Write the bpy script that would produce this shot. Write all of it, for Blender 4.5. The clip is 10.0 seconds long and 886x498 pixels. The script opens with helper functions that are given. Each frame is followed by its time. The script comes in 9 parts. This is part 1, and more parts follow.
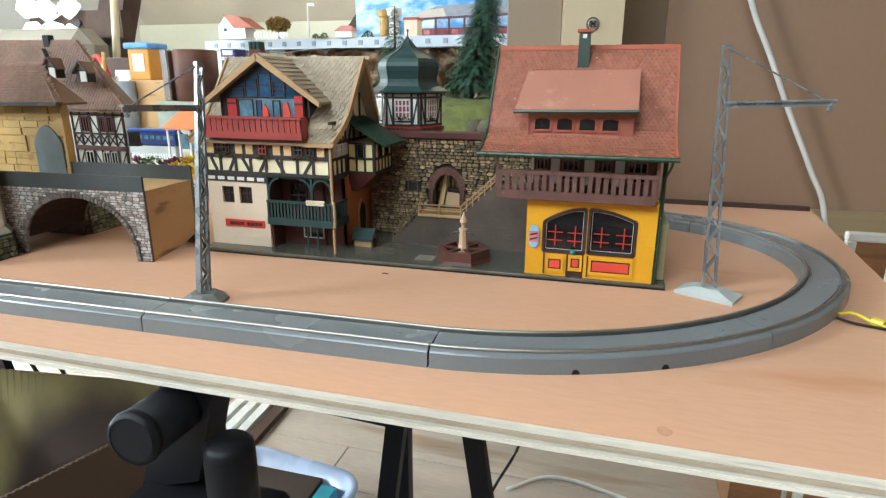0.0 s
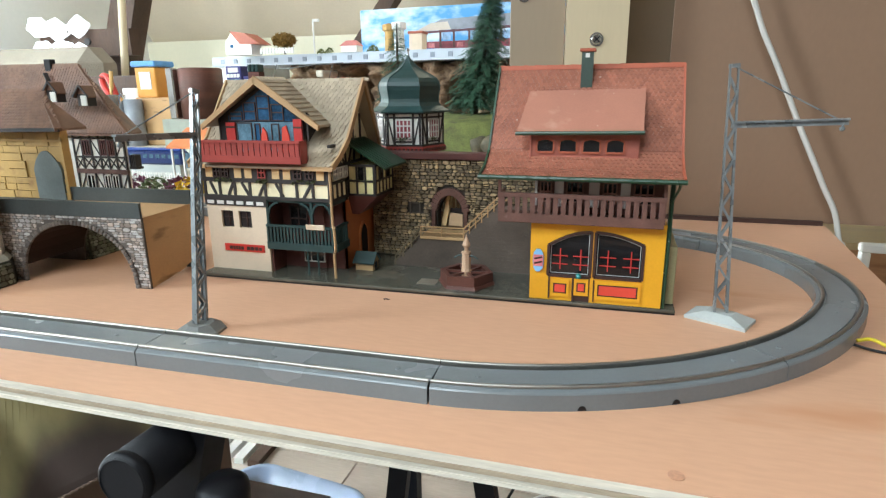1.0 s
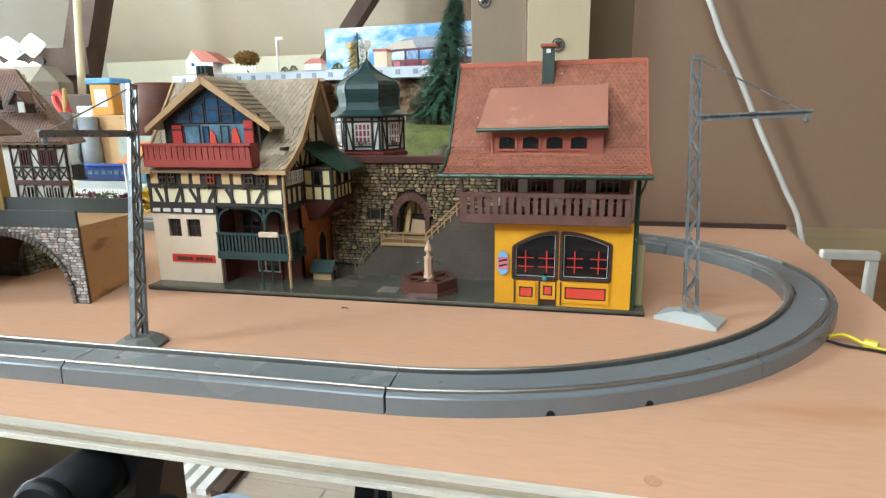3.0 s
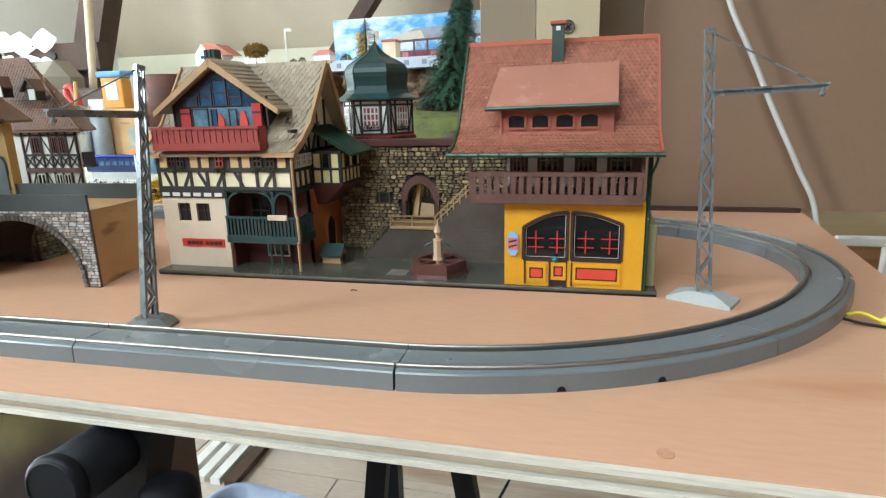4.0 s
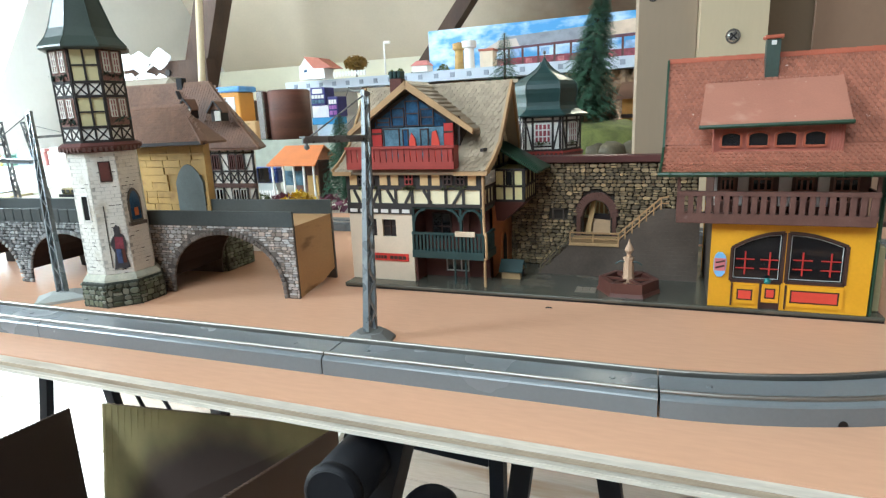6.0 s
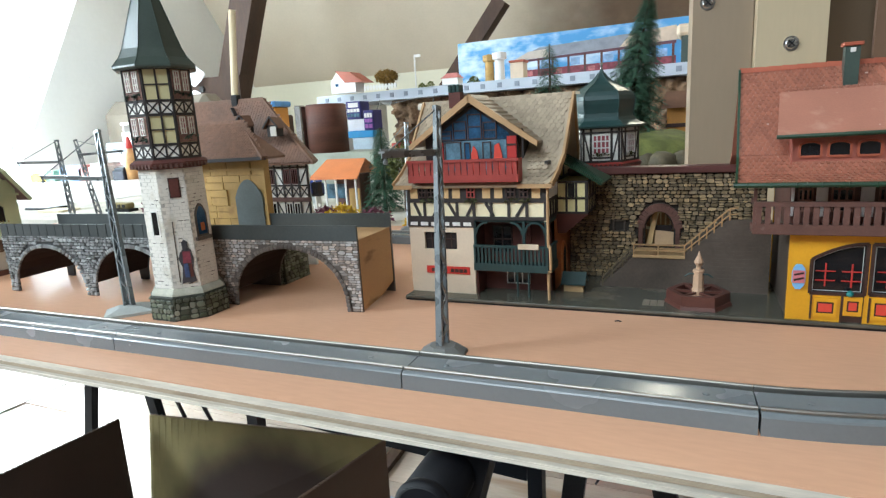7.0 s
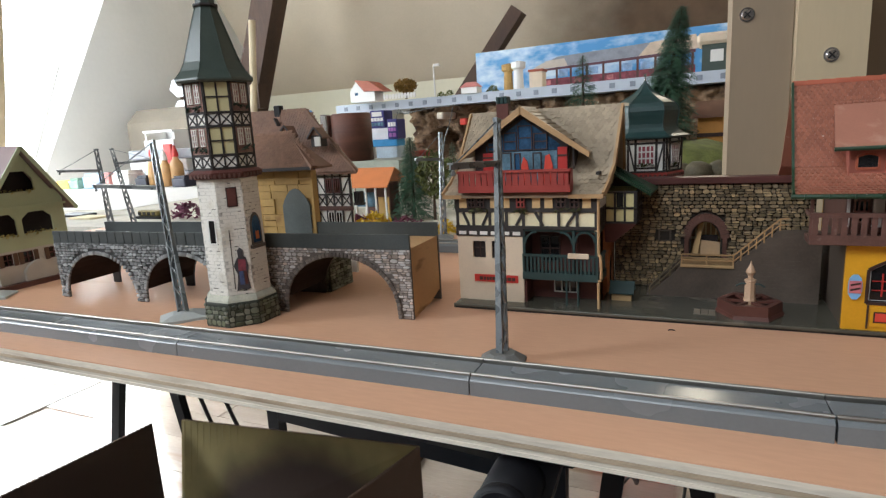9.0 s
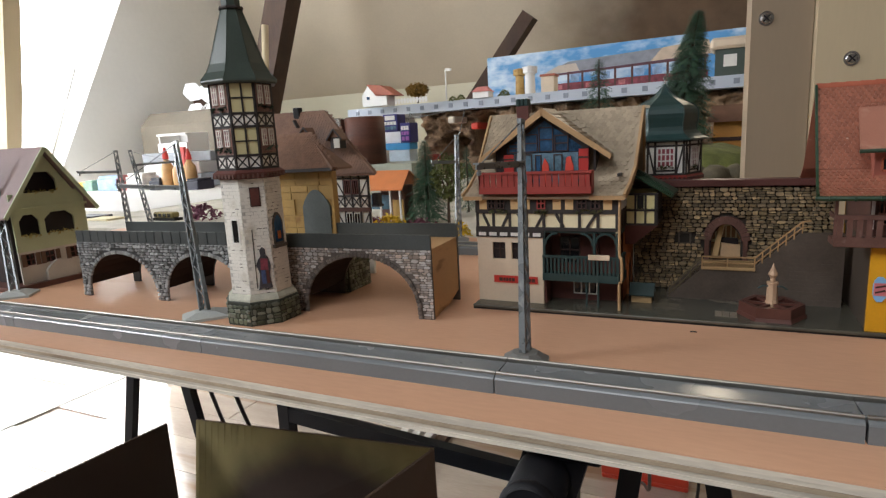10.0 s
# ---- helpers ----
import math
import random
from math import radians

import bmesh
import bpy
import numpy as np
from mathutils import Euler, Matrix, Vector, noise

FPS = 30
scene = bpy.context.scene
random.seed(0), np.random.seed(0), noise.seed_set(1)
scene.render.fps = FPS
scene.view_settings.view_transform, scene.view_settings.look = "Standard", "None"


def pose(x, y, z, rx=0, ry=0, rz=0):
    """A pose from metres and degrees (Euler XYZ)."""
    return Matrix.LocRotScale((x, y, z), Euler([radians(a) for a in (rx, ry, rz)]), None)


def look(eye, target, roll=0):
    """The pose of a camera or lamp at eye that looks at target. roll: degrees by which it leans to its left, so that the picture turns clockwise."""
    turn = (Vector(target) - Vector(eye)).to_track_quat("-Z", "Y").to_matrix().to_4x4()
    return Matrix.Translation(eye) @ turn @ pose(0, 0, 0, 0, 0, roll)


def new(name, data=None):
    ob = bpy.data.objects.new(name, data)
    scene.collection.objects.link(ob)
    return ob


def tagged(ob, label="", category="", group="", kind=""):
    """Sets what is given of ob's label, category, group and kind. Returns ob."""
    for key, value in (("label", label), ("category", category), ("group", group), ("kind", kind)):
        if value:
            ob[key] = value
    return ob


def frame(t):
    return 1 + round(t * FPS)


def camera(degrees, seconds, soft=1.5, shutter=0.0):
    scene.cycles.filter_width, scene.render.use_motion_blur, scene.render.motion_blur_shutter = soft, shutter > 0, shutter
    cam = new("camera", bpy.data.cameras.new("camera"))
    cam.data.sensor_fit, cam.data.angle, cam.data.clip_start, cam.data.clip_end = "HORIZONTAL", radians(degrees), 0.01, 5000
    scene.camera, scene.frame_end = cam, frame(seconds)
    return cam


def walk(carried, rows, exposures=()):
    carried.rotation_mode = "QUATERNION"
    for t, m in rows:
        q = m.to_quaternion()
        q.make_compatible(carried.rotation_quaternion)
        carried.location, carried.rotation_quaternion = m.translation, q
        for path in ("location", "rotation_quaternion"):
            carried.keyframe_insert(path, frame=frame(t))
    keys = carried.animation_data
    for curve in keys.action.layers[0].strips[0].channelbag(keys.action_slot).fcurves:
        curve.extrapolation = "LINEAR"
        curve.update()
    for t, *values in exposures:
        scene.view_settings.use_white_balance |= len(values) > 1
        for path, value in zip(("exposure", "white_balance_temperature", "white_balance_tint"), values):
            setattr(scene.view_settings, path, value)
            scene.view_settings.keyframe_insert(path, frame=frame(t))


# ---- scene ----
cam = camera(74.80, 10.0, soft=1.3)
PATH = [
    (0, (0.16897, -0.22187, 0.10143), (-0.08907, 0.70246, -0.17969), 0.22),
    (0.5, (0.16808, -0.21849, 0.10409), (-0.09763, 0.70552, -0.17088), 0.02),
    (1, (0.16969, -0.21226, 0.10683), (-0.10348, 0.71259, -0.15778), -0.64),
    (1.5, (0.16796, -0.20997, 0.10940), (-0.09749, 0.72393, -0.13011), -1.16),
    (2, (0.16636, -0.20689, 0.10209), (-0.07867, 0.73675, -0.12043), -0.78),
    (2.5, (0.17082, -0.20133, 0.09872), (-0.05410, 0.74661, -0.12670), -0.87),
    (4, (0.17105, -0.19954, 0.08913), (-0.07065, 0.74013, -0.15294), -1.48),
    (4.5, (0.15778, -0.20565, 0.08955), (-0.10539, 0.72778, -0.15431), -2.02),
    (5, (0.14919, -0.20962, 0.09211), (-0.14126, 0.71876, -0.13969), -1.84),
    (5.5, (0.13459, -0.21314, 0.09525), (-0.18529, 0.70543, -0.13690), -2.11),
    (6, (0.11210, -0.21917, 0.09771), (-0.24537, 0.68631, -0.13101), -2.47),
    (7.5, (0.08811, -0.22887, 0.09990), (-0.31156, 0.66504, -0.10303), -3.32),
    (8, (0.08408, -0.23216, 0.09662), (-0.31670, 0.66123, -0.10644), -3.12),
    (8.5, (0.07990, -0.23645, 0.10041), (-0.31916, 0.65789, -0.10185), -2.96),
    (9, (0.07271, -0.24027, 0.10278), (-0.33826, 0.65035, -0.09191), -3.23),
    (9.5, (0.06995, -0.24335, 0.10193), (-0.34898, 0.64462, -0.08780), -3.07),
    (10, (0.06704, -0.24538, 0.10123), (-0.35665, 0.64114, -0.08473), -3.00),
]
walk(cam, [(t, look(eye, target, roll)) for t, eye, target, roll in PATH],
     exposures=[(0.0, -0.15, 5780, -1), (2.5, -0.12, 5780, -1), (4.5, -0.23, 5680, -2), (6.0, -0.24, 5570, -2), (7.5, -0.6, 5740, 2), (9.0, -0.92, 6050, 7), (10.0, -1.16, 6350, 10)])

# ---- world and light ----
world = bpy.data.worlds.new("sky")
scene.world = world
world.use_nodes = True
wn = world.node_tree.nodes
sky = wn.new("ShaderNodeTexSky")
sky.sky_type, sky.sun_disc = "NISHITA", False
sky.sun_elevation, sky.sun_rotation = radians(56), radians(-80)
wn["Background"].inputs["Strength"].default_value = 0.12
world.node_tree.links.new(sky.outputs[0], wn["Background"].inputs["Color"])


def window_light(name, m, w, h, power, colour):
    la = bpy.data.lights.new(name, "AREA")
    la.shape, la.size, la.size_y, la.energy, la.color = "RECTANGLE", w, h, power, colour
    ob = new(name, la)
    ob.matrix_world = m
    return ob


sun_lamp = bpy.data.lights.new("sun", "SUN")
sun_lamp.energy, sun_lamp.angle, sun_lamp.color = 4.5, radians(0.5), (1.0, 0.95, 0.88)
new("sun", sun_lamp).matrix_world = look((-3.0, 0.75, 4.4), (0.0, 0.35, 0.0))

# daylight through the glazed door and the roof window; window behind the camera is assumed
window_light("daylight_door", look((-1.93, 1.0, 0.5), (-0.5, 1.9, 0.25)), 0.9, 1.4, 22, (0.90, 0.96, 1.0))
# fill from an assumed, unseen window, added to brighten the house fronts and courtyard
window_light("front_fill", look((-0.30, -1.38, 1.35), (0.08, 0.1, 0.0)), 1.0, 0.9, 38, (0.97, 0.97, 0.98))
window_light("daylight_side", look((-1.95, -0.95, 0.95), (0.0, 0.05, 0.0)), 0.45, 0.55, 60, (0.97, 0.98, 1.0))
window_light("daylight_roof", look((0.13, 1.84, 0.80), (0.08, 0.2, 0.0)), 0.34, 0.16, 11, (1.0, 0.84, 0.62))

# ---- materials ----


def surf(name, base, rough=0.5, metal=0.0, var=0.18, scale=60.0, fine=900.0, bump=0.15, dist=0.0002, rand=0.0, spec=0.5, stretch=(1, 1, 1), stain=None, stain_scale=12.0, stain_at=0.56, speck=None, speck_scale=700.0, speck_at=0.68, alt=None):
    """A surface with colour that varies at two scales, fine relief and optional stains and pale specks; rand and alt
    vary it piece by piece.
    """
    m = bpy.data.materials.new(name)
    m.use_nodes = True
    nt = m.node_tree
    nd, ln = nt.nodes, nt.links
    bs = nd["Principled BSDF"]
    bs.inputs["Roughness"].default_value = rough
    bs.inputs["Metallic"].default_value = metal
    bs.inputs["Specular IOR Level"].default_value = spec
    geo = nd.new("ShaderNodeNewGeometry")
    mp = nd.new("ShaderNodeMapping")
    mp.inputs["Scale"].default_value = stretch
    ln.new(geo.outputs["Position"], mp.inputs["Vector"])

    def noisy(sc, det):
        n = nd.new("ShaderNodeTexNoise")
        n.inputs["Scale"].default_value = sc
        n.inputs["Detail"].default_value = det
        ln.new(mp.outputs[0], n.inputs["Vector"])
        return n

    big, small = noisy(scale, 3), noisy(fine, 2)
    add = nd.new("ShaderNodeMath")
    add.operation = "MULTIPLY_ADD"
    ln.new(small.outputs["Fac"], add.inputs[0])
    add.inputs[1].default_value = 0.5
    ln.new(big.outputs["Fac"], add.inputs[2])
    rng = nd.new("ShaderNodeMapRange")
    rng.inputs["From Min"].default_value, rng.inputs["From Max"].default_value = 0.45, 1.05
    ln.new(add.outputs[0], rng.inputs["Value"])
    mix = nd.new("ShaderNodeMix")
    mix.data_type = "RGBA"
    mix.inputs["A"].default_value = (*[c * (1 - var) for c in base], 1)
    mix.inputs["B"].default_value = (*[min(1, c * (1 + var)) for c in base], 1)
    ln.new(rng.outputs[0], mix.inputs["Factor"])
    col = mix.outputs["Result"]
    if stain:
        st = noisy(stain_scale, 4)
        ramp = nd.new("ShaderNodeMapRange")
        ramp.inputs["From Min"].default_value, ramp.inputs["From Max"].default_value = stain_at, stain_at + 0.12
        ln.new(st.outputs["Fac"], ramp.inputs["Value"])
        sm = nd.new("ShaderNodeMix")
        sm.data_type = "RGBA"
        ln.new(ramp.outputs[0], sm.inputs["Factor"])
        ln.new(col, sm.inputs["A"])
        sm.inputs["B"].default_value = (*stain, 1)
        col = sm.outputs["Result"]
    if rand:
        oi = nd.new("ShaderNodeObjectInfo")
        sm, fr = nd.new("ShaderNodeMath"), nd.new("ShaderNodeMath")
        ln.new(oi.outputs["Random"], sm.inputs[0])
        ln.new(geo.outputs["Random Per Island"], sm.inputs[1])
        fr.operation = "FRACT"
        ln.new(sm.outputs[0], fr.inputs[0])
        if alt:
            k1, k2, am = nd.new("ShaderNodeMath"), nd.new("ShaderNodeMath"), nd.new("ShaderNodeMix")
            k1.operation, k2.operation, am.data_type = "MULTIPLY", "FRACT", "RGBA"
            k1.inputs[1].default_value = 7.31
            ln.new(fr.outputs[0], k1.inputs[0])
            ln.new(k1.outputs[0], k2.inputs[0])
            ln.new(k2.outputs[0], am.inputs["Factor"])
            ln.new(col, am.inputs["A"])
            am.inputs["B"].default_value = (*alt, 1)
            col = am.outputs["Result"]
        hs = nd.new("ShaderNodeHueSaturation")
        vr = nd.new("ShaderNodeMapRange")
        vr.inputs["To Min"].default_value, vr.inputs["To Max"].default_value = 1 - rand, 1 + rand
        ln.new(fr.outputs[0], vr.inputs["Value"])
        ln.new(vr.outputs[0], hs.inputs["Value"])
        ln.new(col, hs.inputs["Color"])
        col = hs.outputs["Color"]
    if speck:
        sp, sr, sx = noisy(speck_scale, 1), nd.new("ShaderNodeMapRange"), nd.new("ShaderNodeMix")
        sr.inputs["From Min"].default_value, sr.inputs["From Max"].default_value = speck_at, speck_at + 0.05
        ln.new(sp.outputs["Fac"], sr.inputs["Value"])
        sx.data_type = "RGBA"
        ln.new(sr.outputs[0], sx.inputs["Factor"])
        ln.new(col, sx.inputs["A"])
        sx.inputs["B"].default_value = (*speck, 1)
        col = sx.outputs["Result"]
    ln.new(col, bs.inputs["Base Color"])
    rr = nd.new("ShaderNodeMapRange")
    rr.inputs["To Min"].default_value, rr.inputs["To Max"].default_value = max(0.02, rough - 0.08), min(1, rough + 0.1)
    ln.new(big.outputs["Fac"], rr.inputs["Value"])
    ln.new(rr.outputs[0], bs.inputs["Roughness"])
    if bump:
        bp = nd.new("ShaderNodeBump")
        bp.inputs["Strength"].default_value, bp.inputs["Distance"].default_value = bump, dist
        ln.new(small.outputs["Fac"], bp.inputs["Height"])
        ln.new(bp.outputs[0], bs.inputs["Normal"])
    return m


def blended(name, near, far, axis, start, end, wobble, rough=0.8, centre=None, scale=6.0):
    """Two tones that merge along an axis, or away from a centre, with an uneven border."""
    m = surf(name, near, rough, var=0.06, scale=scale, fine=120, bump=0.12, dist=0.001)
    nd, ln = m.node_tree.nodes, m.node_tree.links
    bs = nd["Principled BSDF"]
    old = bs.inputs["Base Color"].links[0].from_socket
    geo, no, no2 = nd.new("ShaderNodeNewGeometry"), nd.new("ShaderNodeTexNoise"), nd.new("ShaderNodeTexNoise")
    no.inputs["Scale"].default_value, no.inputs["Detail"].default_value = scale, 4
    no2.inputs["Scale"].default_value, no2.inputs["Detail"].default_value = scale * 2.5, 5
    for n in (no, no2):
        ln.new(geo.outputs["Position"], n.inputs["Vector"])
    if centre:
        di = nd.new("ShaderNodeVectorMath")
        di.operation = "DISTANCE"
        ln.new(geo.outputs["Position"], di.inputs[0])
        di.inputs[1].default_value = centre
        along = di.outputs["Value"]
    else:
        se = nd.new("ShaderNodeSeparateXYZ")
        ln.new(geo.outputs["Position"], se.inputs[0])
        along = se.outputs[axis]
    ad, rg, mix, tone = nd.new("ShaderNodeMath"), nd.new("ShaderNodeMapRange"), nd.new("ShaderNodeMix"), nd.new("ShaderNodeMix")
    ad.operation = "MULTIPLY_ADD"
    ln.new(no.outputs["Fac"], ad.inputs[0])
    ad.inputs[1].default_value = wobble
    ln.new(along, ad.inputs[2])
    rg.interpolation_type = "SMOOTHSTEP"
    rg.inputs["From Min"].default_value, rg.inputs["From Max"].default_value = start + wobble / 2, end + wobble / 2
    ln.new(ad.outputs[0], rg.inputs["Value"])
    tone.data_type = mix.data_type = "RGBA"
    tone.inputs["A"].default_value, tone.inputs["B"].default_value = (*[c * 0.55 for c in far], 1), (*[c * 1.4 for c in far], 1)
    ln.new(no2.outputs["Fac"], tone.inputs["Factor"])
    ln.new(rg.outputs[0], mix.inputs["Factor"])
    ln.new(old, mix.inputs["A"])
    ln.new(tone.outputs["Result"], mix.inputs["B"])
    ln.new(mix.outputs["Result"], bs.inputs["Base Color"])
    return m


def glow(name, colour, strength):
    m = bpy.data.materials.new(name)
    m.use_nodes = True
    bs = m.node_tree.nodes["Principled BSDF"]
    bs.inputs["Base Color"].default_value = (*colour, 1)
    bs.inputs["Emission Color"].default_value = (*colour, 1)
    bs.inputs["Emission Strength"].default_value = strength
    return m


def glass(name, colour=(1, 1, 1), rough=0.02):
    m = bpy.data.materials.new(name)
    m.use_nodes = True
    bs = m.node_tree.nodes["Principled BSDF"]
    bs.inputs["Base Color"].default_value = (*colour, 1)
    bs.inputs["Transmission Weight"].default_value = 1
    bs.inputs["Roughness"].default_value = rough
    bs.inputs["IOR"].default_value = 1.3
    return m


M_LAMINATE = surf("beech_laminate", (0.605, 0.355, 0.225), 0.40, spec=0.10, var=0.09, scale=5, fine=260, bump=0.04, stretch=(0.4, 2, 1), stain=(0.54, 0.28, 0.155), stain_scale=14, stain_at=0.62)
M_PLY = surf("plywood_edge", (0.66, 0.605, 0.51), 0.78, var=0.28, scale=22, fine=420, bump=0.5, stretch=(0.3, 1, 3), rand=0.14, stain=(0.44, 0.37, 0.28), stain_scale=30, stain_at=0.56)
M_PLY_DARK = surf("plywood_core", (0.43, 0.345, 0.245), 0.8, var=0.35, scale=25, fine=500, bump=0.5, stretch=(0.3, 1, 3), stain=(0.26, 0.19, 0.13), stain_scale=35, stain_at=0.58)
M_TRACK = surf("track_plastic", (0.172, 0.188, 0.196), 0.24, var=0.08, scale=25, fine=700, bump=0.05, stain=(0.184, 0.197, 0.203), stain_scale=40, stain_at=0.62)
M_RAIL = surf("rail_steel", (0.34, 0.325, 0.295), 0.48, metal=1.0, var=0.1, scale=30, fine=600, bump=0.03)
M_BLACK = surf("black_plastic", (0.008, 0.008, 0.009), 0.42, var=0.2, bump=0.05, spec=0.3)
M_MAST = surf("mast_grey", (0.23, 0.25, 0.26), 0.27, metal=0.45, var=0.18, scale=90, bump=0.08, stain=(0.42, 0.43, 0.42), stain_scale=120, stain_at=0.6)
M_MASTBASE = surf("mast_base_grey", (0.17, 0.17, 0.16), 0.6, var=0.15, bump=0.15)
M_MASTPALE = surf("mast_base_pale", (0.42, 0.44, 0.42), 0.55, var=0.1, bump=0.1)
M_PLATE = surf("plate_green_grey", (0.076, 0.073, 0.056), 0.2, var=0.25, scale=40, bump=0.2, stain=(0.18, 0.15, 0.112), stain_scale=26, stain_at=0.53)
M_PLASTER = surf("cream_plaster", (0.66, 0.54, 0.40), 0.75, var=0.07, scale=70, bump=0.25, stain=(0.55, 0.42, 0.28), stain_scale=60, stain_at=0.63)
M_CREAM = surf("cream_infill", (0.77, 0.68, 0.45), 0.7, var=0.08, scale=150, bump=0.15)
M_TAN = surf("tan_infill", (0.62, 0.42, 0.2), 0.7, var=0.12, scale=150, bump=0.15)
M_TIMBER = surf("dark_timber", (0.028, 0.022, 0.02), 0.6, var=0.3, scale=120, bump=0.2)
M_GREENWOOD = surf("dark_green_timber", (0.018, 0.042, 0.04), 0.5, var=0.2, scale=120, bump=0.1)
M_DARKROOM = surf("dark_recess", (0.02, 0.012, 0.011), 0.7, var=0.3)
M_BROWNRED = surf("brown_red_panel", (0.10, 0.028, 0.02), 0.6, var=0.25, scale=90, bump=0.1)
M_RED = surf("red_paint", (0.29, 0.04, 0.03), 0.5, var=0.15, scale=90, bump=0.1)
M_SIGNRED = surf("sign_red", (0.52, 0.035, 0.025), 0.5, var=0.08, bump=0.05)
M_SHUTTER = surf("shutter_red", (0.42, 0.025, 0.02), 0.5, var=0.1)
M_BLUE = surf("window_blue", (0.026, 0.075, 0.15), 0.12, var=0.7, scale=90, bump=0.02)
M_BLUEPALE = surf("window_pale_blue", (0.11, 0.19, 0.25), 0.14, var=0.6, scale=120, bump=0.02)
M_ROOFTAN = surf("tan_roof", (0.40, 0.325, 0.23), 0.5, var=0.12, scale=60, bump=0.12, rand=0.14, stain=(0.31, 0.26, 0.19), stain_scale=35, stain_at=0.6)
M_RAKE = surf("tan_bargeboard", (0.42, 0.262, 0.125), 0.55, var=0.15, scale=100, bump=0.1)
# pale specks stand for dust and painted glints of the tile edges
M_ROOFRED = surf("red_roof", (0.325, 0.126, 0.08), 0.32, var=0.12, scale=60, bump=0.15, rand=0.16, stain=(0.45, 0.24, 0.17), stain_scale=50, stain_at=0.66, speck=(0.62, 0.47, 0.4), speck_scale=420, speck_at=0.745)
M_ROOFPLAIN = surf("red_roof_plain", (0.38, 0.165, 0.112), 0.42, var=0.12, scale=50, fine=1500, bump=0.4, stain=(0.46, 0.25, 0.18), stain_scale=90, stain_at=0.6, speck=(0.62, 0.47, 0.4), speck_scale=330, speck_at=0.76)
M_DORMER = surf("dormer_red", (0.36, 0.115, 0.08), 0.5, var=0.12, scale=90, bump=0.1)
M_RIDGE = surf("ridge_red", (0.36, 0.09, 0.045), 0.5, var=0.12)
M_GUTTER = surf("green_gutter", (0.014, 0.045, 0.021), 0.36, var=0.25, bump=0.08, speck=(0.3, 0.34, 0.3), speck_scale=500, speck_at=0.76)
M_YELLOW = surf("yellow_wall", (0.66, 0.325, 0.010), 0.45, var=0.08, scale=50, bump=0.08, stain=(0.58, 0.26, 0.015), stain_scale=40, stain_at=0.6)
M_FRAME = surf("brown_frame", (0.045, 0.02, 0.015), 0.5, var=0.2)
M_PANERED = surf("red_panel", (0.62, 0.06, 0.035), 0.5, var=0.08)
M_PANE = surf("dark_pane", (0.012, 0.011, 0.012), 0.08, var=0.4, bump=0.0)
M_BALCONY = surf("brown_balcony", (0.125, 0.06, 0.046), 0.48, var=0.25, scale=120, bump=0.2, stain=(0.23, 0.15, 0.125), stain_scale=160, stain_at=0.66, speck=(0.4, 0.32, 0.28), speck_scale=600, speck_at=0.79)
M_WHITE = surf("white_paint", (0.72, 0.7, 0.66), 0.5, var=0.06, bump=0.05)
M_PINKPANE = surf("pink_pane", (0.28, 0.06, 0.075), 0.3, var=0.35, scale=150, bump=0.02)
M_STONE = surf("field_stone", (0.31, 0.225, 0.118), 0.5, var=0.55, scale=240, bump=0.6, rand=0.55, alt=(0.21, 0.16, 0.10))
M_JOINT = surf("dark_mortar", (0.03, 0.024, 0.018), 0.8, var=0.3)
M_COPING = surf("red_coping", (0.085, 0.025, 0.02), 0.5, var=0.15)
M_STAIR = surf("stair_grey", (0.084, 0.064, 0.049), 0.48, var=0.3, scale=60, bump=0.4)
M_LANDING = surf("landing_tan", (0.4, 0.26, 0.12), 0.65, var=0.15, bump=0.2)
M_RAILTAN = surf("handrail_tan", (0.36, 0.22, 0.1), 0.55, var=0.12)
# handrail tan darkened to olive, its shade put into the colour
M_RAILSHADE = surf("handrail_shade", (0.11, 0.085, 0.045), 0.55, var=0.2)
M_ORANGE = surf("orange_wall", (0.48, 0.16, 0.05), 0.6, var=0.12, scale=50, bump=0.1)
M_FOUNTAIN = surf("fountain_brown", (0.10, 0.038, 0.028), 0.36, var=0.25, bump=0.15)
M_FOUNTTAN = surf("fountain_tan", (0.5, 0.33, 0.21), 0.55, var=0.15, bump=0.1)
M_STEEL = surf("bright_steel", (0.62, 0.62, 0.62), 0.2, metal=1.0, var=0.08)
M_ONION = surf("dark_green_dome", (0.016, 0.043, 0.041), 0.42, var=0.2, scale=90, bump=0.08)
M_TURRET = surf("turret_white", (0.80, 0.78, 0.72), 0.6, var=0.06)
M_FLOWER = surf("flower_tuft", (0.10, 0.11, 0.045), 0.8, var=0.5, scale=400, bump=0.3, rand=0.3)
M_PLINTHTOP = surf("plinth_slope", (0.46, 0.45, 0.36), 0.7, var=0.25, scale=120, bump=0.3)
M_WINDOWWALL = surf("pink_brown_wall", (0.27, 0.15, 0.12), 0.6, var=0.25, scale=200, bump=0.1)
M_TUFT = surf("dark_tuft", (0.045, 0.07, 0.05), 0.8, var=0.5, scale=400, bump=0.3)
M_BRIDGE = surf("bridge_joint", (0.10, 0.082, 0.068), 0.7, var=0.3, scale=150, bump=0.3)
M_BRIDGESTONE = surf("bridge_print_stone", (0.33, 0.255, 0.205), 0.5, var=0.45, scale=260, fine=900, bump=0.3, rand=0.5, alt=(0.36, 0.35, 0.34))
M_BRIDGE2 = surf("bridge_joint_dark", (0.035, 0.035, 0.035), 0.5, var=0.3, scale=150, bump=0.3)
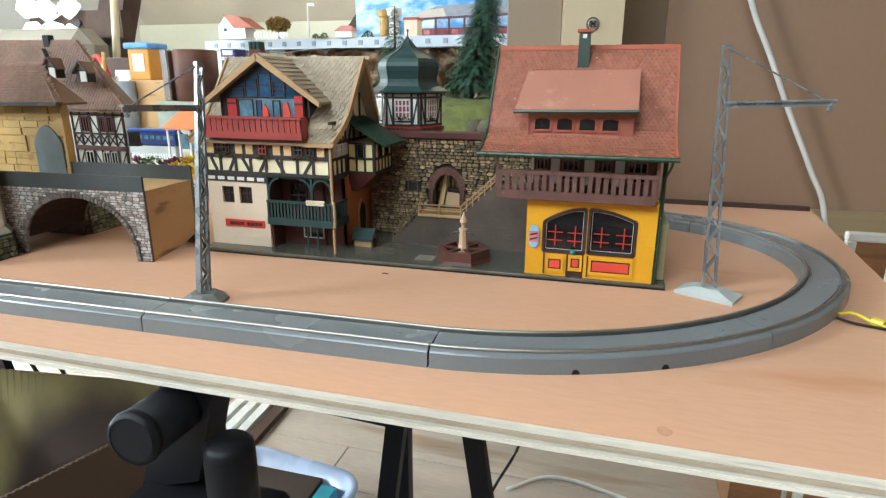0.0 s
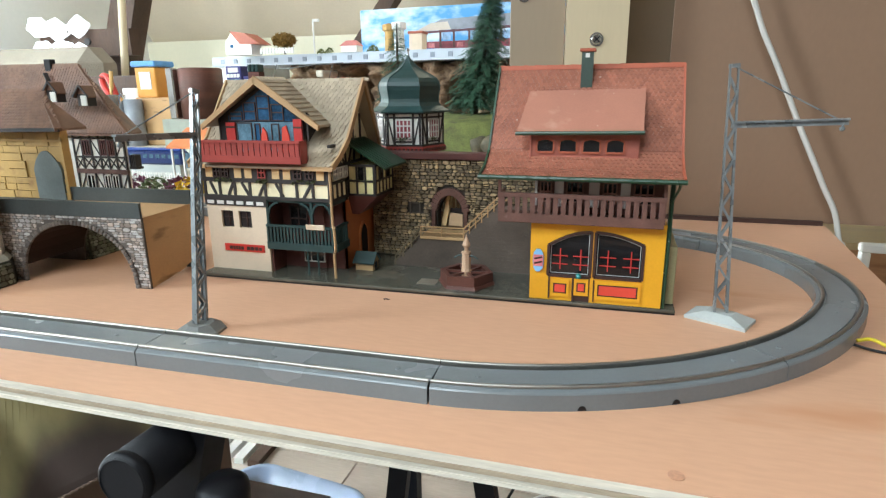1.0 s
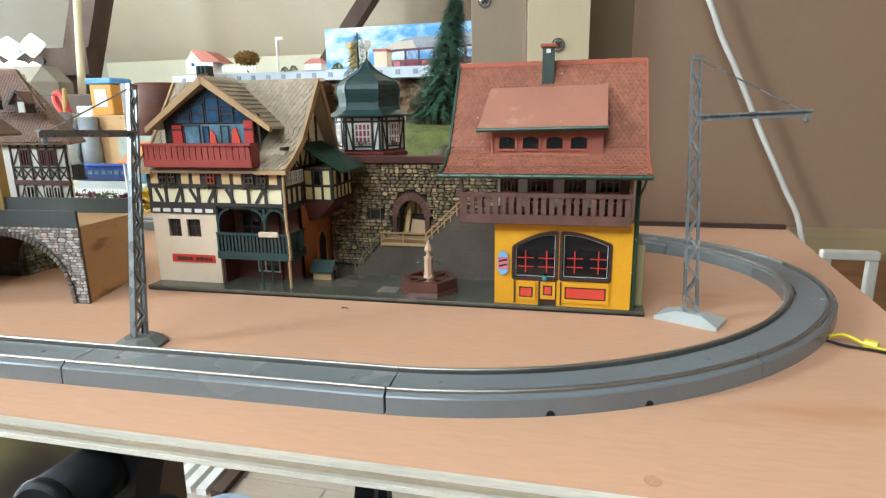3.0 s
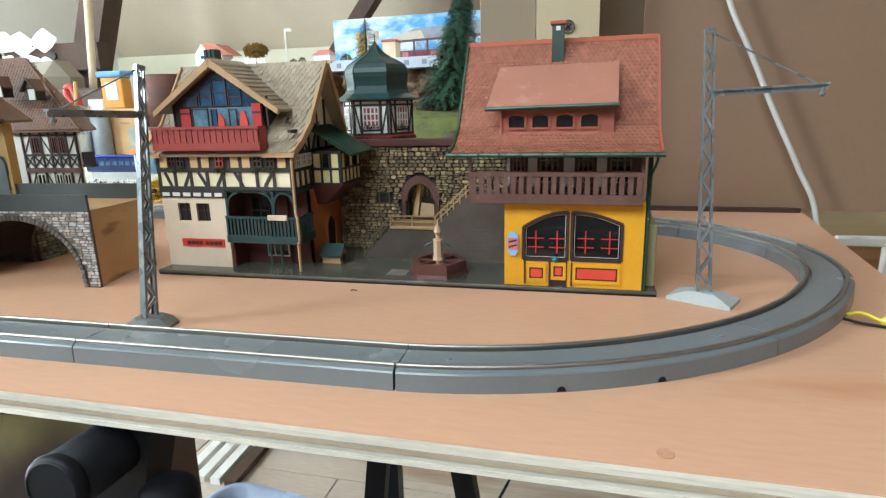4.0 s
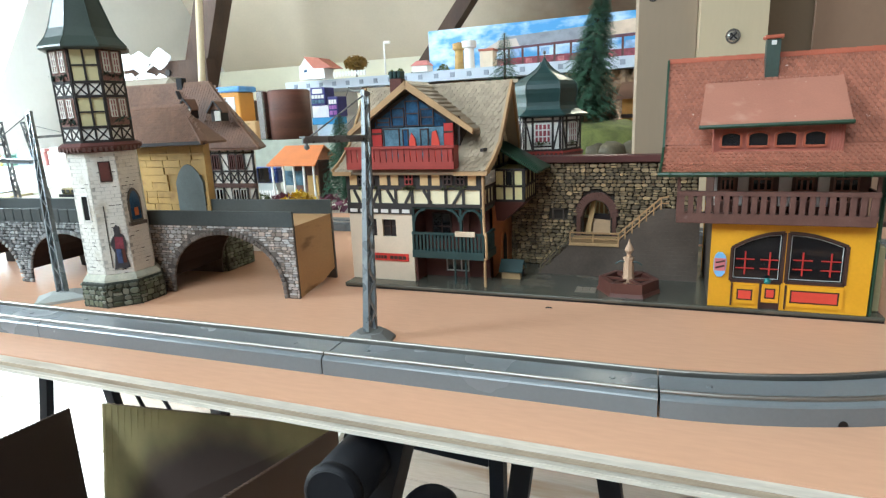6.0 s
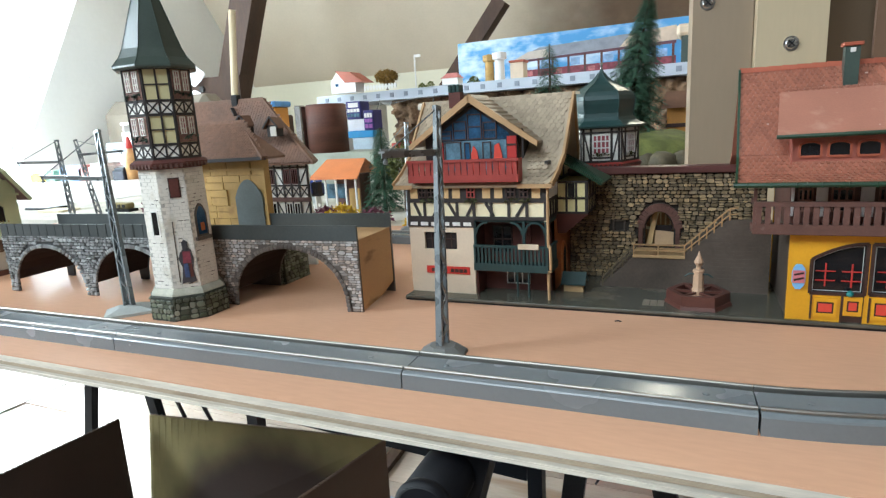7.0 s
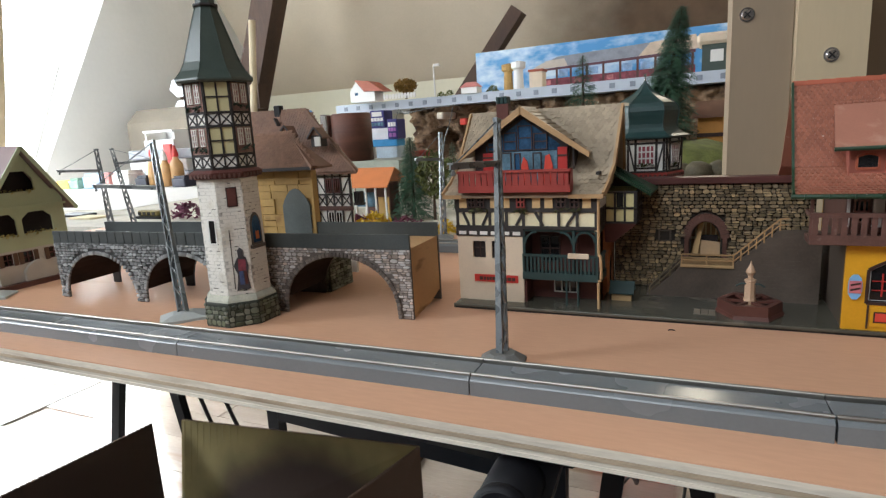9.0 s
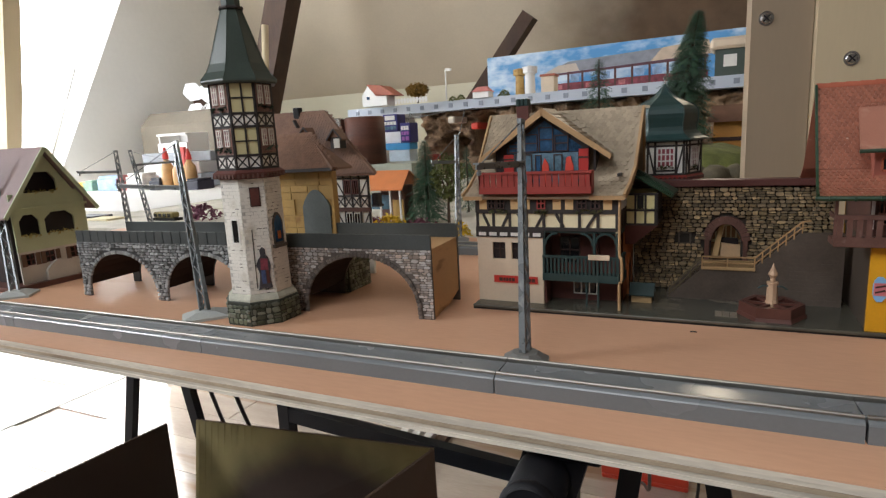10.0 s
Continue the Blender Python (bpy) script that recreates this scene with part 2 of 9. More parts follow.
M_BRIDGEGLOSS = surf("bridge_gloss_stone", (0.34, 0.355, 0.35), 0.24, var=0.35, scale=260, bump=0.5, rand=0.4, alt=(0.24, 0.24, 0.24))
M_PARAPET = surf("parapet_slate", (0.055, 0.062, 0.06), 0.5, var=0.25, scale=40, bump=0.15)
M_KRAFT = surf("kraft_board", (0.50, 0.31, 0.14), 0.7, var=0.14, scale=20, bump=0.15, stretch=(0.6, 0.6, 2), stain=(0.24, 0.14, 0.06), stain_scale=55, stain_at=0.60)
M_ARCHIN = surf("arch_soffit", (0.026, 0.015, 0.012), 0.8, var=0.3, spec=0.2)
M_VOUSSOIR = surf("arch_stones", (0.13, 0.105, 0.088), 0.6, var=0.35, bump=0.3, rand=0.4)
M_PLINTH = surf("plinth_joint", (0.03, 0.034, 0.022), 0.7, var=0.3, scale=150, bump=0.3)
M_PLINTHSTONE = surf("plinth_stone", (0.075, 0.092, 0.05), 0.5, var=0.5, scale=260, bump=0.5, rand=0.5, alt=(0.22, 0.225, 0.175))
M_TOWERW = surf("tower_white", (0.80, 0.765, 0.69), 0.5, var=0.08, scale=60, bump=0.25, stain=(0.62, 0.57, 0.47), stain_scale=70, stain_at=0.6)
M_TOWERJOINT = surf("tower_joint", (0.64, 0.61, 0.54), 0.7, var=0.5, scale=120)
M_TOWERC = surf("tower_infill", (0.66, 0.60, 0.33), 0.6, var=0.06)
M_SPIRE = surf("spire_green", (0.05, 0.07, 0.058), 0.36, var=0.16, scale=50, bump=0.06)
M_GATEY = surf("gate_yellow", (0.45, 0.28, 0.085), 0.62, var=0.16, scale=45, bump=0.15, rand=0.1, stain=(0.32, 0.17, 0.05), stain_scale=70, stain_at=0.58)
M_GATEDOOR = surf("gate_door", (0.15, 0.17, 0.165), 0.5, var=0.2)
M_ROOFBROWN = surf("brown_roof", (0.185, 0.096, 0.058), 0.68, var=0.25, scale=60, bump=0.2, rand=0.1, stain=(0.13, 0.075, 0.05), stain_scale=40, stain_at=0.6)
M_GHGREEN = surf("pale_green_wall", (0.50, 0.57, 0.36), 0.6, var=0.08, bump=0.15)
M_GHWHITE = surf("grey_white_wall", (0.58, 0.56, 0.5), 0.65, var=0.1, bump=0.15)
# brown ramp towards +x paints the light falloff as well as brown mottling
M_WALLPAPER = blended("attic_slope_falloff", (0.57, 0.485, 0.365), (0.135, 0.085, 0.05), 0, -0.72, -0.16, 0.35, 0.85)
M_WALLGREY = surf("attic_grey_wall", (0.78, 0.77, 0.74), 0.85, var=0.04, scale=3, fine=60, bump=0.1, dist=0.001)
M_WALLGREEN = surf("attic_pale_wall", (0.71, 0.67, 0.51), 0.85, var=0.04, scale=3, fine=60, bump=0.1, dist=0.001)
# for the unseen ceiling and walls, coloured dark to cut bounce light
M_ATTIC = surf("attic_dark_unseen", (0.20, 0.175, 0.15), 0.8, var=0.2, scale=4, fine=60, bump=0.2, dist=0.001, stretch=(3, 3, 0.4))

M_PANEL = surf("brown_hardboard", (0.205, 0.122, 0.072), 0.7, var=0.06, scale=6, fine=300, bump=0.06, stretch=(1, 1, 0.5))
# darker copy of the hardboard, painted for the shadowed gap
M_PANELSHADE = surf("hardboard_shade", (0.13, 0.085, 0.045), 0.75, var=0.06, scale=6)
M_POST = surf("cream_post", (0.55, 0.45, 0.29), 0.55, var=0.05, scale=8, fine=200, bump=0.06, stretch=(2, 2, 0.3))
M_POSTGREY = surf("grey_plank", (0.30, 0.228, 0.152), 0.6, var=0.05, scale=8, fine=200, bump=0.06, stretch=(2, 2, 0.3))
M_FLOOR = surf("floor_boards", (0.50, 0.42, 0.355), 0.12, spec=0.9, var=0.16, scale=5, fine=80, bump=0.06, dist=0.001, stretch=(0.4, 3, 1), rand=0.12, stain=(0.32, 0.20, 0.125), stain_scale=3, stain_at=0.58)
M_TRUSS = surf("old_roof_timber", (0.065, 0.034, 0.02), 0.75, var=0.35, scale=7, fine=90, bump=0.5, dist=0.002, stretch=(2, 2, 0.5))
M_CARTON = surf("carton_brown", (0.052, 0.031, 0.021), 0.75, var=0.1, scale=12, bump=0.08)
# lit olive margin and shaded brown middle of the flap, painted as two tones
M_CARTONOLIVE = blended("carton_lit_and_shaded", (0.040, 0.023, 0.016), (0.25, 0.205, 0.085), 0, 0.165, 0.215, 0.05, 0.75, centre=(-0.28, 0.19, -0.40), scale=9.0)
M_METALBLACK = surf("trestle_black", (0.007, 0.008, 0.011), 0.45, var=0.2, scale=20, spec=0.2)
M_CLAMP = surf("clamp_black", (0.006, 0.006, 0.008), 0.5, var=0.3, scale=60, spec=0.22)
M_CABLE = surf("grey_white_cable", (0.50, 0.48, 0.44), 0.5, var=0.08)
# paler copy of the carton brown, its lesser shade put into the colour
M_CARTONKRAFT = surf("carton_brown_lit", (0.115, 0.072, 0.05), 0.75, var=0.1, scale=12, bump=0.1, stain=(0.075, 0.05, 0.033), stain_scale=14, stain_at=0.6)
M_MOSS = surf("moss_green", (0.135, 0.15, 0.04), 0.85, var=0.5, scale=70, bump=0.7, dist=0.001, stain=(0.07, 0.06, 0.03), stain_scale=60, stain_at=0.58)
M_FIR = surf("fir_green", (0.042, 0.10, 0.055), 0.6, var=0.5, scale=90, bump=0.2)
M_TRUNK = surf("tree_bark", (0.06, 0.035, 0.02), 0.8, var=0.3)
M_ROCK = surf("rock_brown", (0.24, 0.155, 0.09), 0.85, var=0.6, scale=22, fine=120, bump=0.8, dist=0.004, stain=(0.09, 0.05, 0.03), stain_scale=26, stain_at=0.55, speck=(0.5, 0.42, 0.3), speck_scale=60, speck_at=0.74)
M_SHELF = surf("shelf_grey", (0.42, 0.46, 0.52), 0.5, var=0.1, scale=12)
M_OUTSIDE = glow("bright_outside", (0.97, 0.99, 1.0), 13.0)
M_DESK = surf("white_desk", (0.82, 0.81, 0.78), 0.5, var=0.04, scale=8)

# ---- building helpers ----
BASE = {}
PLACE = [Matrix.Identity(4)]


def set_back(k):
    """Lay out what follows further back and larger by k from the board's front."""
    c = Vector((0.0646, -0.241, 0.0994))
    PLACE[0] = Matrix.Translation(c) @ Matrix.Scale(k, 4) @ Matrix.Translation(-c)


def thing(name, loc, label="", category="", group="", kind=""):
    ob = new(name)
    ob.empty_display_size = 0.01
    ob.location = loc
    BASE[ob] = Vector(loc)
    return tagged(ob, label, category, group, kind)


def part(name, bm, material, parent=None, label="", smooth=False, loc=None):
    """One bmesh, laid out in the world, as one mesh object under a thing or a part."""
    me = bpy.data.meshes.new(name)
    bmesh.ops.recalc_face_normals(bm, faces=bm.faces)
    bm.transform(PLACE[0])
    base = BASE[parent] if parent else Vector(loc or (0, 0, 0))
    bmesh.ops.translate(bm, verts=bm.verts, vec=-base)
    bm.to_mesh(me)
    bm.free()
    for p in me.polygons:
        p.use_smooth = smooth
    for m in material if isinstance(material, (list, tuple)) else [material]:
        me.materials.append(m)
    ob = new(name, me)
    BASE[ob] = base
    if parent:
        ob.parent = parent
    else:
        ob.location = base
    if label:
        ob["label"] = label
    return ob


def B():
    return bmesh.new()


def block(bm, x0, x1, y0, y1, z0, z1, bevel=0.0):
    vs = [bm.verts.new((x, y, z)) for z in (z0, z1) for y in (y0, y1) for x in (x0, x1)]
    fs = [bm.faces.new([vs[i] for i in f]) for f in ((0, 2, 3, 1), (4, 5, 7, 6), (0, 1, 5, 4), (2, 6, 7, 3), (0, 4, 6, 2), (1, 3, 7, 5))]
    if bevel:
        es = list({e for f in fs for e in f.edges})
        bmesh.ops.bevel(bm, geom=es, offset=bevel, segments=1, affect="EDGES")
    return bm


def solid(bm, low, high):
    """A solid between two rings of points of the same length."""
    a = [bm.verts.new(p) for p in low]
    b = [bm.verts.new(p) for p in high]
    n = len(a)
    for i in range(n):
        bm.faces.new((a[i], a[(i + 1) % n], b[(i + 1) % n], b[i]))
    bm.faces.new(a[::-1])
    bm.faces.new(b)
    return bm


class Face:
    """A flat face of a building: u runs along it, v up, d out of it."""

    def __init__(self, o, u, n):
        self.o, self.u, self.n = Vector(o), Vector(u).normalized(), Vector(n).normalized()
        self.v = Vector((0, 0, 1))

    def p(self, u, v, d=0.0):
        return self.o + self.u * u + self.v * v + self.n * d

    def poly(self, bm, pts, d0, d1):
        return solid(bm, [self.p(u, v, d0) for u, v in pts], [self.p(u, v, d1) for u, v in pts])

    def rect(self, bm, u0, u1, v0, v1, d0, d1):
        return self.poly(bm, [(u0, v0), (u1, v0), (u1, v1), (u0, v1)], d0, d1)

    def bar(self, bm, u0, v0, u1, v1, w, d0, d1):
        du, dv = u1 - u0, v1 - v0
        k = w / 2 / math.hypot(du, dv)
        a, b = -dv * k, du * k
        return self.poly(bm, [(u0 + a, v0 + b), (u0 - a, v0 - b), (u1 - a, v1 - b), (u1 + a, v1 + b)], d0, d1)

    def holed(self, bm, u0, u1, v0, v1, d0, d1, holes):
        us = sorted({u0, u1, *[h[0] for h in holes], *[h[1] for h in holes]})
        for a, b in zip(us, us[1:]):
            cuts = sorted([(h[2], h[3]) for h in holes if h[0] <= a and h[1] >= b])
            z = v0
            for c0, c1 in cuts + [(v1, v1)]:
                if c0 > z:
                    self.rect(bm, a, b, z, c0, d0, d1)
                z = c1
        bmesh.ops.remove_doubles(bm, verts=bm.verts, dist=1e-6)
        return bm


def arc(u0, u1, v0, rise, n=10, v1=None):
    """Points of an arch from u0 to u1, springing at v0 (and v1)."""
    out = []
    for i in range(n + 1):
        k = i / n
        base = v0 + ((v1 if v1 is not None else v0) - v0) * k
        out.append((u0 + (u1 - u0) * k, base + rise * math.sin(math.pi * k) ** 0.8))
    return out


def ring(c, r, n, z, turn=0.0, sy=1.0):
    return [(c[0] + r * math.cos(turn + 2 * math.pi * i / n), c[1] + sy * r * math.sin(turn + 2 * math.pi * i / n), z) for i in range(n)]


def lathe(bm, c, profile, n=16, turn=0.0):
    """Stacked rings of (radius, z) round c, closed at both ends."""
    rows = [[bm.verts.new(p) for p in ring(c, max(r, 1e-5), n, z, turn)] for r, z in profile]
    for a, b in zip(rows, rows[1:]):
        for i in range(n):
            bm.faces.new((a[i], a[(i + 1) % n], b[(i + 1) % n], b[i]))
    bm.faces.new(rows[0][::-1])
    bm.faces.new(rows[-1])
    return bm


def tube(bm, pts, r, n=8, taper=1.0):
    """A round bar along a line of points."""
    pts = [Vector(p) for p in pts]
    rows = []
    for i, p in enumerate(pts):
        d = (pts[min(i + 1, len(pts) - 1)] - pts[max(i - 1, 0)]).normalized()
        a = d.cross(Vector((0, 0, 1)) if abs(d.z) < 0.9 else Vector((1, 0, 0))).normalized()
        b = d.cross(a)
        k = r * (1 + (taper - 1) * i / max(1, len(pts) - 1))
        rows.append([bm.verts.new(p + a * k * math.cos(2 * math.pi * j / n) + b * k * math.sin(2 * math.pi * j / n)) for j in range(n)])
    for a, b in zip(rows, rows[1:]):
        for i in range(n):
            bm.faces.new((a[i], a[(i + 1) % n], b[(i + 1) % n], b[i]))
    bm.faces.new(rows[0][::-1])
    bm.faces.new(rows[-1])
    return bm


def lathe_along(p, d, profile, n=28):
    """A turned piece along the direction d from p: profile of (radius, way along d)."""
    bm = B()
    q = d.to_track_quat("Z", "Y")
    rows = [[bm.verts.new(Vector(p) + q @ Vector((r * math.cos(2 * math.pi * i / n), r * math.sin(2 * math.pi * i / n), k))) for i in range(n)] for r, k in profile]
    for ra, rb in zip(rows, rows[1:]):
        for i in range(n):
            bm.faces.new((ra[i], ra[(i + 1) % n], rb[(i + 1) % n], rb[i]))
    return bm


def bent(pts, n=8):
    """A smooth line through a few points."""
    ps = [Vector(p) for p in pts]
    ps = [2 * ps[0] - ps[1], *ps, 2 * ps[-1] - ps[-2]]
    out = []
    for a, b, c, d in zip(ps, ps[1:], ps[2:], ps[3:]):
        for i in range(n):
            t = i / n
            out.append(0.5 * (2 * b + (c - a) * t + (2 * a - 5 * b + 4 * c - d) * t * t + (3 * b - a - 3 * c + d) * t**3))
    return out + [ps[-2]]


def stick(bm, p, q, w, h):
    """A square bar between two points; w across, h upright."""
    p, q = Vector(p), Vector(q)
    d = (q - p).normalized()
    a = d.cross(Vector((0, 0, 1)) if abs(d.z) < 0.95 else Vector((0, 1, 0))).normalized()
    b = a.cross(d)
    k = [a * s * w / 2 + b * t * h / 2 for s, t in ((-1, -1), (1, -1), (1, 1), (-1, 1))]
    return solid(bm, [p + c for c in k], [q + c for c in k])


def pieces(name, meshes, places, material, parent, limit=300):
    """Alike pieces as objects on shared meshes; those past the limit joined into one part."""
    rest = B()
    for i, m in enumerate(places):
        m = PLACE[0] @ m if i < limit else m
        me = meshes[i % len(meshes)]
        if i < limit:
            ob = new(name, me)
            ob.parent = parent
            ob.matrix_basis = Matrix.Translation(-BASE[parent]) @ m
        else:
            n0 = len(rest.verts)
            rest.from_mesh(me)
            rest.verts.ensure_lookup_table()
            for v in rest.verts[n0:]:
                v.co = m @ v.co
    if rest.verts:
        ob = part(name + "_field", rest, material, parent)
        ob["kind"] = "stuff"
    else:
        rest.free()


def piece_mesh(name, bm, material):
    me = bpy.data.meshes.new(name)
    bmesh.ops.recalc_face_normals(bm, faces=bm.faces)
    bm.to_mesh(me)
    bm.free()
    me.materials.append(material)
    return me


def frame_of(o, u, v):
    """A pose whose x runs along u and whose y runs along v."""
    u, v = Vector(u).normalized(), Vector(v).normalized()
    n = u.cross(v).normalized()
    v = n.cross(u)
    return Matrix.Translation(o) @ Matrix((u, v, n)).transposed().to_4x4()


def tiles(parent, material, u, spans, profile, w, h, limit=300):
    """Scalloped roof tiles in staggered rows on a roof whose slope follows profile, a line of points from eave to ridge.
    spans(k) gives the start and end along u at a share k of the slope."""
    bm = B()
    t = h * 1.5
    outline = [(-w * 0.46, t), (-w * 0.46, h * 0.42), (-w * 0.26, 0), (w * 0.26, 0), (w * 0.46, h * 0.42), (w * 0.46, t)]
    solid(bm, [(x, y, 0.0 if y > h else 0.0001) for x, y in outline], [(x, y, 0.00015 if y > h else 0.00055) for x, y in outline])
    me = piece_mesh("roof_tile", bm, material)
    prof = [Vector(p) for p in profile]
    lens = [(b - a).length for a, b in zip(prof, prof[1:])]
    total, places = sum(lens), []
    u = Vector(u).normalized()
    s, row = 0.0, 0
    while s < total - h * 0.9:
        r, k = s, 0
        while r > lens[k]:
            r -= lens[k]
            k += 1
        d = (prof[k + 1] - prof[k]).normalized()
        p = prof[k] + d * r
        a, b = spans(s / total)
        n = int((b - a) / w)
        for i in range(n):
            x = a + (i + 0.5 + 0.5 * (row % 2)) * w
            if x < b - 0.3 * w:
                places.append(frame_of(p + u * x, u, d))
        s += h
        row += 1
    pieces("roof_tile", [me], places, material, parent, limit)

def rubble(f, box, inside, material, parent, seed, widths, heights, proud, limit=0, base=-0.0004, name="stone"):
    """Irregular stones in rough courses on a face, over box (u0, u1, v0, v1), where inside(u, v, half width, half height) holds.
    The first of them up to limit are objects of their own, the rest one joined part."""
    rnd = random.Random(seed)
    u0, u1, v0, v1 = box
    rest, count, v = B(), 0, v0
    while v < v1 - heights[0] * 0.5:
        h = min(rnd.uniform(*heights), v1 - v)
        u = u0 - rnd.uniform(0, widths[0])
        while u < u1 - widths[0] * 0.4:
            w = min(rnd.uniform(*widths), u1 - u)
            split = h > (heights[0] + heights[1]) / 2 and rnd.random() < 0.45
            for a0, a1 in ((v, v + h * 0.48), (v + h * 0.52, v + h)) if split else ((v, v + h),):
                a, b = max(u, u0), u + w
                mu, mv, hw, hh = (a + b) / 2, (a0 + a1) / 2, (b - a) / 2, (a1 - a0) / 2
                if hw < widths[0] * 0.2 or not inside(mu, mv, hw, hh):
                    continue
                g = min(hw, hh)
                n, ph, poly = 8, rnd.uniform(0, 0.7), []
                for i in range(n):
                    t = ph + 2 * math.pi * i / n
                    c, q = math.cos(t), math.sin(t)
                    k = 1 / max(abs(c), abs(q)) ** 0.88 * rnd.uniform(0.86, 1.0)
                    poly.append((mu + c * k * (hw - g * 0.07), mv + q * k * (hh - g * 0.07)))
                hi = rnd.uniform(*proud)
                own = count < limit
                bm = B() if own else rest
                tilt = rnd.uniform(-0.25, 0.25) * hi
                rows = [[f.p(x, y, base) for x, y in poly], [f.p(x, y, hi * 0.55) for x, y in poly],
                        [f.p(mu + (x - mu) * 0.82, mv + (y - mv) * 0.76, hi + tilt * (x - mu) / hw) for x, y in poly]]
                lv = [[bm.verts.new(p) for p in r] for r in rows]
                for ra, rb in zip(lv, lv[1:]):
                    for i in range(n):
                        bm.faces.new((ra[i], ra[(i + 1) % n], rb[(i + 1) % n], rb[i]))
                bm.faces.new(lv[2])
                if own:
                    part(name, bm, material, parent)
                    count += 1
            u += w
        v += h
    if rest.verts:
        part(name + "_field", rest, material, parent)["kind"] = "stuff"
    else:
        rest.free()

# ---- the room ----
FLOOR = -0.75


def room():
    bm = B()
    block(bm, -2.7, 1.4, -1.5, 2.4, FLOOR - 0.05, FLOOR - 0.004)
    fl = part("floor", bm, M_FLOOR, loc=(-0.6, 0.4, FLOOR))
    tagged(fl, "polished brown wooden floor boards", "floor", kind="structure")
    me = piece_mesh("floor_board", block(B(), 0, 1.36, 0.001, 0.139, -0.004, 0.0), M_FLOOR)
    spots = [Matrix.Translation((-2.7 + 1.365 * i - 0.4 * (j % 3), -1.5 + 0.14 * j, FLOOR)) for j in range(27) for i in range(4)]
    pieces("floor_board", [me], [m for m in spots if -2.75 < m.translation.x < 0.1], M_FLOOR, fl)
    # back wall, whose upper part is the attic slope
    bm = B()
    block(bm, -2.7, 1.4, 2.2, 2.3, FLOOR, 0.34)
    tagged(part("wall_back", bm, M_WALLGREEN, loc=(0, 2.2, FLOOR)), "pale knee wall below the attic slope", "wall", kind="structure")
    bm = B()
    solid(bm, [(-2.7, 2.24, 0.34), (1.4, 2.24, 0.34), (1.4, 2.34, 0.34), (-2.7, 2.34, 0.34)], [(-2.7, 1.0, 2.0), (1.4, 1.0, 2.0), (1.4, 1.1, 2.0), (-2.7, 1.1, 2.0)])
    tagged(part("attic_slope", bm, M_WALLPAPER, loc=(0, 2.2, 0.34)), "beige plastered attic slope with brown mottling and painted light falloff", "ceiling", kind="structure")
    bm = B()
    block(bm, -2.7, 1.4, -1.6, 1.1, 2.0, 2.08)
    tagged(part("ceiling", bm, M_ATTIC, loc=(0, 0, 2.0)), "unseen flat ceiling, dark to cut bounce light", "ceiling", kind="structure")
    # left wall with the glazed door
    f = Face((-2.0, 0, 0), (0, 1, 0), (1, 0, 0))
    bm = B()
    f.holed(bm, -1.6, 2.3, FLOOR, 2.0, -0.1, 0.0, [(0.1, 1.85, FLOOR + 0.002, 1.5), (-1.35, -0.5, 0.4, 1.5)])
    f.poly(bm, [(1.0, -0.03), (1.85, -0.03), (1.85, 1.5), (1.80, 1.5), (1.004, 0.0), (1.0, 0.0)], -0.1, 0.0)
    tagged(part("wall_left", bm, M_WALLGREY, loc=(-2.0, 0, FLOOR)), "light grey plastered wall with a glazed door", "wall", kind="structure")
    dr = thing("door_1", (-2.0, 0.66, FLOOR), "glazed balcony door with a cream wooden frame", "door", kind="structure")
    part("door_frame", f.rect(B(), 0.10, 0.15, FLOOR + 0.02, 1.5, -0.06, -0.01), M_POST, dr)
    part("mullion", f.poly(B(), [(0.86, -0.02), (0.90, -0.02), (0.90, 0.0), (0.955, 0.30), (1.13, 1.46), (1.07, 1.46), (0.905, 0.30), (0.86, 0.0)], -0.06, -0.01), M_POST, dr, "cream wooden mullion")
    part("window_post", f.bar(B(), 1.02, 0.10, 1.16, 0.42, 0.006, -0.05, -0.02), M_WALLGREY, dr)
    part("door_rail", f.rect(B(), 0.15, 1.70, 1.44, 1.50, -0.055, -0.015), M_POST, dr)
    for u0, u1, v0, v1 in ((0.15, 0.855, FLOOR + 0.004, 1.44), (0.86, 1.85, FLOOR + 0.004, -0.03), (1.14, 1.66, 0.0, 1.44)):
        ob = part("pane", f.rect(B(), u0, u1, v0, v1, -0.04, -0.035), glass("door_glass"), dr)
        ob.visible_shadow = False
    bm = B()
    f.rect(bm, -1.0, 3.5, -1.5, 1.0, -1.0, -0.95)
    tagged(part("backdrop", bm, M_OUTSIDE, loc=(-3.0, 0.6, -1.5)), "overexposed daylight outside the door", "backdrop", kind="structure")
    wn2 = thing("window_1", (-2.0, -0.75, 0.4), "side window with a cream wooden frame", "window", kind="structure")
    for u in (-1.32, -0.925, -0.53):
        part("window_frame", f.rect(B(), u - 0.025, u + 0.025, 0.4, 1.5, -0.07, -0.03), M_POST, wn2)
    for v in (0.425, 1.475):
        part("window_rail", f.rect(B(), -1.35, -0.5, v - 0.025, v + 0.025, -0.068, -0.032), M_POST, wn2)
    # unseen walls that close the room, dark to cut bounce light
    f = Face((0, -1.5, 0), (1, 0, 0), (0, 1, 0))
    bm = B()
    f.holed(bm, -2.1, 1.4, FLOOR, 2.0, -0.1, 0, [(-0.85, 0.25, 0.85, 1.85)])
    tagged(part("wall_front", bm, M_ATTIC, loc=(0, -1.5, FLOOR)), "unseen dark wall with an assumed high window", "wall", kind="structure")
    bm = B()
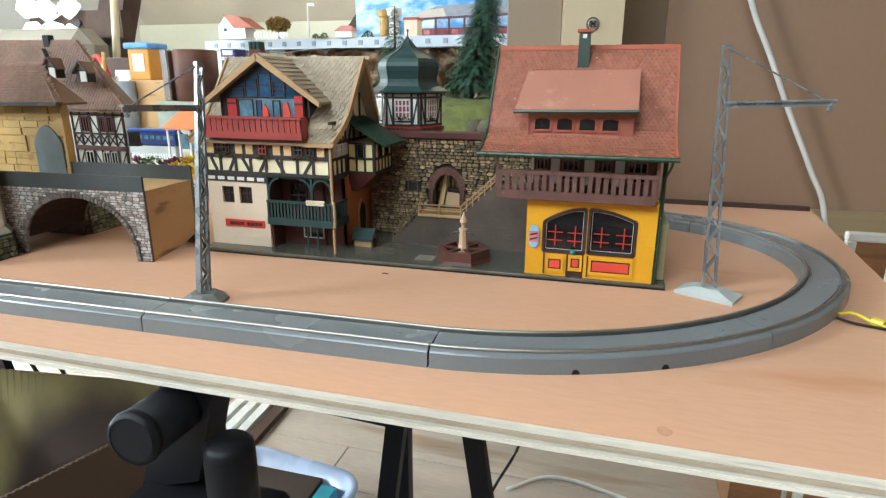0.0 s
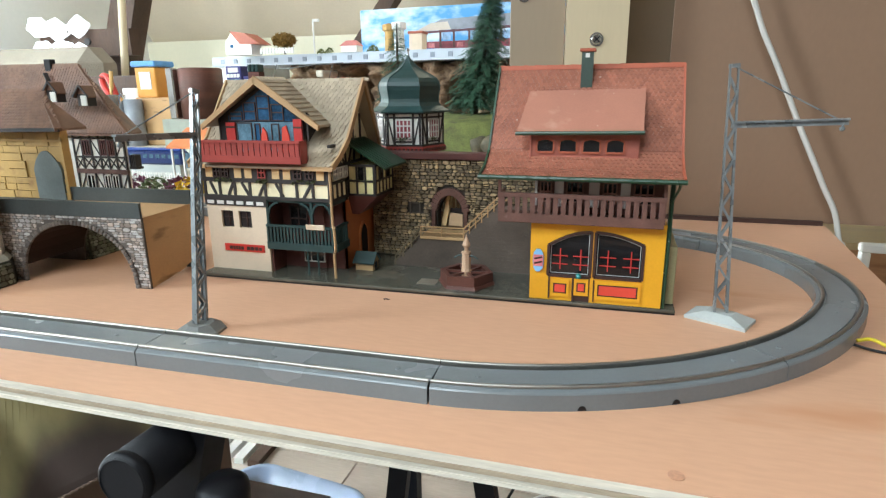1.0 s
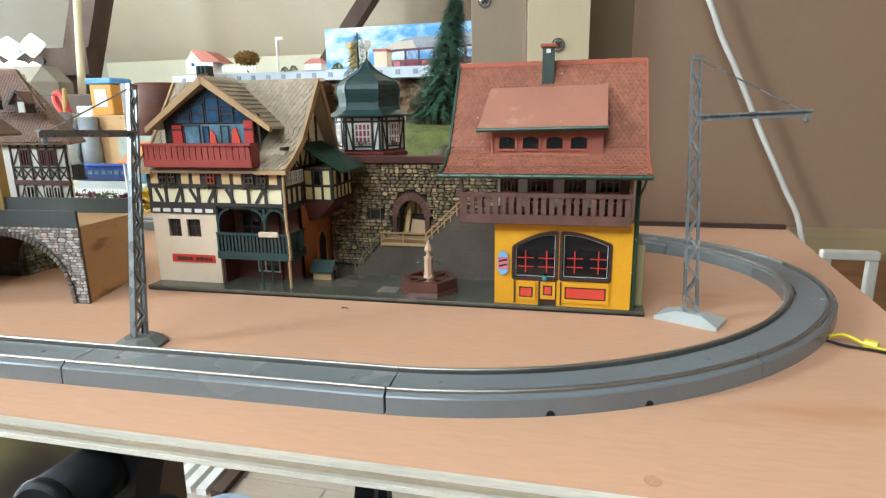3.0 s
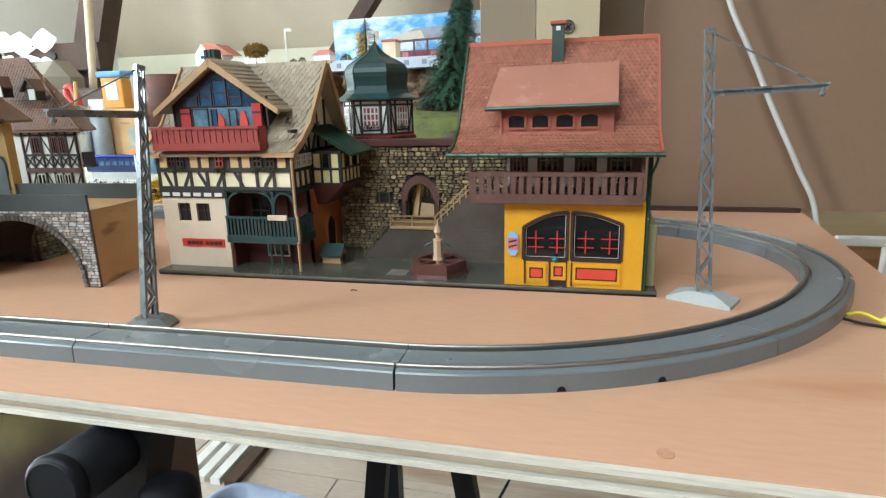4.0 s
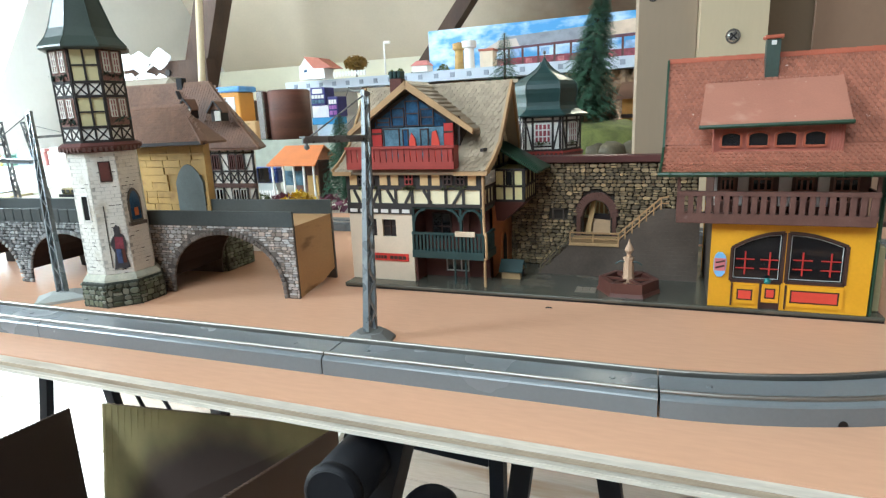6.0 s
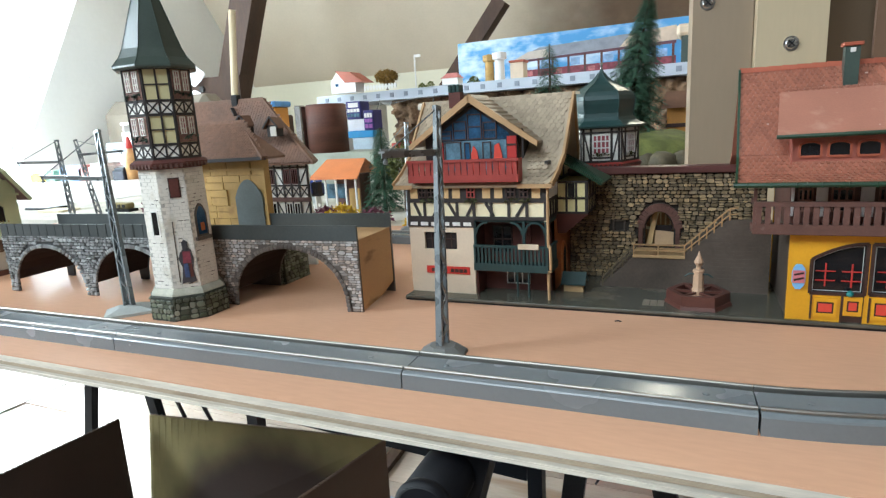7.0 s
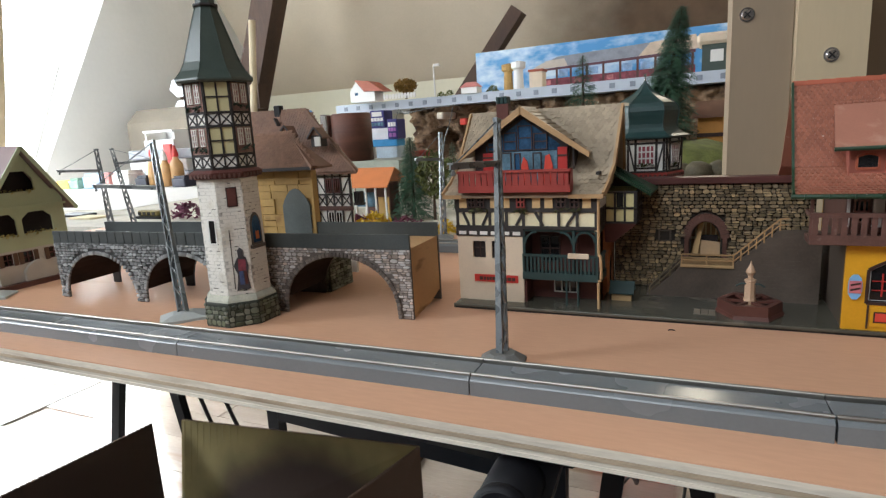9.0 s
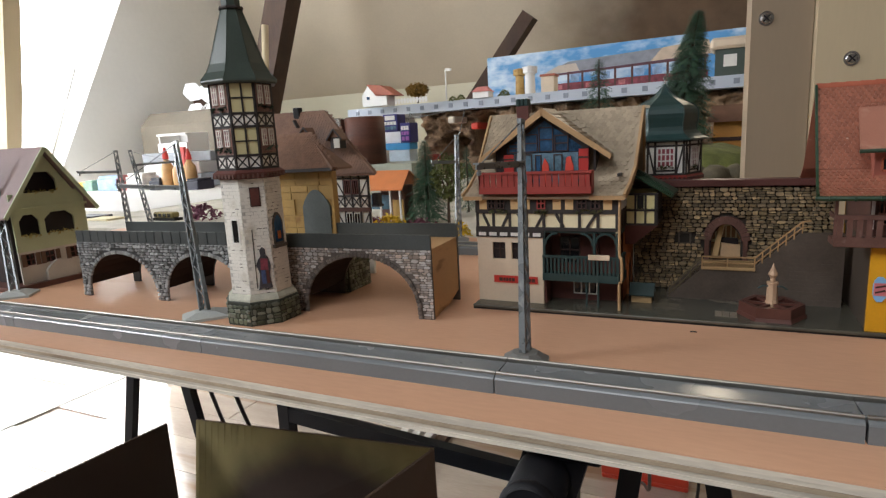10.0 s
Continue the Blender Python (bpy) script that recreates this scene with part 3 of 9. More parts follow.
    block(bm, 1.3, 1.4, -1.5, 2.3, FLOOR, 2.0)
    tagged(part("wall_right", bm, M_ATTIC, loc=(1.3, 0, FLOOR)), "unseen right wall, dark to cut bounce light", "wall", kind="structure")


def roof_timber():
    tr = thing("roof_post", (-1.6, 1.62, FLOOR), "old dark brown roof post with a tie beam", "roof post", kind="structure")
    part("post", stick(B(), (-1.97, 1.62, FLOOR), (-1.362, 1.62, 0.85), 0.080, 0.10), M_TRUSS, tr)
    part("tie_beam", stick(B(), (-1.86, 1.545, 0.285), (-1.46, 1.545, 0.28), 0.05, 0.088), M_TRUSS, tr)
    bm = B()
    tube(bm, [(-1.64, 1.522, 0.285), (-1.64, 1.512, 0.285)], 0.012)
    part("bolt", bm, M_TIMBER, tr)
    br = thing("roof_brace", (-0.77, 1.9, 0.2), "dark slanting roof brace against the attic slope", "roof brace", kind="structure")
    part("brace", stick(B(), (-0.93, 1.93, 0.08), (-0.57, 1.93, 0.53), 0.06, 0.05), M_TRUSS, br)


# ---- layout board ----
def layout_board():
    bd = thing("layout_board", (-0.15, 0.114, -0.009), "beech-laminated plywood board with raw layered front edge", "layout board")
    def outline(inset, z):
        return [(-0.7, -0.0640 + inset, z), (0.2986 - inset, -0.0640 + inset, z), (0.3332 - inset, 0.3010, z), (-0.7, 0.3010, z)]

    part("laminate", solid(B(), outline(0, -0.0006), outline(0.0001, 0.0)), M_LAMINATE, bd, "pinkish beech laminate top")
    z = -0.0006
    for i, d in enumerate((0.0, 0.0003, -0.0001, 0.0004, 0.0001)):
        part("ply", solid(B(), outline(d + 0.0001, z - 0.00168), outline(d + 0.0001, z - 0.00002)), M_PLY_DARK if i == 2 else M_PLY, bd)
        z -= 0.0017


def glue_spot():
    bm = tube(B(), [(0.1925, -0.0575, 0.00005), (0.1925, -0.0575, 0.00025)], 0.0023, 18)
    tagged(part("glue_spot", bm, surf("glue_brown", (0.52, 0.275, 0.165), 0.4, var=0.25, scale=250), loc=(0.1925, -0.0575, 0.0)), "dried brownish glue spot on the laminate", "spot")


def splinter():
    sp = part("splinter", tube(B(), bent([(0.0575, 0.0554, 0.0005), (0.0588, 0.0560, 0.0007), (0.0606, 0.0561, 0.0004)], 3), 0.0003, 5), M_TIMBER, loc=(0.059, 0.0557, 0.0))
    tagged(sp, "tiny dark splinter lying on the board", "splinter")


# ---- track ----
def rail_profile(side):
    s = side
    return [(s * 0.0072, 0.0060), (s * 0.0072, 0.0081), (s * 0.0075, 0.0085), (s * 0.0083, 0.0085), (s * 0.0086, 0.0081), (s * 0.0086, 0.0060)]


BED = [(-0.0108, 0), (-0.0106, 0.0060), (-0.0102, 0.0066), (-0.0092, 0.0073), (-0.0086, 0.0073), (-0.0086, 0.0060), (-0.0062, 0.0060), (-0.0060, 0.0070),
       (0.0060, 0.0070), (0.0062, 0.0060), (0.0086, 0.0060), (0.0086, 0.0073), (0.0092, 0.0073), (0.0102, 0.0066), (0.0106, 0.0060), (0.0108, 0)]


def sweep(bm, profile, stations):
    rows = []
    for p, a in stations:
        rows.append([bm.verts.new((p[0] - math.sin(a) * -u, p[1] + math.cos(a) * -u, z)) for u, z in profile])
    n = len(profile)
    for a, b in zip(rows, rows[1:]):
        for i in range(n):
            bm.faces.new((a[i], a[(i + 1) % n], b[(i + 1) % n], b[i]))
    bm.faces.new(rows[0][::-1])
    bm.faces.new(rows[-1])
    return bm


def track_section(p, heading, length, radius=None, label="grey plastic tram track section with steel rails"):
    """One section from p on; returns the pose at its end."""
    a0 = radians(heading)
    g = 0.00025
    n = 14 if radius else 1
    st = []
    for i in range(n + 1):
        s = g + (length - 2 * g) * i / n
        if radius:
            a = a0 + s / radius
            st.append(((p[0] + radius * (math.sin(a) - math.sin(a0)), p[1] - radius * (math.cos(a) - math.cos(a0))), a))
        else:
            st.append(((p[0] + s * math.cos(a0), p[1] + s * math.sin(a0)), a0))
    mid = st[len(st) // 2][0]
    tr = thing("track_section", (mid[0], mid[1], 0), label, "toy track", "tram track sections")
    part("roadbed", sweep(B(), BED, st), M_TRACK, tr)
    for s in (-1, 1):
        part("rail", sweep(B(), rail_profile(s), st), M_RAIL, tr, "worn steel rail")
    for k in (0.12, 0.88):
        i = k * length
        a = a0 + (i / radius if radius else 0)
        c = (p[0] + radius * (math.sin(a) - math.sin(a0)), p[1] - radius * (math.cos(a) - math.cos(a0))) if radius else (p[0] + i * math.cos(a0), p[1] + i * math.sin(a0))
        part("screw_boss", lathe(B(), c, [(0.0011, 0.0068), (0.0011, 0.0072), (0.0006, 0.00735)], 8), M_TRACK, tr)
    if radius:
        a = a0 + length / radius
        return (p[0] + radius * (math.sin(a) - math.sin(a0)), p[1] - radius * (math.cos(a) - math.cos(a0))), math.degrees(a), tr
    return (p[0] + length * math.cos(a0), p[1] + length * math.sin(a0)), heading, tr


def track():
    j0, j1, j2 = (-0.1690, -0.0338), (-0.0111, -0.0311), (0.1120, -0.0283)
    for a, b in ((j0, j1), (j1, j2)):
        track_section(a, math.degrees(math.atan2(b[1] - a[1], b[0] - a[0])), math.dist(a, b))
    p = j0
    for k in range(3):
        q = (p[0] - 0.158, p[1] - 0.0022 - 0.0004 * k)
        track_section(q, math.degrees(math.atan2(p[1] - q[1], p[0] - q[0])), math.dist(p, q))
        p = q
    R = 0.1924
    p, a, tr = track_section(j2, 3.0, R * radians(38.8), R, "curved grey plastic tram track section with wire holes")
    for t in (18.0, 27.6):
        t = radians(t)
        c = (j2[0] + (R + 0.0109) * math.sin(t) - R * math.sin(radians(3)), j2[1] - (R + 0.0109) * math.cos(t) + R * math.cos(radians(3)), 0)
        pts = [(0.0015 * math.cos(math.pi * i / 8), 0.0018 * math.sin(math.pi * i / 8)) for i in range(9)]
        f = Face((c[0] - 0.0002 * math.sin(t), c[1] + 0.0002 * math.cos(t), 0.0002), (math.cos(t), math.sin(t), 0), (math.sin(t), -math.cos(t), 0))
        part("wire_hole", f.poly(B(), pts, -0.0005, 0.0002), M_BLACK, tr, "dark wire hole")
    p, a, _ = track_section(p, a, 0.182 * radians(25), 0.182, "curved grey plastic tram track section")
    p, a, _ = track_section(p, a, 0.098 * radians(42), 0.098, "tightly curved grey plastic tram track section")
    p, a, _ = track_section(p, a, 0.098 * radians(42), 0.098, "tightly curved grey plastic tram track section")
    p, a, _ = track_section(p, a, 0.14 * (math.pi - radians(a)), 0.14, "curved grey plastic tram track section at the back")
    for k in range(5):
        p, a, _ = track_section(p, 180.0, 0.158)


# ---- catenary masts ----
def mast(foot, top, arm_end, base_w, base_d, turn, base_mat, label, octagon=False, stay=True):
    """A lattice mast on a bevelled foot, with a bracket arm and a stay."""
    ms = thing("catenary_mast", foot, label, "catenary mast", "catenary masts")
    c, s = math.cos(radians(turn)), math.sin(radians(turn))

    def at(x, y, z):
        return (foot[0] + c * x - s * y, foot[1] + s * x + c * y, foot[2] + z)

    a, b = base_w / 2, base_d / 2
    k = 0.42
    bm = B()
    if octagon:
        lo = [(a * math.cos(math.pi / 8 + i * math.pi / 4), b * math.sin(math.pi / 8 + i * math.pi / 4)) for i in range(8)]
        solid(bm, [at(x, y, 0) for x, y in lo], [at(x * 0.98, y * 0.98, 0.0012) for x, y in lo])
        solid(bm, [at(x * 0.97, y * 0.97, 0.0012) for x, y in lo], [at(x * 0.55, y * 0.55, 0.0042) for x, y in lo])
    else:
        lo = [(-a, -b), (a, -b), (a, b), (-a, b)]
        solid(bm, [at(x, y, 0) for x, y in lo], [at(x, y, 0.0016) for x, y in lo])
        solid(bm, [at(x * 0.985, y * 0.985, 0.0016) for x, y in lo], [at(x * k, y * 0.5, 0.0044) for x, y in lo])
    part("foot", bm, base_mat, ms)
    p0, p1 = Vector(at(0, 0, 0.004)), Vector(top)
    up = (p1 - p0).normalized()
    ux = Vector((arm_end[0] - top[0], arm_end[1] - top[1], 0)).normalized()
    uy = up.cross(ux).normalized()
    ux = uy.cross(up).normalized()
    wide = 0.0033

    def on(k, x, y):
        t = 1 - 0.42 * k
        return p0 + (p1 - p0) * k + ux * x * t + uy * y * t

    for sx in (-1, 1):
        q = [(1.0, -1), (1.0, 1), (0.64, 1), (0.64, 0.72), (0.80, 0.72), (0.80, -0.72), (0.64, -0.72), (0.64, -1)]
        q = [(sx * x * wide, y * 0.0016) for x, y in q]
        part("channel", solid(B(), [on(0, *v) for v in q], [on(1, *v) for v in q]), M_MAST, ms)
    n = 15
    for side in (-1, 1):
        for i in range(n):
            x0, x1 = (-1, 1) if (i % 2) else (1, -1)
            part("lacing_bar", stick(B(), on(i / n * 0.93 + 0.02, x0 * wide * 0.7, side * 0.0012), on((i + 1) / n * 0.93 + 0.02, x1 * wide * 0.7, side * 0.0012), 0.0006, 0.0010), M_MAST, ms)
    bm = B()
    q = [(-wide * 1.1, -0.0019), (wide * 1.1, -0.0019), (wide * 1.1, 0.0019), (-wide * 1.1, 0.0019)]
    solid(bm, [on(0.985, *v) for v in q], [on(1.0, *v) for v in q])
    part("cap", bm, M_MAST, ms)
    e = Vector(arm_end)
    k = max(0.1, min(0.97, (e.z - p0.z) / (p1.z - p0.z) - 0.015))
    root = p0 + (p1 - p0) * k
    bm = B()
    stick(bm, root, e, 0.0030, 0.0008)
    stick(bm, root + Vector((0, 0, -0.0012)), e + Vector((0, 0, -0.0012)), 0.0007, 0.0024)
    part("bracket_arm", bm, M_MAST, ms)
    d = (e - root).normalized()
    bm = B()
    w = e - d * 0.002
    lathe(bm, w, [(0.0006, w.z - 0.0012), (0.0006, w.z - 0.003), (0.0011, w.z - 0.0034), (0.0011, w.z - 0.0044), (0.0004, w.z - 0.005)], 8)
    part("insulator", bm, M_MAST, ms)
    if stay:
        part("stay_wire", tube(B(), [p0 + (p1 - p0) * 0.99, e - d * 0.004], 0.00035, 5), M_MAST, ms)
    return ms


def masts():
    mast((-0.0095, -0.004, 0), (-0.0158, 0.0185, 0.1084), (-0.0217, -0.0245, 0.0907), 0.0225, 0.0225, 8, M_MASTBASE, "grey lattice catenary mast on an octagonal foot", True)
    mast((0.2226, 0.0706, 0), (0.2163, 0.0700, 0.1163), (0.2620, 0.0700, 0.0935), 0.0274, 0.0155, -27, M_MASTPALE, "grey lattice catenary mast on a pale rectangular foot")
    mast((-0.2185, 0.0045, 0), (-0.2543, 0.0299, 0.1087), (-0.3182, 0.0300, 0.0815), 0.027, 0.02, 48, M_MASTPALE, "leaning grey lattice catenary mast on a pale foot")
    mast((-0.417, 0.0035, 0), (-0.462, 0.028, 0.108), (-0.5, 0.0, 0.085), 0.026, 0.022, 40, M_MASTPALE, "grey lattice catenary mast on a pale foot")
    mast((-0.516, 0.180, 0), (-0.530, 0.186, 0.1075), (-0.570, 0.166, 0.087), 0.022, 0.018, 0, M_MASTBASE, "dark lattice catenary mast by the rear track")
    mast((-0.560, 0.243, 0), (-0.588, 0.247, 0.1075), (-0.540, 0.270, 0.092), 0.022, 0.018, 0, M_MASTBASE, "dark lattice catenary mast beyond the rear track")
    mast((-0.1650, 0.278, 0), (-0.1635, 0.281, 0.1046), (-0.1795, 0.255, 0.0811), 0.02, 0.018, 20, M_MASTBASE, "grey lattice catenary mast beyond the rear track")


# ---- house group ----
def base_plate():
    pl = thing("base_plate", (0.067, 0.13, 0), "dark grey-green plastic courtyard plate under the houses", "base plate")
    q = [(-0.0636, 0.0660), (0.2028, 0.0704), (0.2028, 0.1975), (-0.0636, 0.1975)]
    bm = solid(B(), [(x, y, 0.0010) for x, y in q], [(x, y, 0.0028) for x, y in q])
    bmesh.ops.bevel(bm, geom=bm.edges[:], offset=0.0005, segments=2, profile=0.5, affect="EDGES")
    part("plate", bm, M_PLATE, pl)
    # black strip put in for the lip and shadow line under the plate
    part("plate_foot", solid(B(), [(x, y + 0.0008, 0.0) for x, y in q[:2]] + [(0.2018, 0.1965, 0.0), (-0.0626, 0.1965, 0.0)], [(x, y + 0.0008, 0.0009) for x, y in q[:2]] + [(0.2018, 0.1965, 0.0009), (-0.0626, 0.1965, 0.0009)]), M_BLACK, pl, "black lip standing in for the shadow gap under the plate")
    bm = B()
    for i in range(3):
        for j in range(3):
            block(bm, 0.0685 + i * 0.0036, 0.0718 + i * 0.0036, 0.0775 + j * 0.0032, 0.0804 + j * 0.0032, 0.0028, 0.0031)
    part("paving_slab", bm, surf("paving_beige", (0.19, 0.16, 0.12), 0.3, var=0.2, scale=80, bump=0.2), pl)


def window_unit(f, parent, u0, u1, v0, v1, frame_mat, pane_mat, nx=2, ny=2, d=0.0, bar=0.0004, rim=0.0007):
    """A framed window with glazing bars, set on a face."""
    fr = part("window", f.holed(B(), u0, u1, v0, v1, d, d + 0.0008, [(u0 + rim, u1 - rim, v0 + rim, v1 - rim)]), frame_mat, parent)
    part("pane", f.rect(B(), u0 + rim * 0.6, u1 - rim * 0.6, v0 + rim * 0.6, v1 - rim * 0.6, d, d + 0.0003), pane_mat, fr)
    bm = B()
    for i in range(1, nx):
        u = u0 + (u1 - u0) * i / nx
        f.rect(bm, u - bar, u + bar, v0 + rim, v1 - rim, d + 0.0002, d + 0.0007)
    for j in range(1, ny):
        v = v0 + (v1 - v0) * j / ny
        f.rect(bm, u0 + rim, u1 - rim, v - bar, v + bar, d + 0.0002, d + 0.00072)
    if len(bm.verts):
        part("glazing_bar", bm, frame_mat, fr)
    else:
        bm.free()


def tuft_row(p, q, n, r, mat, parent, name="flower_box"):
    """A row of small ragged flower tufts between two points."""
    rnd = random.Random(int(1e5 * (p[0] + p[1] + p[2])) + n)
    bm = B()
    p, q = Vector(p), Vector(q)
    for i in range(n):
        c = p + (q - p) * ((i + 0.5) / n) + Vector((rnd.uniform(-r, r), rnd.uniform(-r, r) * 0.5, rnd.uniform(-r, r) * 0.5))
        for _ in range(5):
            d = Vector((rnd.uniform(-1, 1), rnd.uniform(-1, 0.3), rnd.uniform(-0.8, 1))).normalized() * r * rnd.uniform(0.7, 1.6)
            e = d.cross(Vector((0.3, 0.5, 0.8))).normalized() * r * 0.5
            bm.faces.new([bm.verts.new(c + x) for x in (e * 0.6, d, -e * 0.6, d * -0.3)])
    return part(name, bm, mat, parent)


def chalet():
    ch = thing("half_timbered_chalet", (-0.022, 0.108, 0.0042), "half-timbered model inn with tan tiled roof and red balcony", "model house")
    f = Face((0, 0.077, 0), (1, 0, 0), (0, -1, 0))
    g = Face((0.0195, 0.077, 0), (0, 1, 0), (1, 0, 0))
    x0, x1, yb = -0.0635, 0.0195, 0.140
    # walls: ground floor with an open loggia at the corner
    bm = B()
    f.holed(bm, x0, -0.0228, 0.0042, 0.0432, -0.0016, 0, [(-0.0538, -0.0458, 0.030, 0.040), (-0.0420, -0.0334, 0.030, 0.040)])
    part("plaster_wall", bm, M_PLASTER, ch, "cream plaster ground floor wall")
    for u0, u1 in ((-0.0538, -0.0458), (-0.0420, -0.0334)):
        w = part("window", f.rect(B(), u0 - 0.0003, u1 + 0.0003, 0.0297, 0.0403, -0.0030, -0.0022), M_DARKROOM, ch)
        bm = B()
        f.rect(bm, (u0 + u1) / 2 - 0.0003, (u0 + u1) / 2 + 0.0003, 0.030, 0.040, -0.0022, -0.0016)
        f.rect(bm, u0, u1, 0.0354, 0.036, -0.0022, -0.0017)
        part("glazing_bar", bm, M_FRAME, w)
    bm = B()
    block(bm, x0, x0 + 0.0015, 0.0787, yb, 0.0042, 0.0672)
    block(bm, x0, x1, yb - 0.0015, yb, 0.0042, 0.0672)
    part("rear_wall", bm, M_PLASTER, ch)
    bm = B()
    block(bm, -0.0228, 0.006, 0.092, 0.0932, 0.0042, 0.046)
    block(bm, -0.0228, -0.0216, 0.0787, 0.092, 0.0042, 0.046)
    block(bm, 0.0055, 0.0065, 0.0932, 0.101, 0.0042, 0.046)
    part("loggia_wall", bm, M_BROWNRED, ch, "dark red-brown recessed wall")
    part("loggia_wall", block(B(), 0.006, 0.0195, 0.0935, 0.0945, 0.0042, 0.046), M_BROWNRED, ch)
    window_unit(Face((0, 0.0919, 0), (1, 0, 0), (0, -1, 0)), ch, -0.0085, 0.0055, 0.0078, 0.0185, M_WHITE, M_PANE, 3, 1)
    window_unit(Face((0, 0.0919, 0), (1, 0, 0), (0, -1, 0)), ch, -0.0165, -0.0045, 0.026, 0.042, M_FRAME, M_PANE, 2, 2)
    part("loggia_ceiling", block(B(), -0.0228, 0.0195, 0.0775, 0.094, 0.0462, 0.0475), M_GREENWOOD, ch)
    part("loggia_floor", block(B(), -0.0226, 0.0200, 0.0760, 0.0935, 0.0190, 0.0204), M_GREENWOOD, ch)
    bm = B()
    for u in (-0.0221, 0.0064, 0.0188):
        f.rect(bm, u - 0.0007, u + 0.0007, 0.0204, 0.0468, -0.0012, 0.0004)
    for a, b in ((-0.0214, 0.0057), (0.0071, 0.0181)):
        for u, s in ((a, 1), (b, -1)):
            for i in range(4):
                t0, t1 = i / 4 * math.pi / 2, (i + 1) / 4 * math.pi / 2
                R = 0.0068 if b - a > 0.02 else 0.0055
                f.bar(bm, u + s * R * (1 - math.cos(t0)), 0.0462 - R * (1 - math.sin(t0)), u + s * R * (1 - math.cos(t1)), 0.0462 - R * (1 - math.sin(t1)), 0.0012, -0.0008, 0.0003)
    part("loggia_post", bm, M_GREENWOOD, ch, "dark green timber posts with curved braces")
    bm = B()
    f.rect(bm, -0.0228, 0.0200, 0.0190, 0.0232, 0.0002, 0.0022)
    f.rect(bm, -0.0228, 0.0200, 0.0322, 0.0336, 0.0004, 0.0020)
    for i in range(20):
        u = -0.0222 + 0.0416 * i / 19
        part("loggia_baluster", f.rect(B(), u - 0.0006, u + 0.0006, 0.0232, 0.0322, 0.0007, 0.0016), M_GREENWOOD, ch)
    rl = part("loggia_railing", bm, M_GREENWOOD, ch, "dark green balustrade")
    bm = B()
    g.rect(bm, 0.0, 0.016, 0.0190, 0.0232, 0.0002, 0.0022)
    g.rect(bm, 0.0, 0.016, 0.0322, 0.0336, 0.0004, 0.0020)
    for i in range(7):
        part("loggia_baluster", g.rect(B(), 0.001 + i * 0.0022, 0.0021 + i * 0.0022, 0.0232, 0.0322, 0.0007, 0.0016), M_GREENWOOD, ch)
    part("loggia_railing", bm, M_GREENWOOD, ch)
    part("laundry_cloth", block(B(), 0.0035, 0.0152, 0.0742, 0.0752, 0.0318, 0.0348, 0.0003), M_PLASTER, ch, "pale cloth over the railing")
    bm = B()
    for u in (0.0020, 0.0085):
        tube(bm, [(u, 0.0775, 0.0042), (u, 0.0775, 0.0190)], 0.0006, 6)
    part("loggia_column", bm, M_GREENWOOD, ch)
    # band with pale dashes
    bm = B()
    f.rect(bm, x0 - 0.0004, -0.0222, 0.0432, 0.0492, -0.0016, 0.0007)
    part("timber_band", bm, M_TIMBER, ch, "dark timber band")
    bm = B()
    for i in range(6):
        u = x0 + 0.0015 + i * 0.0067
        part("band_dash", f.rect(B(), u, u + 0.0046, 0.0440, 0.0460, 0.0, 0.0010), M_WHITE, ch)
    # first floor
    bm = B()
    f.rect(bm, x0, x1, 0.0476, 0.0672, -0.0016, 0)
    part("upper_wall", bm, M_CREAM, ch, "cream infill of the upper floor")
    bm = B()
    g.rect(bm, 0.0, yb - 0.077, 0.0455, 0.0672, -0.0016, 0)
    g.poly(bm, [(0, 0.0672), (yb - 0.077, 0.0672), (0.0317, 0.108)], -0.0016, 0)
    part("gable_wall", bm, M_CREAM, ch)
    bm = B()
    Face((x0, 0.077, 0), (0, 1, 0), (-1, 0, 0)).poly(bm, [(0, 0.0672), (yb - 0.077, 0.0672), (0.0317, 0.108)], -0.0016, 0)
    part("gable_wall", bm, M_CREAM, ch)
    bm = B()
    f.rect(bm, x0 - 0.0003, x1 + 0.0006, 0.0476, 0.0494, -0.001, 0.0008)
    f.rect(bm, x0 - 0.0003, x1 + 0.0006, 0.0572, 0.0590, -0.001, 0.0008)
    f.rect(bm, x0 - 0.0003, x1 + 0.0006, 0.0590, 0.0675, -0.001, 0.0005)
    for i in range(9):
        u = x0 + 0.0008 + (x1 - x0 - 0.0016) * i / 8
        f.rect(bm, u - 0.0008, u + 0.0008, 0.0494, 0.0572, -0.001, 0.0007)
    for a, b in ((-0.0590, -0.0555), (-0.0430, -0.0470), (-0.0375, -0.0330), (-0.0220, -0.0265), (-0.0150, -0.0105), (0.0075, 0.0025)):
        f.bar(bm, a, 0.0570, b, 0.0494, 0.0016, -0.001, 0.0006)
    part("timber_frame", bm, M_TIMBER, ch, "dark timber framing with slanting braces")
    for u in (-0.0610, -0.0415, -0.0345, -0.0165, -0.0095, 0.0115):
        part("tan_infill", f.rect(B(), u, u + 0.0046, 0.0596, 0.0668, 0.0, 0.0009), M_TAN, ch)
    for u0, u1 in ((-0.0558, -0.0508), (-0.0502, -0.0452), (-0.0258, -0.0208), (-0.0030, 0.0025), (0.0045, 0.0098)):
        window_unit(f, ch, u0, u1, 0.0598, 0.0664, M_RED if u0 in (-0.0258,) else M_FRAME, M_PANE, 2, 2, 0.0006)
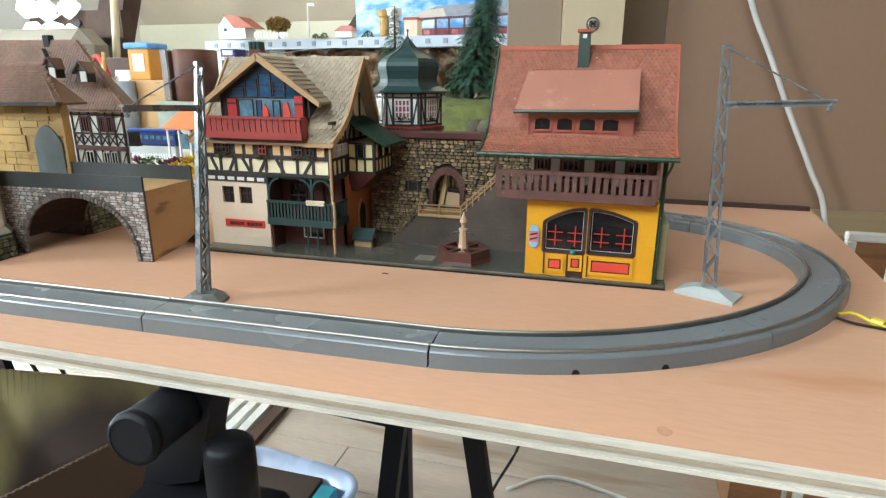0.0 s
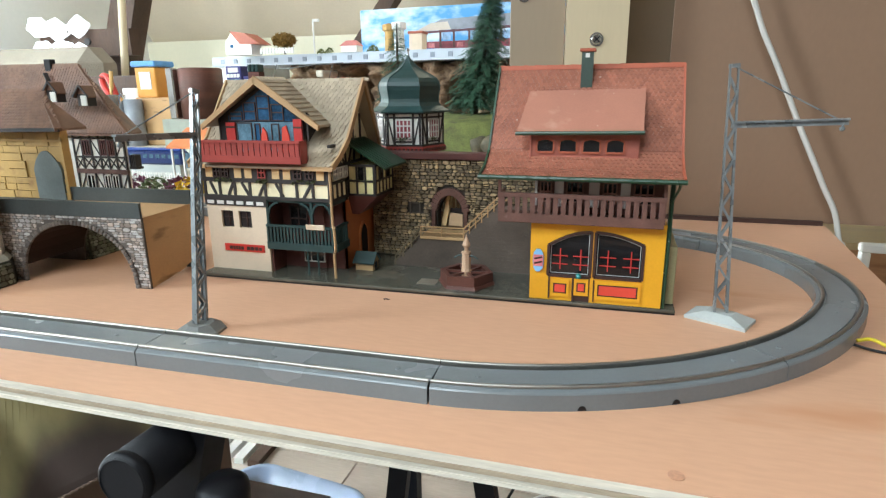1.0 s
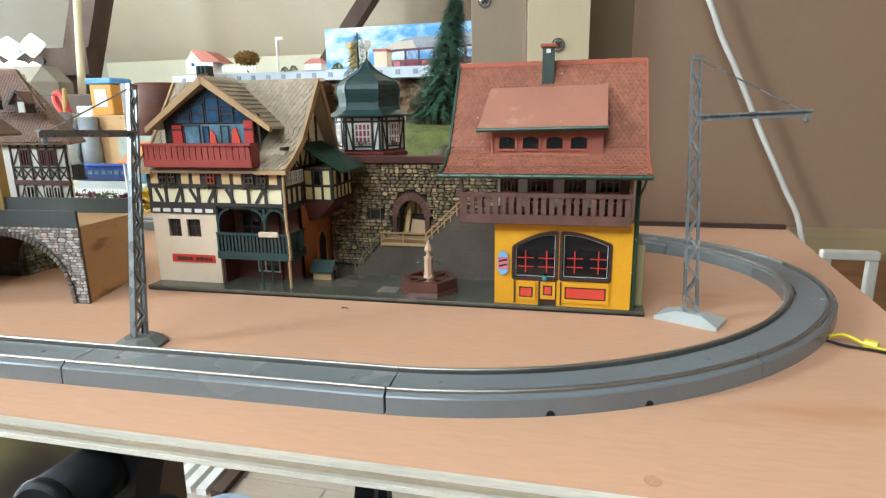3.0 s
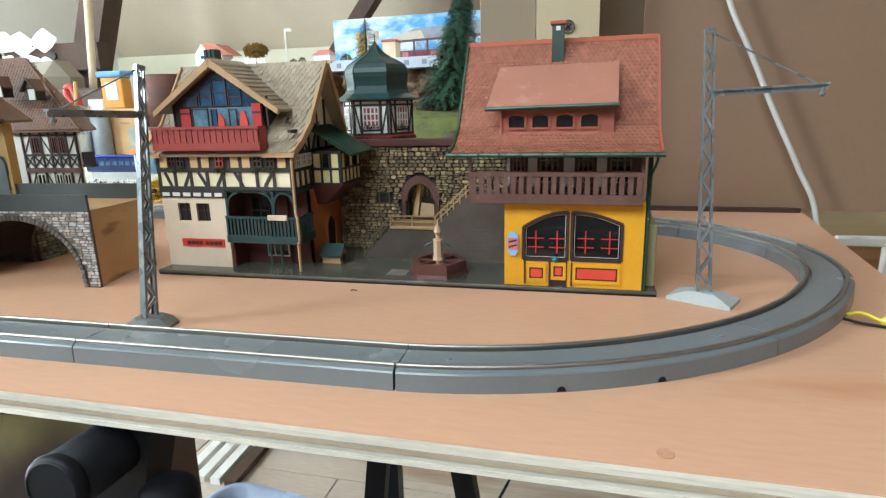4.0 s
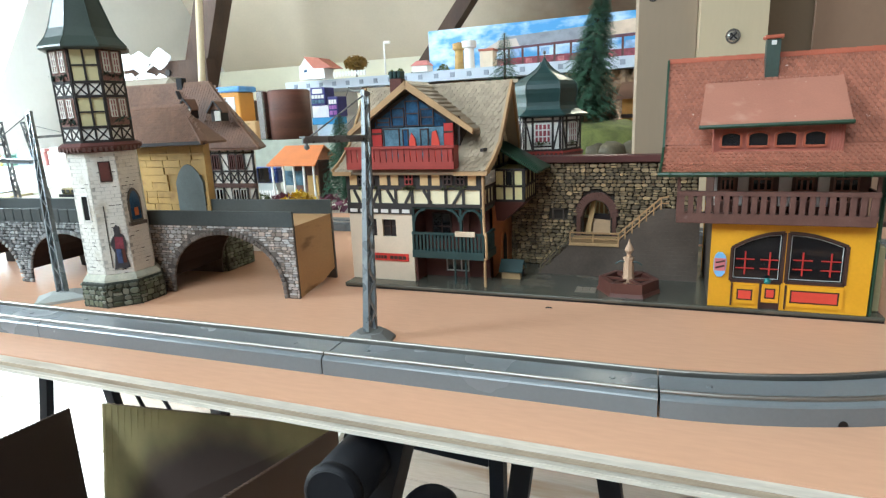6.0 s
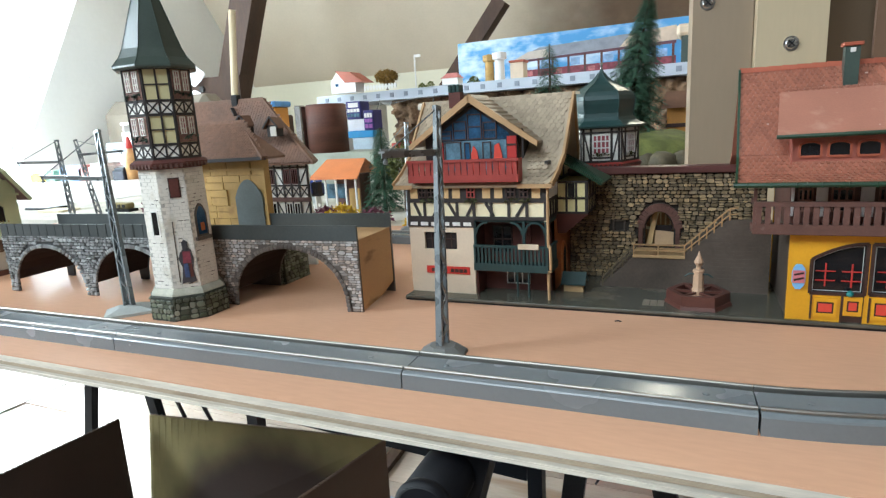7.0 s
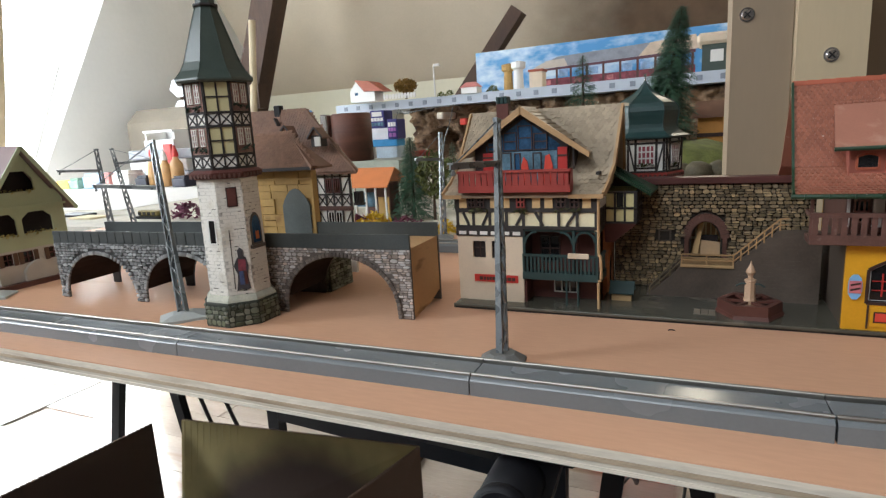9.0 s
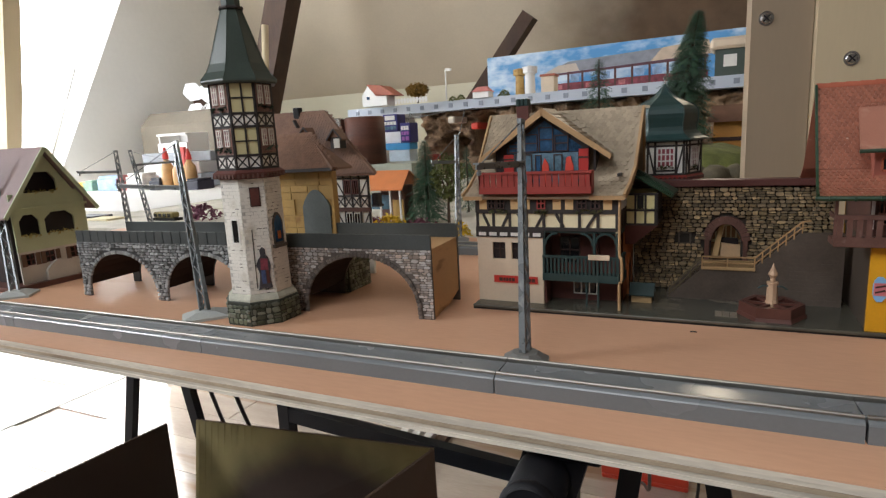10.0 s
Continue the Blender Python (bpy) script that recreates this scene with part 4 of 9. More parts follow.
    for a, b in ((-0.056, -0.044), (-0.0265, -0.020), (-0.003, 0.0105)):
        tuft_row((a, 0.0754, 0.0585), (b, 0.0754, 0.0585), 13, 0.0017, M_FLOWER, ch)
    # side wall framing
    bm = B()
    for v in (0.0482, 0.0578, 0.0668, 0.078):
        g.rect(bm, 0.0005, 0.0317 + (0.0300 if v < 0.07 else 0.022), v - 0.0008, v + 0.0008, -0.001, 0.0008)
    for u in (0.0012, 0.0072, 0.0132, 0.0192, 0.0317, 0.045):
        g.rect(bm, u - 0.0008, u + 0.0008, 0.0458, 0.0575, -0.001, 0.0007)
    for u, w in ((0.013, 0.083), (0.020, 0.090), (0.0317, 0.106), (0.042, 0.094)):
        g.rect(bm, u - 0.0008, u + 0.0008, 0.067, w, -0.001, 0.0007)
    for a, b in ((0.010, 0.018), (0.018, 0.010), (0.024, 0.030)):
        g.bar(bm, a, 0.0672, b, 0.0778, 0.0013, -0.001, 0.0006)
    part("timber_frame", bm, M_TIMBER, ch)
    for i in range(3):
        window_unit(g, ch, 0.0025 + i * 0.0062, 0.0075 + i * 0.0062, 0.0594, 0.0660, M_WHITE, M_PANE, 2, 2, 0.0006)
    window_unit(g, ch, 0.0225, 0.029, 0.081, 0.089, M_TAN, M_PANE, 2, 2, 0.0004)
    tuft_row((0.0212, 0.098, 0.0805), (0.0212, 0.107, 0.0805), 6, 0.0011, M_FLOWER, ch)
    bm = B()
    g.rect(bm, 0.0, 0.0165, 0.0455, 0.0475, 0.0, 0.0009)
    part("timber_band", bm, M_GREENWOOD, ch)
    # orange side wall with an arched door
    part("side_wall", g.rect(B(), 0.0165, yb - 0.077, 0.0042, 0.0456, -0.0016, 0.0), M_ORANGE, ch, "orange-brown plaster side wall")
    dr = part("side_door", g.poly(B(), [(0.034, 0.0042), (0.046, 0.0042), *reversed(arc(0.034, 0.046, 0.022, 0.006))], 0, 0.0007), M_DARKROOM, ch, "dark arched door with orange surround")
    bm = B()
    a = arc(0.034, 0.046, 0.022, 0.006)
    for (u0, v0), (u1, v1) in zip(a, a[1:]):
        g.bar(bm, u0, v0, u1, v1, 0.0016, 0, 0.0013)
    g.rect(bm, 0.0332, 0.0348, 0.0042, 0.022, 0, 0.0013)
    g.rect(bm, 0.0452, 0.0468, 0.0042, 0.022, 0, 0.0013)
    part("door_surround", bm, M_ORANGE, dr)
    # sign
    sg = part("sign", f.rect(B(), -0.0533, -0.0262, 0.0158, 0.0200, 0, 0.0007), M_SIGNRED, ch, "red name board with dark lettering")
    bm = B()
    for a, w in ((-0.0500, 0.0022), (-0.0474, 0.0014), (-0.0456, 0.0014), (-0.0438, 0.0014), (-0.0420, 0.0018), (-0.0380, 0.0022), (-0.0354, 0.0024), (-0.0326, 0.0024), (-0.0298, 0.0020)):
        f.rect(bm, a, a + w, 0.0168, 0.0188, 0.0007, 0.0009)
    part("lettering", bm, M_FRAME, sg)
    # downpipe at the corner
    part("downpipe", tube(B(), bent([(0.0203, 0.0752, 0.0675), (0.0203, 0.0752, 0.036), (0.0215, 0.0740, 0.0335), (0.0218, 0.0738, 0.0215), (0.0203, 0.0752, 0.0185), (0.0203, 0.0752, 0.0042)], 4), 0.0008, 8), M_RAKE, ch, "tan downpipe at the corner")
    # red balcony
    bal = part("balcony", block(B(), -0.0583, 0.0064, 0.0697, 0.0772, 0.0690, 0.0712), M_RED, ch, "red balcony with upright slats")
    fb = Face((0, 0.0700, 0), (1, 0, 0), (0, -1, 0))
    bm = B()
    fb.rect(bm, -0.0586, 0.0068, 0.0800, 0.0814, -0.001, 0.0012)
    fb.rect(bm, -0.0583, 0.0064, 0.0692, 0.0730, -0.0005, 0.0006)
    for y0, y1, x in ((0.0697, 0.0772, -0.0583), (0.0697, 0.0772, 0.0056)):
        block(bm, x, x + 0.0008, y0, y1, 0.0712, 0.0812)
    part("balcony_rail", bm, M_RED, bal)
    for i in range(18):
        u = -0.0568 + 0.0618 * i / 17
        part("balcony_slat", fb.poly(B(), [(u - 0.0016, 0.0726), (u + 0.0016, 0.0726), (u + 0.0016, 0.0745), (u + 0.0014, 0.0765), (u + 0.0016, 0.0785), (u + 0.0016, 0.0803), (u - 0.0016, 0.0803), (u - 0.0016, 0.0785), (u - 0.0014, 0.0765), (u - 0.0016, 0.0745)], -0.0004, 0.0003), M_RED, bal)
    # attic gable front
    ga = Face((0, 0.0800, 0), (1, 0, 0), (0, -1, 0))
    ax = -0.0215
    part("attic_wall", ga.poly(B(), [(-0.0505, 0.0690), (0.0035, 0.0690), (0.0035, 0.0935), (ax, 0.1105), (-0.0505, 0.0935)], -0.0012, 0), M_DARKROOM, ch, "dark attic front")
    part("attic_glazing", ga.poly(B(), [(-0.0440, 0.0912), (-0.0010, 0.0912), (-0.0010, 0.0940), (ax, 0.1085), (-0.0440, 0.0940)], 0.0, 0.00012), M_BLUE, ch, "blue glazed attic gable")
    part("attic_glazing", ga.rect(B(), -0.0395, -0.0028, 0.0718, 0.0908, 0.0, 0.00012), M_BLUEPALE, ch)
    for k, (u0, u1, v0, v1, m) in enumerate(((-0.0335, -0.0255, 0.0915, 0.1015, M_BLUE), (-0.0248, -0.0165, 0.0915, 0.1050, M_BLUE), (-0.0158, -0.0080, 0.0915, 0.1005, M_BLUE),
                               (-0.0390, -0.0290, 0.0720, 0.0905, M_BLUEPALE), (-0.0272, -0.0235, 0.0720, 0.0900, M_BLUE), (-0.0165, -0.0115, 0.0720, 0.0900, M_BLUEPALE), (-0.0430, -0.0345, 0.0915, 0.0965, M_BLUE))):
        window_unit(ga, ch, u0, u1, v0, v1, M_FRAME, m, 1, 2 if v0 > 0.08 else 1, 0.0, 0.0003, 0.0005)
    # plain red shapes in place of the printed figures
    bm = B()
    ga.poly(bm, [(-0.0232, 0.0720), (-0.0178, 0.0720), (-0.0195, 0.0850), (-0.0215, 0.0880), (-0.0230, 0.0835)], 0.0, 0.0011)
    part("red_curtain", bm, M_PANERED, ch)
    bm = B()
    ga.poly(bm, [(-0.0108, 0.0720), (-0.0048, 0.0720), (-0.0052, 0.0830), (-0.0068, 0.0890), (-0.0092, 0.0880)], 0.0, 0.0011)
    part("red_curtain", bm, M_PANERED, ch)
    for u0, u1, v1 in ((-0.0458, -0.0398, 0.0905), (-0.0022, 0.0030, 0.0925)):
        w = part("shutter", ga.rect(B(), u0, u1, 0.0720, v1, 0, 0.0010), M_SHUTTER, ch, "red shutter")
        part("shutter_rail", ga.rect(B(), u0, u1, 0.0875, 0.0885, 0.001, 0.0013), M_FRAME, w)
    # main roof
    yr, zr, ye, ze = 0.1087, 0.1132, 0.0734, 0.0670
    xl0, xl1 = -0.0702, 0.0232
    xr0, xr1 = -0.0632, 0.0285
    prof = [(ye, ze), (0.0800, 0.0725), (0.0870, 0.0805), (yr, zr)]

    def slab(sgn, th=0.0012):
        bm = B()
        rows = []
        for k, (y, z) in enumerate(prof):
            t = k / 3
            yy = yr + sgn * (yr - y)
            rows.append([bm.verts.new(p) for p in ((xl0 + (xr0 - xl0) * t, yy, z), (xl1 + (xr1 - xl1) * t, yy, z), (xl1 + (xr1 - xl1) * t, yy, z - th), (xl0 + (xr0 - xl0) * t, yy, z - th))])
        for a, b in zip(rows, rows[1:]):
            for i in range(4):
                bm.faces.new((a[i], a[(i + 1) % 4], b[(i + 1) % 4], b[i]))
        bm.faces.new(rows[0][::-1])
        bm.faces.new(rows[-1])
        return bm

    rf = part("main_roof", slab(-1), M_ROOFTAN, ch, "tan roof with scalloped tiles")
    rb = part("main_roof", slab(1), M_ROOFTAN, ch)
    # cross gable
    gy0, gy1, gz, ez, hw = 0.0745, 0.1080, 0.1142, 0.0893, 0.0358
    for s in (-1, 1):
        bm = B()
        o = Vector((ax, gy0, gz))
        lo = Vector((ax + s * hw, gy0, ez))
        back_lo = Vector((ax + s * hw, 0.0915, ez))
        back_hi = Vector((ax, gy1, gz))
        n = Vector((0, 0, -0.0013))
        solid(bm, [o, lo, back_lo, back_hi], [o + n, lo + n, back_lo + n, back_hi + n])
        sl = part("gable_roof", bm, M_ROOFTAN, ch, "tan boarded roof of the front gable")
        bm = B()
        for i in range(1, 11):
            k = i / 11
            a = o + (lo - o) * k
            b = back_hi + (back_lo - back_hi) * k
            part("roof_batten", stick(B(), a + Vector((0, 0.001, 0.0002)), b + Vector((0, 0, 0.0002)), 0.0007, 0.0006), M_ROOFTAN, sl)
        bm = B()
        q = [o + Vector((-s * 0.0003, -0.0008, 0.0012)), lo + Vector((s * 0.0016, -0.0008, 0.0001)), lo + Vector((s * 0.0012, -0.0008, -0.0026)), o + Vector((-s * 0.0003, -0.0008, -0.0030))]
        solid(bm, q, [v + Vector((0, 0.0022, 0)) for v in q])
        part("bargeboard", bm, M_RAKE, ch, "tan bargeboard")
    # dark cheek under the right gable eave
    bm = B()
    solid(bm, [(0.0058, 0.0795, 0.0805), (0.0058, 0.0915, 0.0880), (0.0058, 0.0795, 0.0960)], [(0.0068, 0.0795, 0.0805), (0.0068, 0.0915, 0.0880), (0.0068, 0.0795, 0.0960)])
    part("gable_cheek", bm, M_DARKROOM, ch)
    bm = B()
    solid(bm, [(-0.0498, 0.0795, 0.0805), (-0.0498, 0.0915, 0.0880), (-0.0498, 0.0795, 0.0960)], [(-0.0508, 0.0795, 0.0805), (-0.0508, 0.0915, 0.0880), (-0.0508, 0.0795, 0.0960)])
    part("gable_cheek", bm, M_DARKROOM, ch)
    # gable ends: bargeboards, ridge caps, eave boards
    for t, xa, xb in ((1, xl1, xr1), (0, xl0, xr0)):
        for sgn in (-1, 1):
            bm = B()
            for k in range(3):
                (ya, za), (yb_, zb) = prof[k], prof[k + 1]
                p = Vector((xa + (xb - xa) * k / 3, yr + sgn * (yr - ya), za + 0.0003))
                q = Vector((xa + (xb - xa) * (k + 1) / 3, yr + sgn * (yr - yb_), zb + 0.0003))
                stick(bm, p, q, 0.0014, 0.0030)
            part("bargeboard", bm, M_RAKE, ch)
    for a, b in ((xl0, -0.0580), (0.0045, xl1)):
        part("eave_board", block(B(), a, b, ye - 0.0006, ye + 0.0010, ze - 0.0018, ze + 0.0004), M_RAKE, ch)
    part("roof_soffit", block(B(), xl0 + 0.001, xl1 - 0.001, ye + 0.0008, 0.0770, ze - 0.0016, ze - 0.0006), M_RAKE, ch)
    caps = [Matrix.Translation((xr0 + (xr1 - xr0) * i / 30, yr, zr)) for i in range(31)]
    cap = piece_mesh("ridge_cap", solid(B(), [(0, -0.0014, -0.0006), (0, 0, 0.0012), (0, 0.0014, -0.0006)], [(0.0031, -0.0012, -0.0007), (0.0031, 0, 0.0009), (0.0031, 0.0012, -0.0007)]), M_ROOFTAN)
    pieces("ridge_cap", [cap], caps, M_ROOFTAN, rf)
    gc = [Matrix.Translation((ax, gy0 + 0.001 + 0.0031 * i, gz)) @ pose(0, 0, 0, 0, 0, 90) for i in range(10)]
    pieces("ridge_cap", [cap], gc, M_ROOFTAN, rf)
    line = [(0, y, z + 0.0002) for y, z in prof]

    def right_span(k):
        y = ye + (yr - ye) * k
        z = ze + (zr - ze) * k
        edge = ax + hw * (gz - z) / (gz - ez) if z > ez - 0.002 else 0.0065
        return edge + 0.001, xl1 + (xr1 - xl1) * k - 0.0008

    def left_span(k):
        z = ze + (zr - ze) * k
        edge = ax - hw * (gz - z) / (gz - ez) if z > ez - 0.002 else -0.0590
        return xl0 + (xr0 - xl0) * k + 0.0008, edge - 0.001

    tiles(rf, M_ROOFTAN, (1, 0, 0), right_span, line, 0.0029, 0.0026)
    tiles(rf, M_ROOFTAN, (1, 0, 0), left_span, line, 0.0029, 0.0026)
    # chimney
    cm = part("chimney", block(B(), -0.0457, -0.0383, 0.1055, 0.1115, 0.108, 0.1185), M_BROWNRED, ch, "red-brown chimney with a green cap")
    bm = B()
    for i in range(3):
        block(bm, -0.0459 + i * 0.0026, -0.0437 + i * 0.0026, 0.1052, 0.1118, 0.1185, 0.1228, 0.0004)
    part("chimney_pot", bm, M_ONION, cm)
    # side bay with a green lean-to roof
    by = part("side_bay", block(B(), 0.0195, 0.0370, 0.0990, 0.1270, 0.0478, 0.0660), surf("bay_yellow", (0.78, 0.70, 0.36), 0.7, var=0.1, scale=150), ch, "small timbered bay under a green roof")
    s1 = Face((0.0195, 0.0990, 0), (1, 0, 0), (0, -1, 0))
    s2 = Face((0.0370, 0.0990, 0), (0, 1, 0), (1, 0, 0))
    for s, w in ((s1, 0.0175), (s2, 0.028)):
        bm = B()
        for v in (0.0484, 0.0565, 0.0655):
            s.rect(bm, 0, w + 0.0005, v - 0.0006, v + 0.0006, -0.0005, 0.0006)
        n = 3 if w < 0.02 else 5
        for i in range(n + 1):
            u = 0.0006 + (w - 0.0012) * i / n
            s.rect(bm, u - 0.0006, u + 0.0006, 0.0478, 0.066, -0.0005, 0.0005)
        part("timber_frame", bm, M_TIMBER, by)
        for i in range(n):
            if i % 2 == 1 or n == 3 and i == 1:
                u = 0.0006 + (w - 0.0012) * i / n
                part("bay_window", s.rect(B(), u + 0.0009, u + (w - 0.0012) / n - 0.0009, 0.0572, 0.0648, 0, 0.0004), M_PANE, by)
    tuft_row((0.0205, 0.0980, 0.0568), (0.0370, 0.0980, 0.0568), 9, 0.0010, M_FLOWER, by)
    bm = B()
    solid(bm, [(0.0195, 0.103, 0.036), (0.024, 0.103, 0.036), (0.024, 0.124, 0.036), (0.0195, 0.124, 0.036)], [(0.0195, 0.0985, 0.0478), (0.0378, 0.0985, 0.0478), (0.0378, 0.1275, 0.0478), (0.0195, 0.1275, 0.0478)])
    part("bay_console", bm, M_COPING, by, "red-brown tapering console")
    bm = B()
    q = [(0.0195, 0.0955, 0.0800), (0.0450, 0.0955, 0.0648), (0.0465, 0.1265, 0.0655), (0.0195, 0.1265, 0.0800)]
    solid(bm, q, [(x, y, z - 0.0011) for x, y, z in q])
    part("bay_roof", bm, M_GUTTER, by, "dark green boarded lean-to roof")
    bm = B()
    for i in range(1, 8):
        y = 0.0955 + 0.031 * i / 8
        part("roof_batten", stick(B(), (0.0198, y, 0.0800), (0.0452, y, 0.0651), 0.0003, 0.0005), M_GUTTER, by)
    return ch


def shop_house():
    sh = thing("shop_house", (0.161, 0.10, 0.0042), "yellow model shop house with red tiled roof and brown balcony", "model house")
    PLACE[0] = Matrix.Translation((0.0034, 0.0006, -0.00151)) @ Matrix.Diagonal((1, 1, 1.028, 1))
    f = Face((0, 0.0708, 0), (1, 0, 0), (0, -1, 0))
    x0, x1, z0, z1 = 0.1287, 0.1925, 0.0042, 0.0446
    lw, rw = (0.1377, 0.1586), (0.1603, 0.1830)
    # yellow front: piers, sill pieces and a head cut to the two arches
    for a, b in ((x0, lw[0]), (lw[1], rw[0]), (rw[1], x1)):
        part("front_pier", f.rect(B(), a, b, z0, z1, -0.002, 0), M_YELLOW, sh, "bright yellow shop front")
    part("front_sill", f.rect(B(), lw[0], 0.1502, z0, 0.0168, -0.002, 0), M_YELLOW, sh)
    part("front_sill", f.rect(B(), rw[0], rw[1], z0, 0.0172, -0.002, 0), M_YELLOW, sh)
    la = [(lw[0] + (lw[1] - lw[0]) * i / 8, 0.0322 + 0.0074 * math.sin(i / 8 * math.pi / 2) ** 0.9) for i in range(9)]
    ra = [(rw[0] + (rw[1] - rw[0]) * i / 8, 0.0396 - 0.0052 * (1 - math.cos(i / 8 * math.pi / 2)) ** 1.1) for i in range(9)]
    part("front_head", f.poly(B(), la + [(lw[1], z1), (lw[0], z1)], -0.002, 0), M_YELLOW, sh)
    part("front_head", f.poly(B(), ra + [(rw[1], z1), (rw[0], z1)], -0.002, 0), M_YELLOW, sh)
    bm = B()
    block(bm, x1 - 0.002, x1, 0.0728, 0.136, z0, z1)
    block(bm, x0, x1, 0.136, 0.138, z0, 0.068)
    part("side_wall", bm, M_YELLOW, sh)
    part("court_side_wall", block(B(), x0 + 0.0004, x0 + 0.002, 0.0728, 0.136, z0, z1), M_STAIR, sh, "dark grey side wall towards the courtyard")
    for (u0, u1), a, vb in ((lw, la, 0.0168), (rw, ra, 0.0172)):
        pts = [(u0, vb), (u1, vb), *reversed(a)]
        wd = part("shop_window", f.poly(B(), pts, -0.0022, -0.0016), M_PANE, sh, "arched dark shop window")
        bm = B()
        for (p, q), (r, s) in zip(pts, pts[1:] + pts[:1]):
            f.bar(bm, p, q, r, s, 0.0013, -0.0018, 0.0003)
        part("window_frame", bm, M_FRAME, wd)
        bm = B()
        for k in (0.28, 0.76):
            u = u0 + (u1 - u0) * k
            f.rect(bm, u - 0.0003, u + 0.0003, vb + 0.003, vb + 0.0135, -0.0016, -0.0011)
            for v in (vb + 0.0058, vb + 0.0100):
                f.rect(bm, u - 0.0038, u + 0.0038, v - 0.00022, v + 0.00022, -0.0016, -0.001)
        part("glazing_cross", bm, M_SHUTTER, wd, "red glazing bars")
        bm = B()
        for (p, q), (r, s) in zip(pts, pts[1:] + pts[:1]):
            cu, cv = (u0 + u1) / 2, vb + 0.01
            k = 0.88
            f.bar(bm, cu + (p - cu) * k, cv + (q - cv) * k, cu + (r - cu) * k, cv + (s - cv) * k, 0.0003, -0.0016, -0.0013)
        part("pane_line", bm, M_MASTPALE, wd)
    # panels below the windows and the door
    for u0, u1, v0, v1 in ((0.1395, 0.1487, 0.0062, 0.0150), (0.1510, 0.1580, 0.0075, 0.0160), (0.1612, 0.1828, 0.0062, 0.0158)):
        pn = part("base_panel", f.holed(B(), u0, u1, v0, v1, 0, 0.0007, [(u0 + 0.0013, u1 - 0.0013, v0 + 0.0018, v1 - 0.0018)]), M_YELLOW, sh)
        part("panel_frame", f.rect(B(), u0 + 0.0013, u1 - 0.0013, v0 + 0.0018, v1 - 0.0018, 0.0, 0.0005), M_FRAME, pn)
        part("panel_field", f.rect(B(), u0 + 0.0020, u1 - 0.0020, v0 + 0.0025, v1 - 0.0025, 0.0, 0.0008), M_PANERED, pn, "red panel")
    part("shop_door", f.rect(B(), 0.1502, 0.1586, z0, 0.0168, -0.002, -0.0004), M_FRAME, sh, "brown shop door")
    bm = B()
    f.rect(bm, 0.1382, 0.1389, 0.0052, 0.0160, 0, 0.0009)
    f.rect(bm, 0.1603, 0.1609, 0.0050, 0.0160, 0, 0.0009)
    f.rect(bm, 0.1500, 0.1507, 0.0042, 0.0165, 0, 0.0008)
    part("corner_strip", bm, M_FRAME, sh)
    bm = B()
    q = f.p(0.1530, 0.0176, 0.001)
    lathe(bm, (q.x, q.y), [(0.0002, q.z - 0.0014), (0.0012, q.z - 0.001), (0.0015, q.z), (0.0010, q.z + 0.001), (0.0002, q.z + 0.0014)], 10)
    part("door_knob", bm, surf("teal_knob", (0.01, 0.16, 0.15), 0.4), sh, "teal round knob")
    # hanging shop sign
    sg = part("shop_sign", f.poly(B(), [(0.1318, 0.0186), (0.1338, 0.0186), (0.1352, 0.0205), (0.1356, 0.0225), (0.1356, 0.0262), (0.1352, 0.0282), (0.1338, 0.0300), (0.1318, 0.0300), (0.1306, 0.0282), (0.1302, 0.0262), (0.1302, 0.0225), (0.1306, 0.0205)], 0.0006, 0.0013), surf("sign_blue", (0.22, 0.45, 0.72), 0.4, var=0.1), sh, "pale blue oval shop sign")
    part("sign_field", f.rect(B(), 0.1305, 0.1353, 0.0215, 0.0272, 0.0013, 0.0016), surf("sign_pink", (0.62, 0.2, 0.22), 0.4, var=0.2), sg)
    bm = B()
    f.bar(bm, 0.1310, 0.0228, 0.1348, 0.0240, 0.0008, 0.0016, 0.0018)
    f.bar(bm, 0.1310, 0.0252, 0.1348, 0.0262, 0.0008, 0.0016, 0.0018)
    part("lettering", bm, M_FRAME, sg)
    # balcony
    bl = part("balcony", block(B(), 0.1128, 0.1905, 0.0650, 0.0800, 0.0438, 0.0468, 0.0003), M_BALCONY, sh, "brown balcony with turned slats")
    fb = Face((0, 0.0652, 0), (1, 0, 0), (0, -1, 0))
    bm = B()
    fb.rect(bm, 0.1128, 0.1908, 0.0562, 0.0582, -0.0016, 0.0008)
    fb.rect(bm, 0.1128, 0.1908, 0.0462, 0.0484, -0.0010, 0.0003)
    block(bm, 0.1128, 0.1138, 0.0652, 0.0800, 0.0562, 0.0582)
    block(bm, 0.1898, 0.1908, 0.0652, 0.0800, 0.0562, 0.0582)
    part("balcony_rail", bm, M_BALCONY, bl)
    for i in range(21):
        u = 0.1150 + 0.0738 * i / 20
        part("balcony_slat", fb.poly(B(), [(u - 0.0011, 0.0482), (u + 0.0011, 0.0482), (u + 0.0012, 0.0510), (u + 0.0010, 0.0524), (u + 0.0012, 0.0538), (u + 0.0011, 0.0563), (u - 0.0011, 0.0563), (u - 0.0012, 0.0538), (u - 0.0010, 0.0524), (u - 0.0012, 0.0510)], -0.0006, 0.0003), M_BALCONY, bl)
    # upper floor
    fu = Face((0, 0.0790, 0), (1, 0, 0), (0, -1, 0))
    wood = surf("worn_red_wood", (0.25, 0.125, 0.09), 0.5, var=0.3, scale=160, bump=0.1)
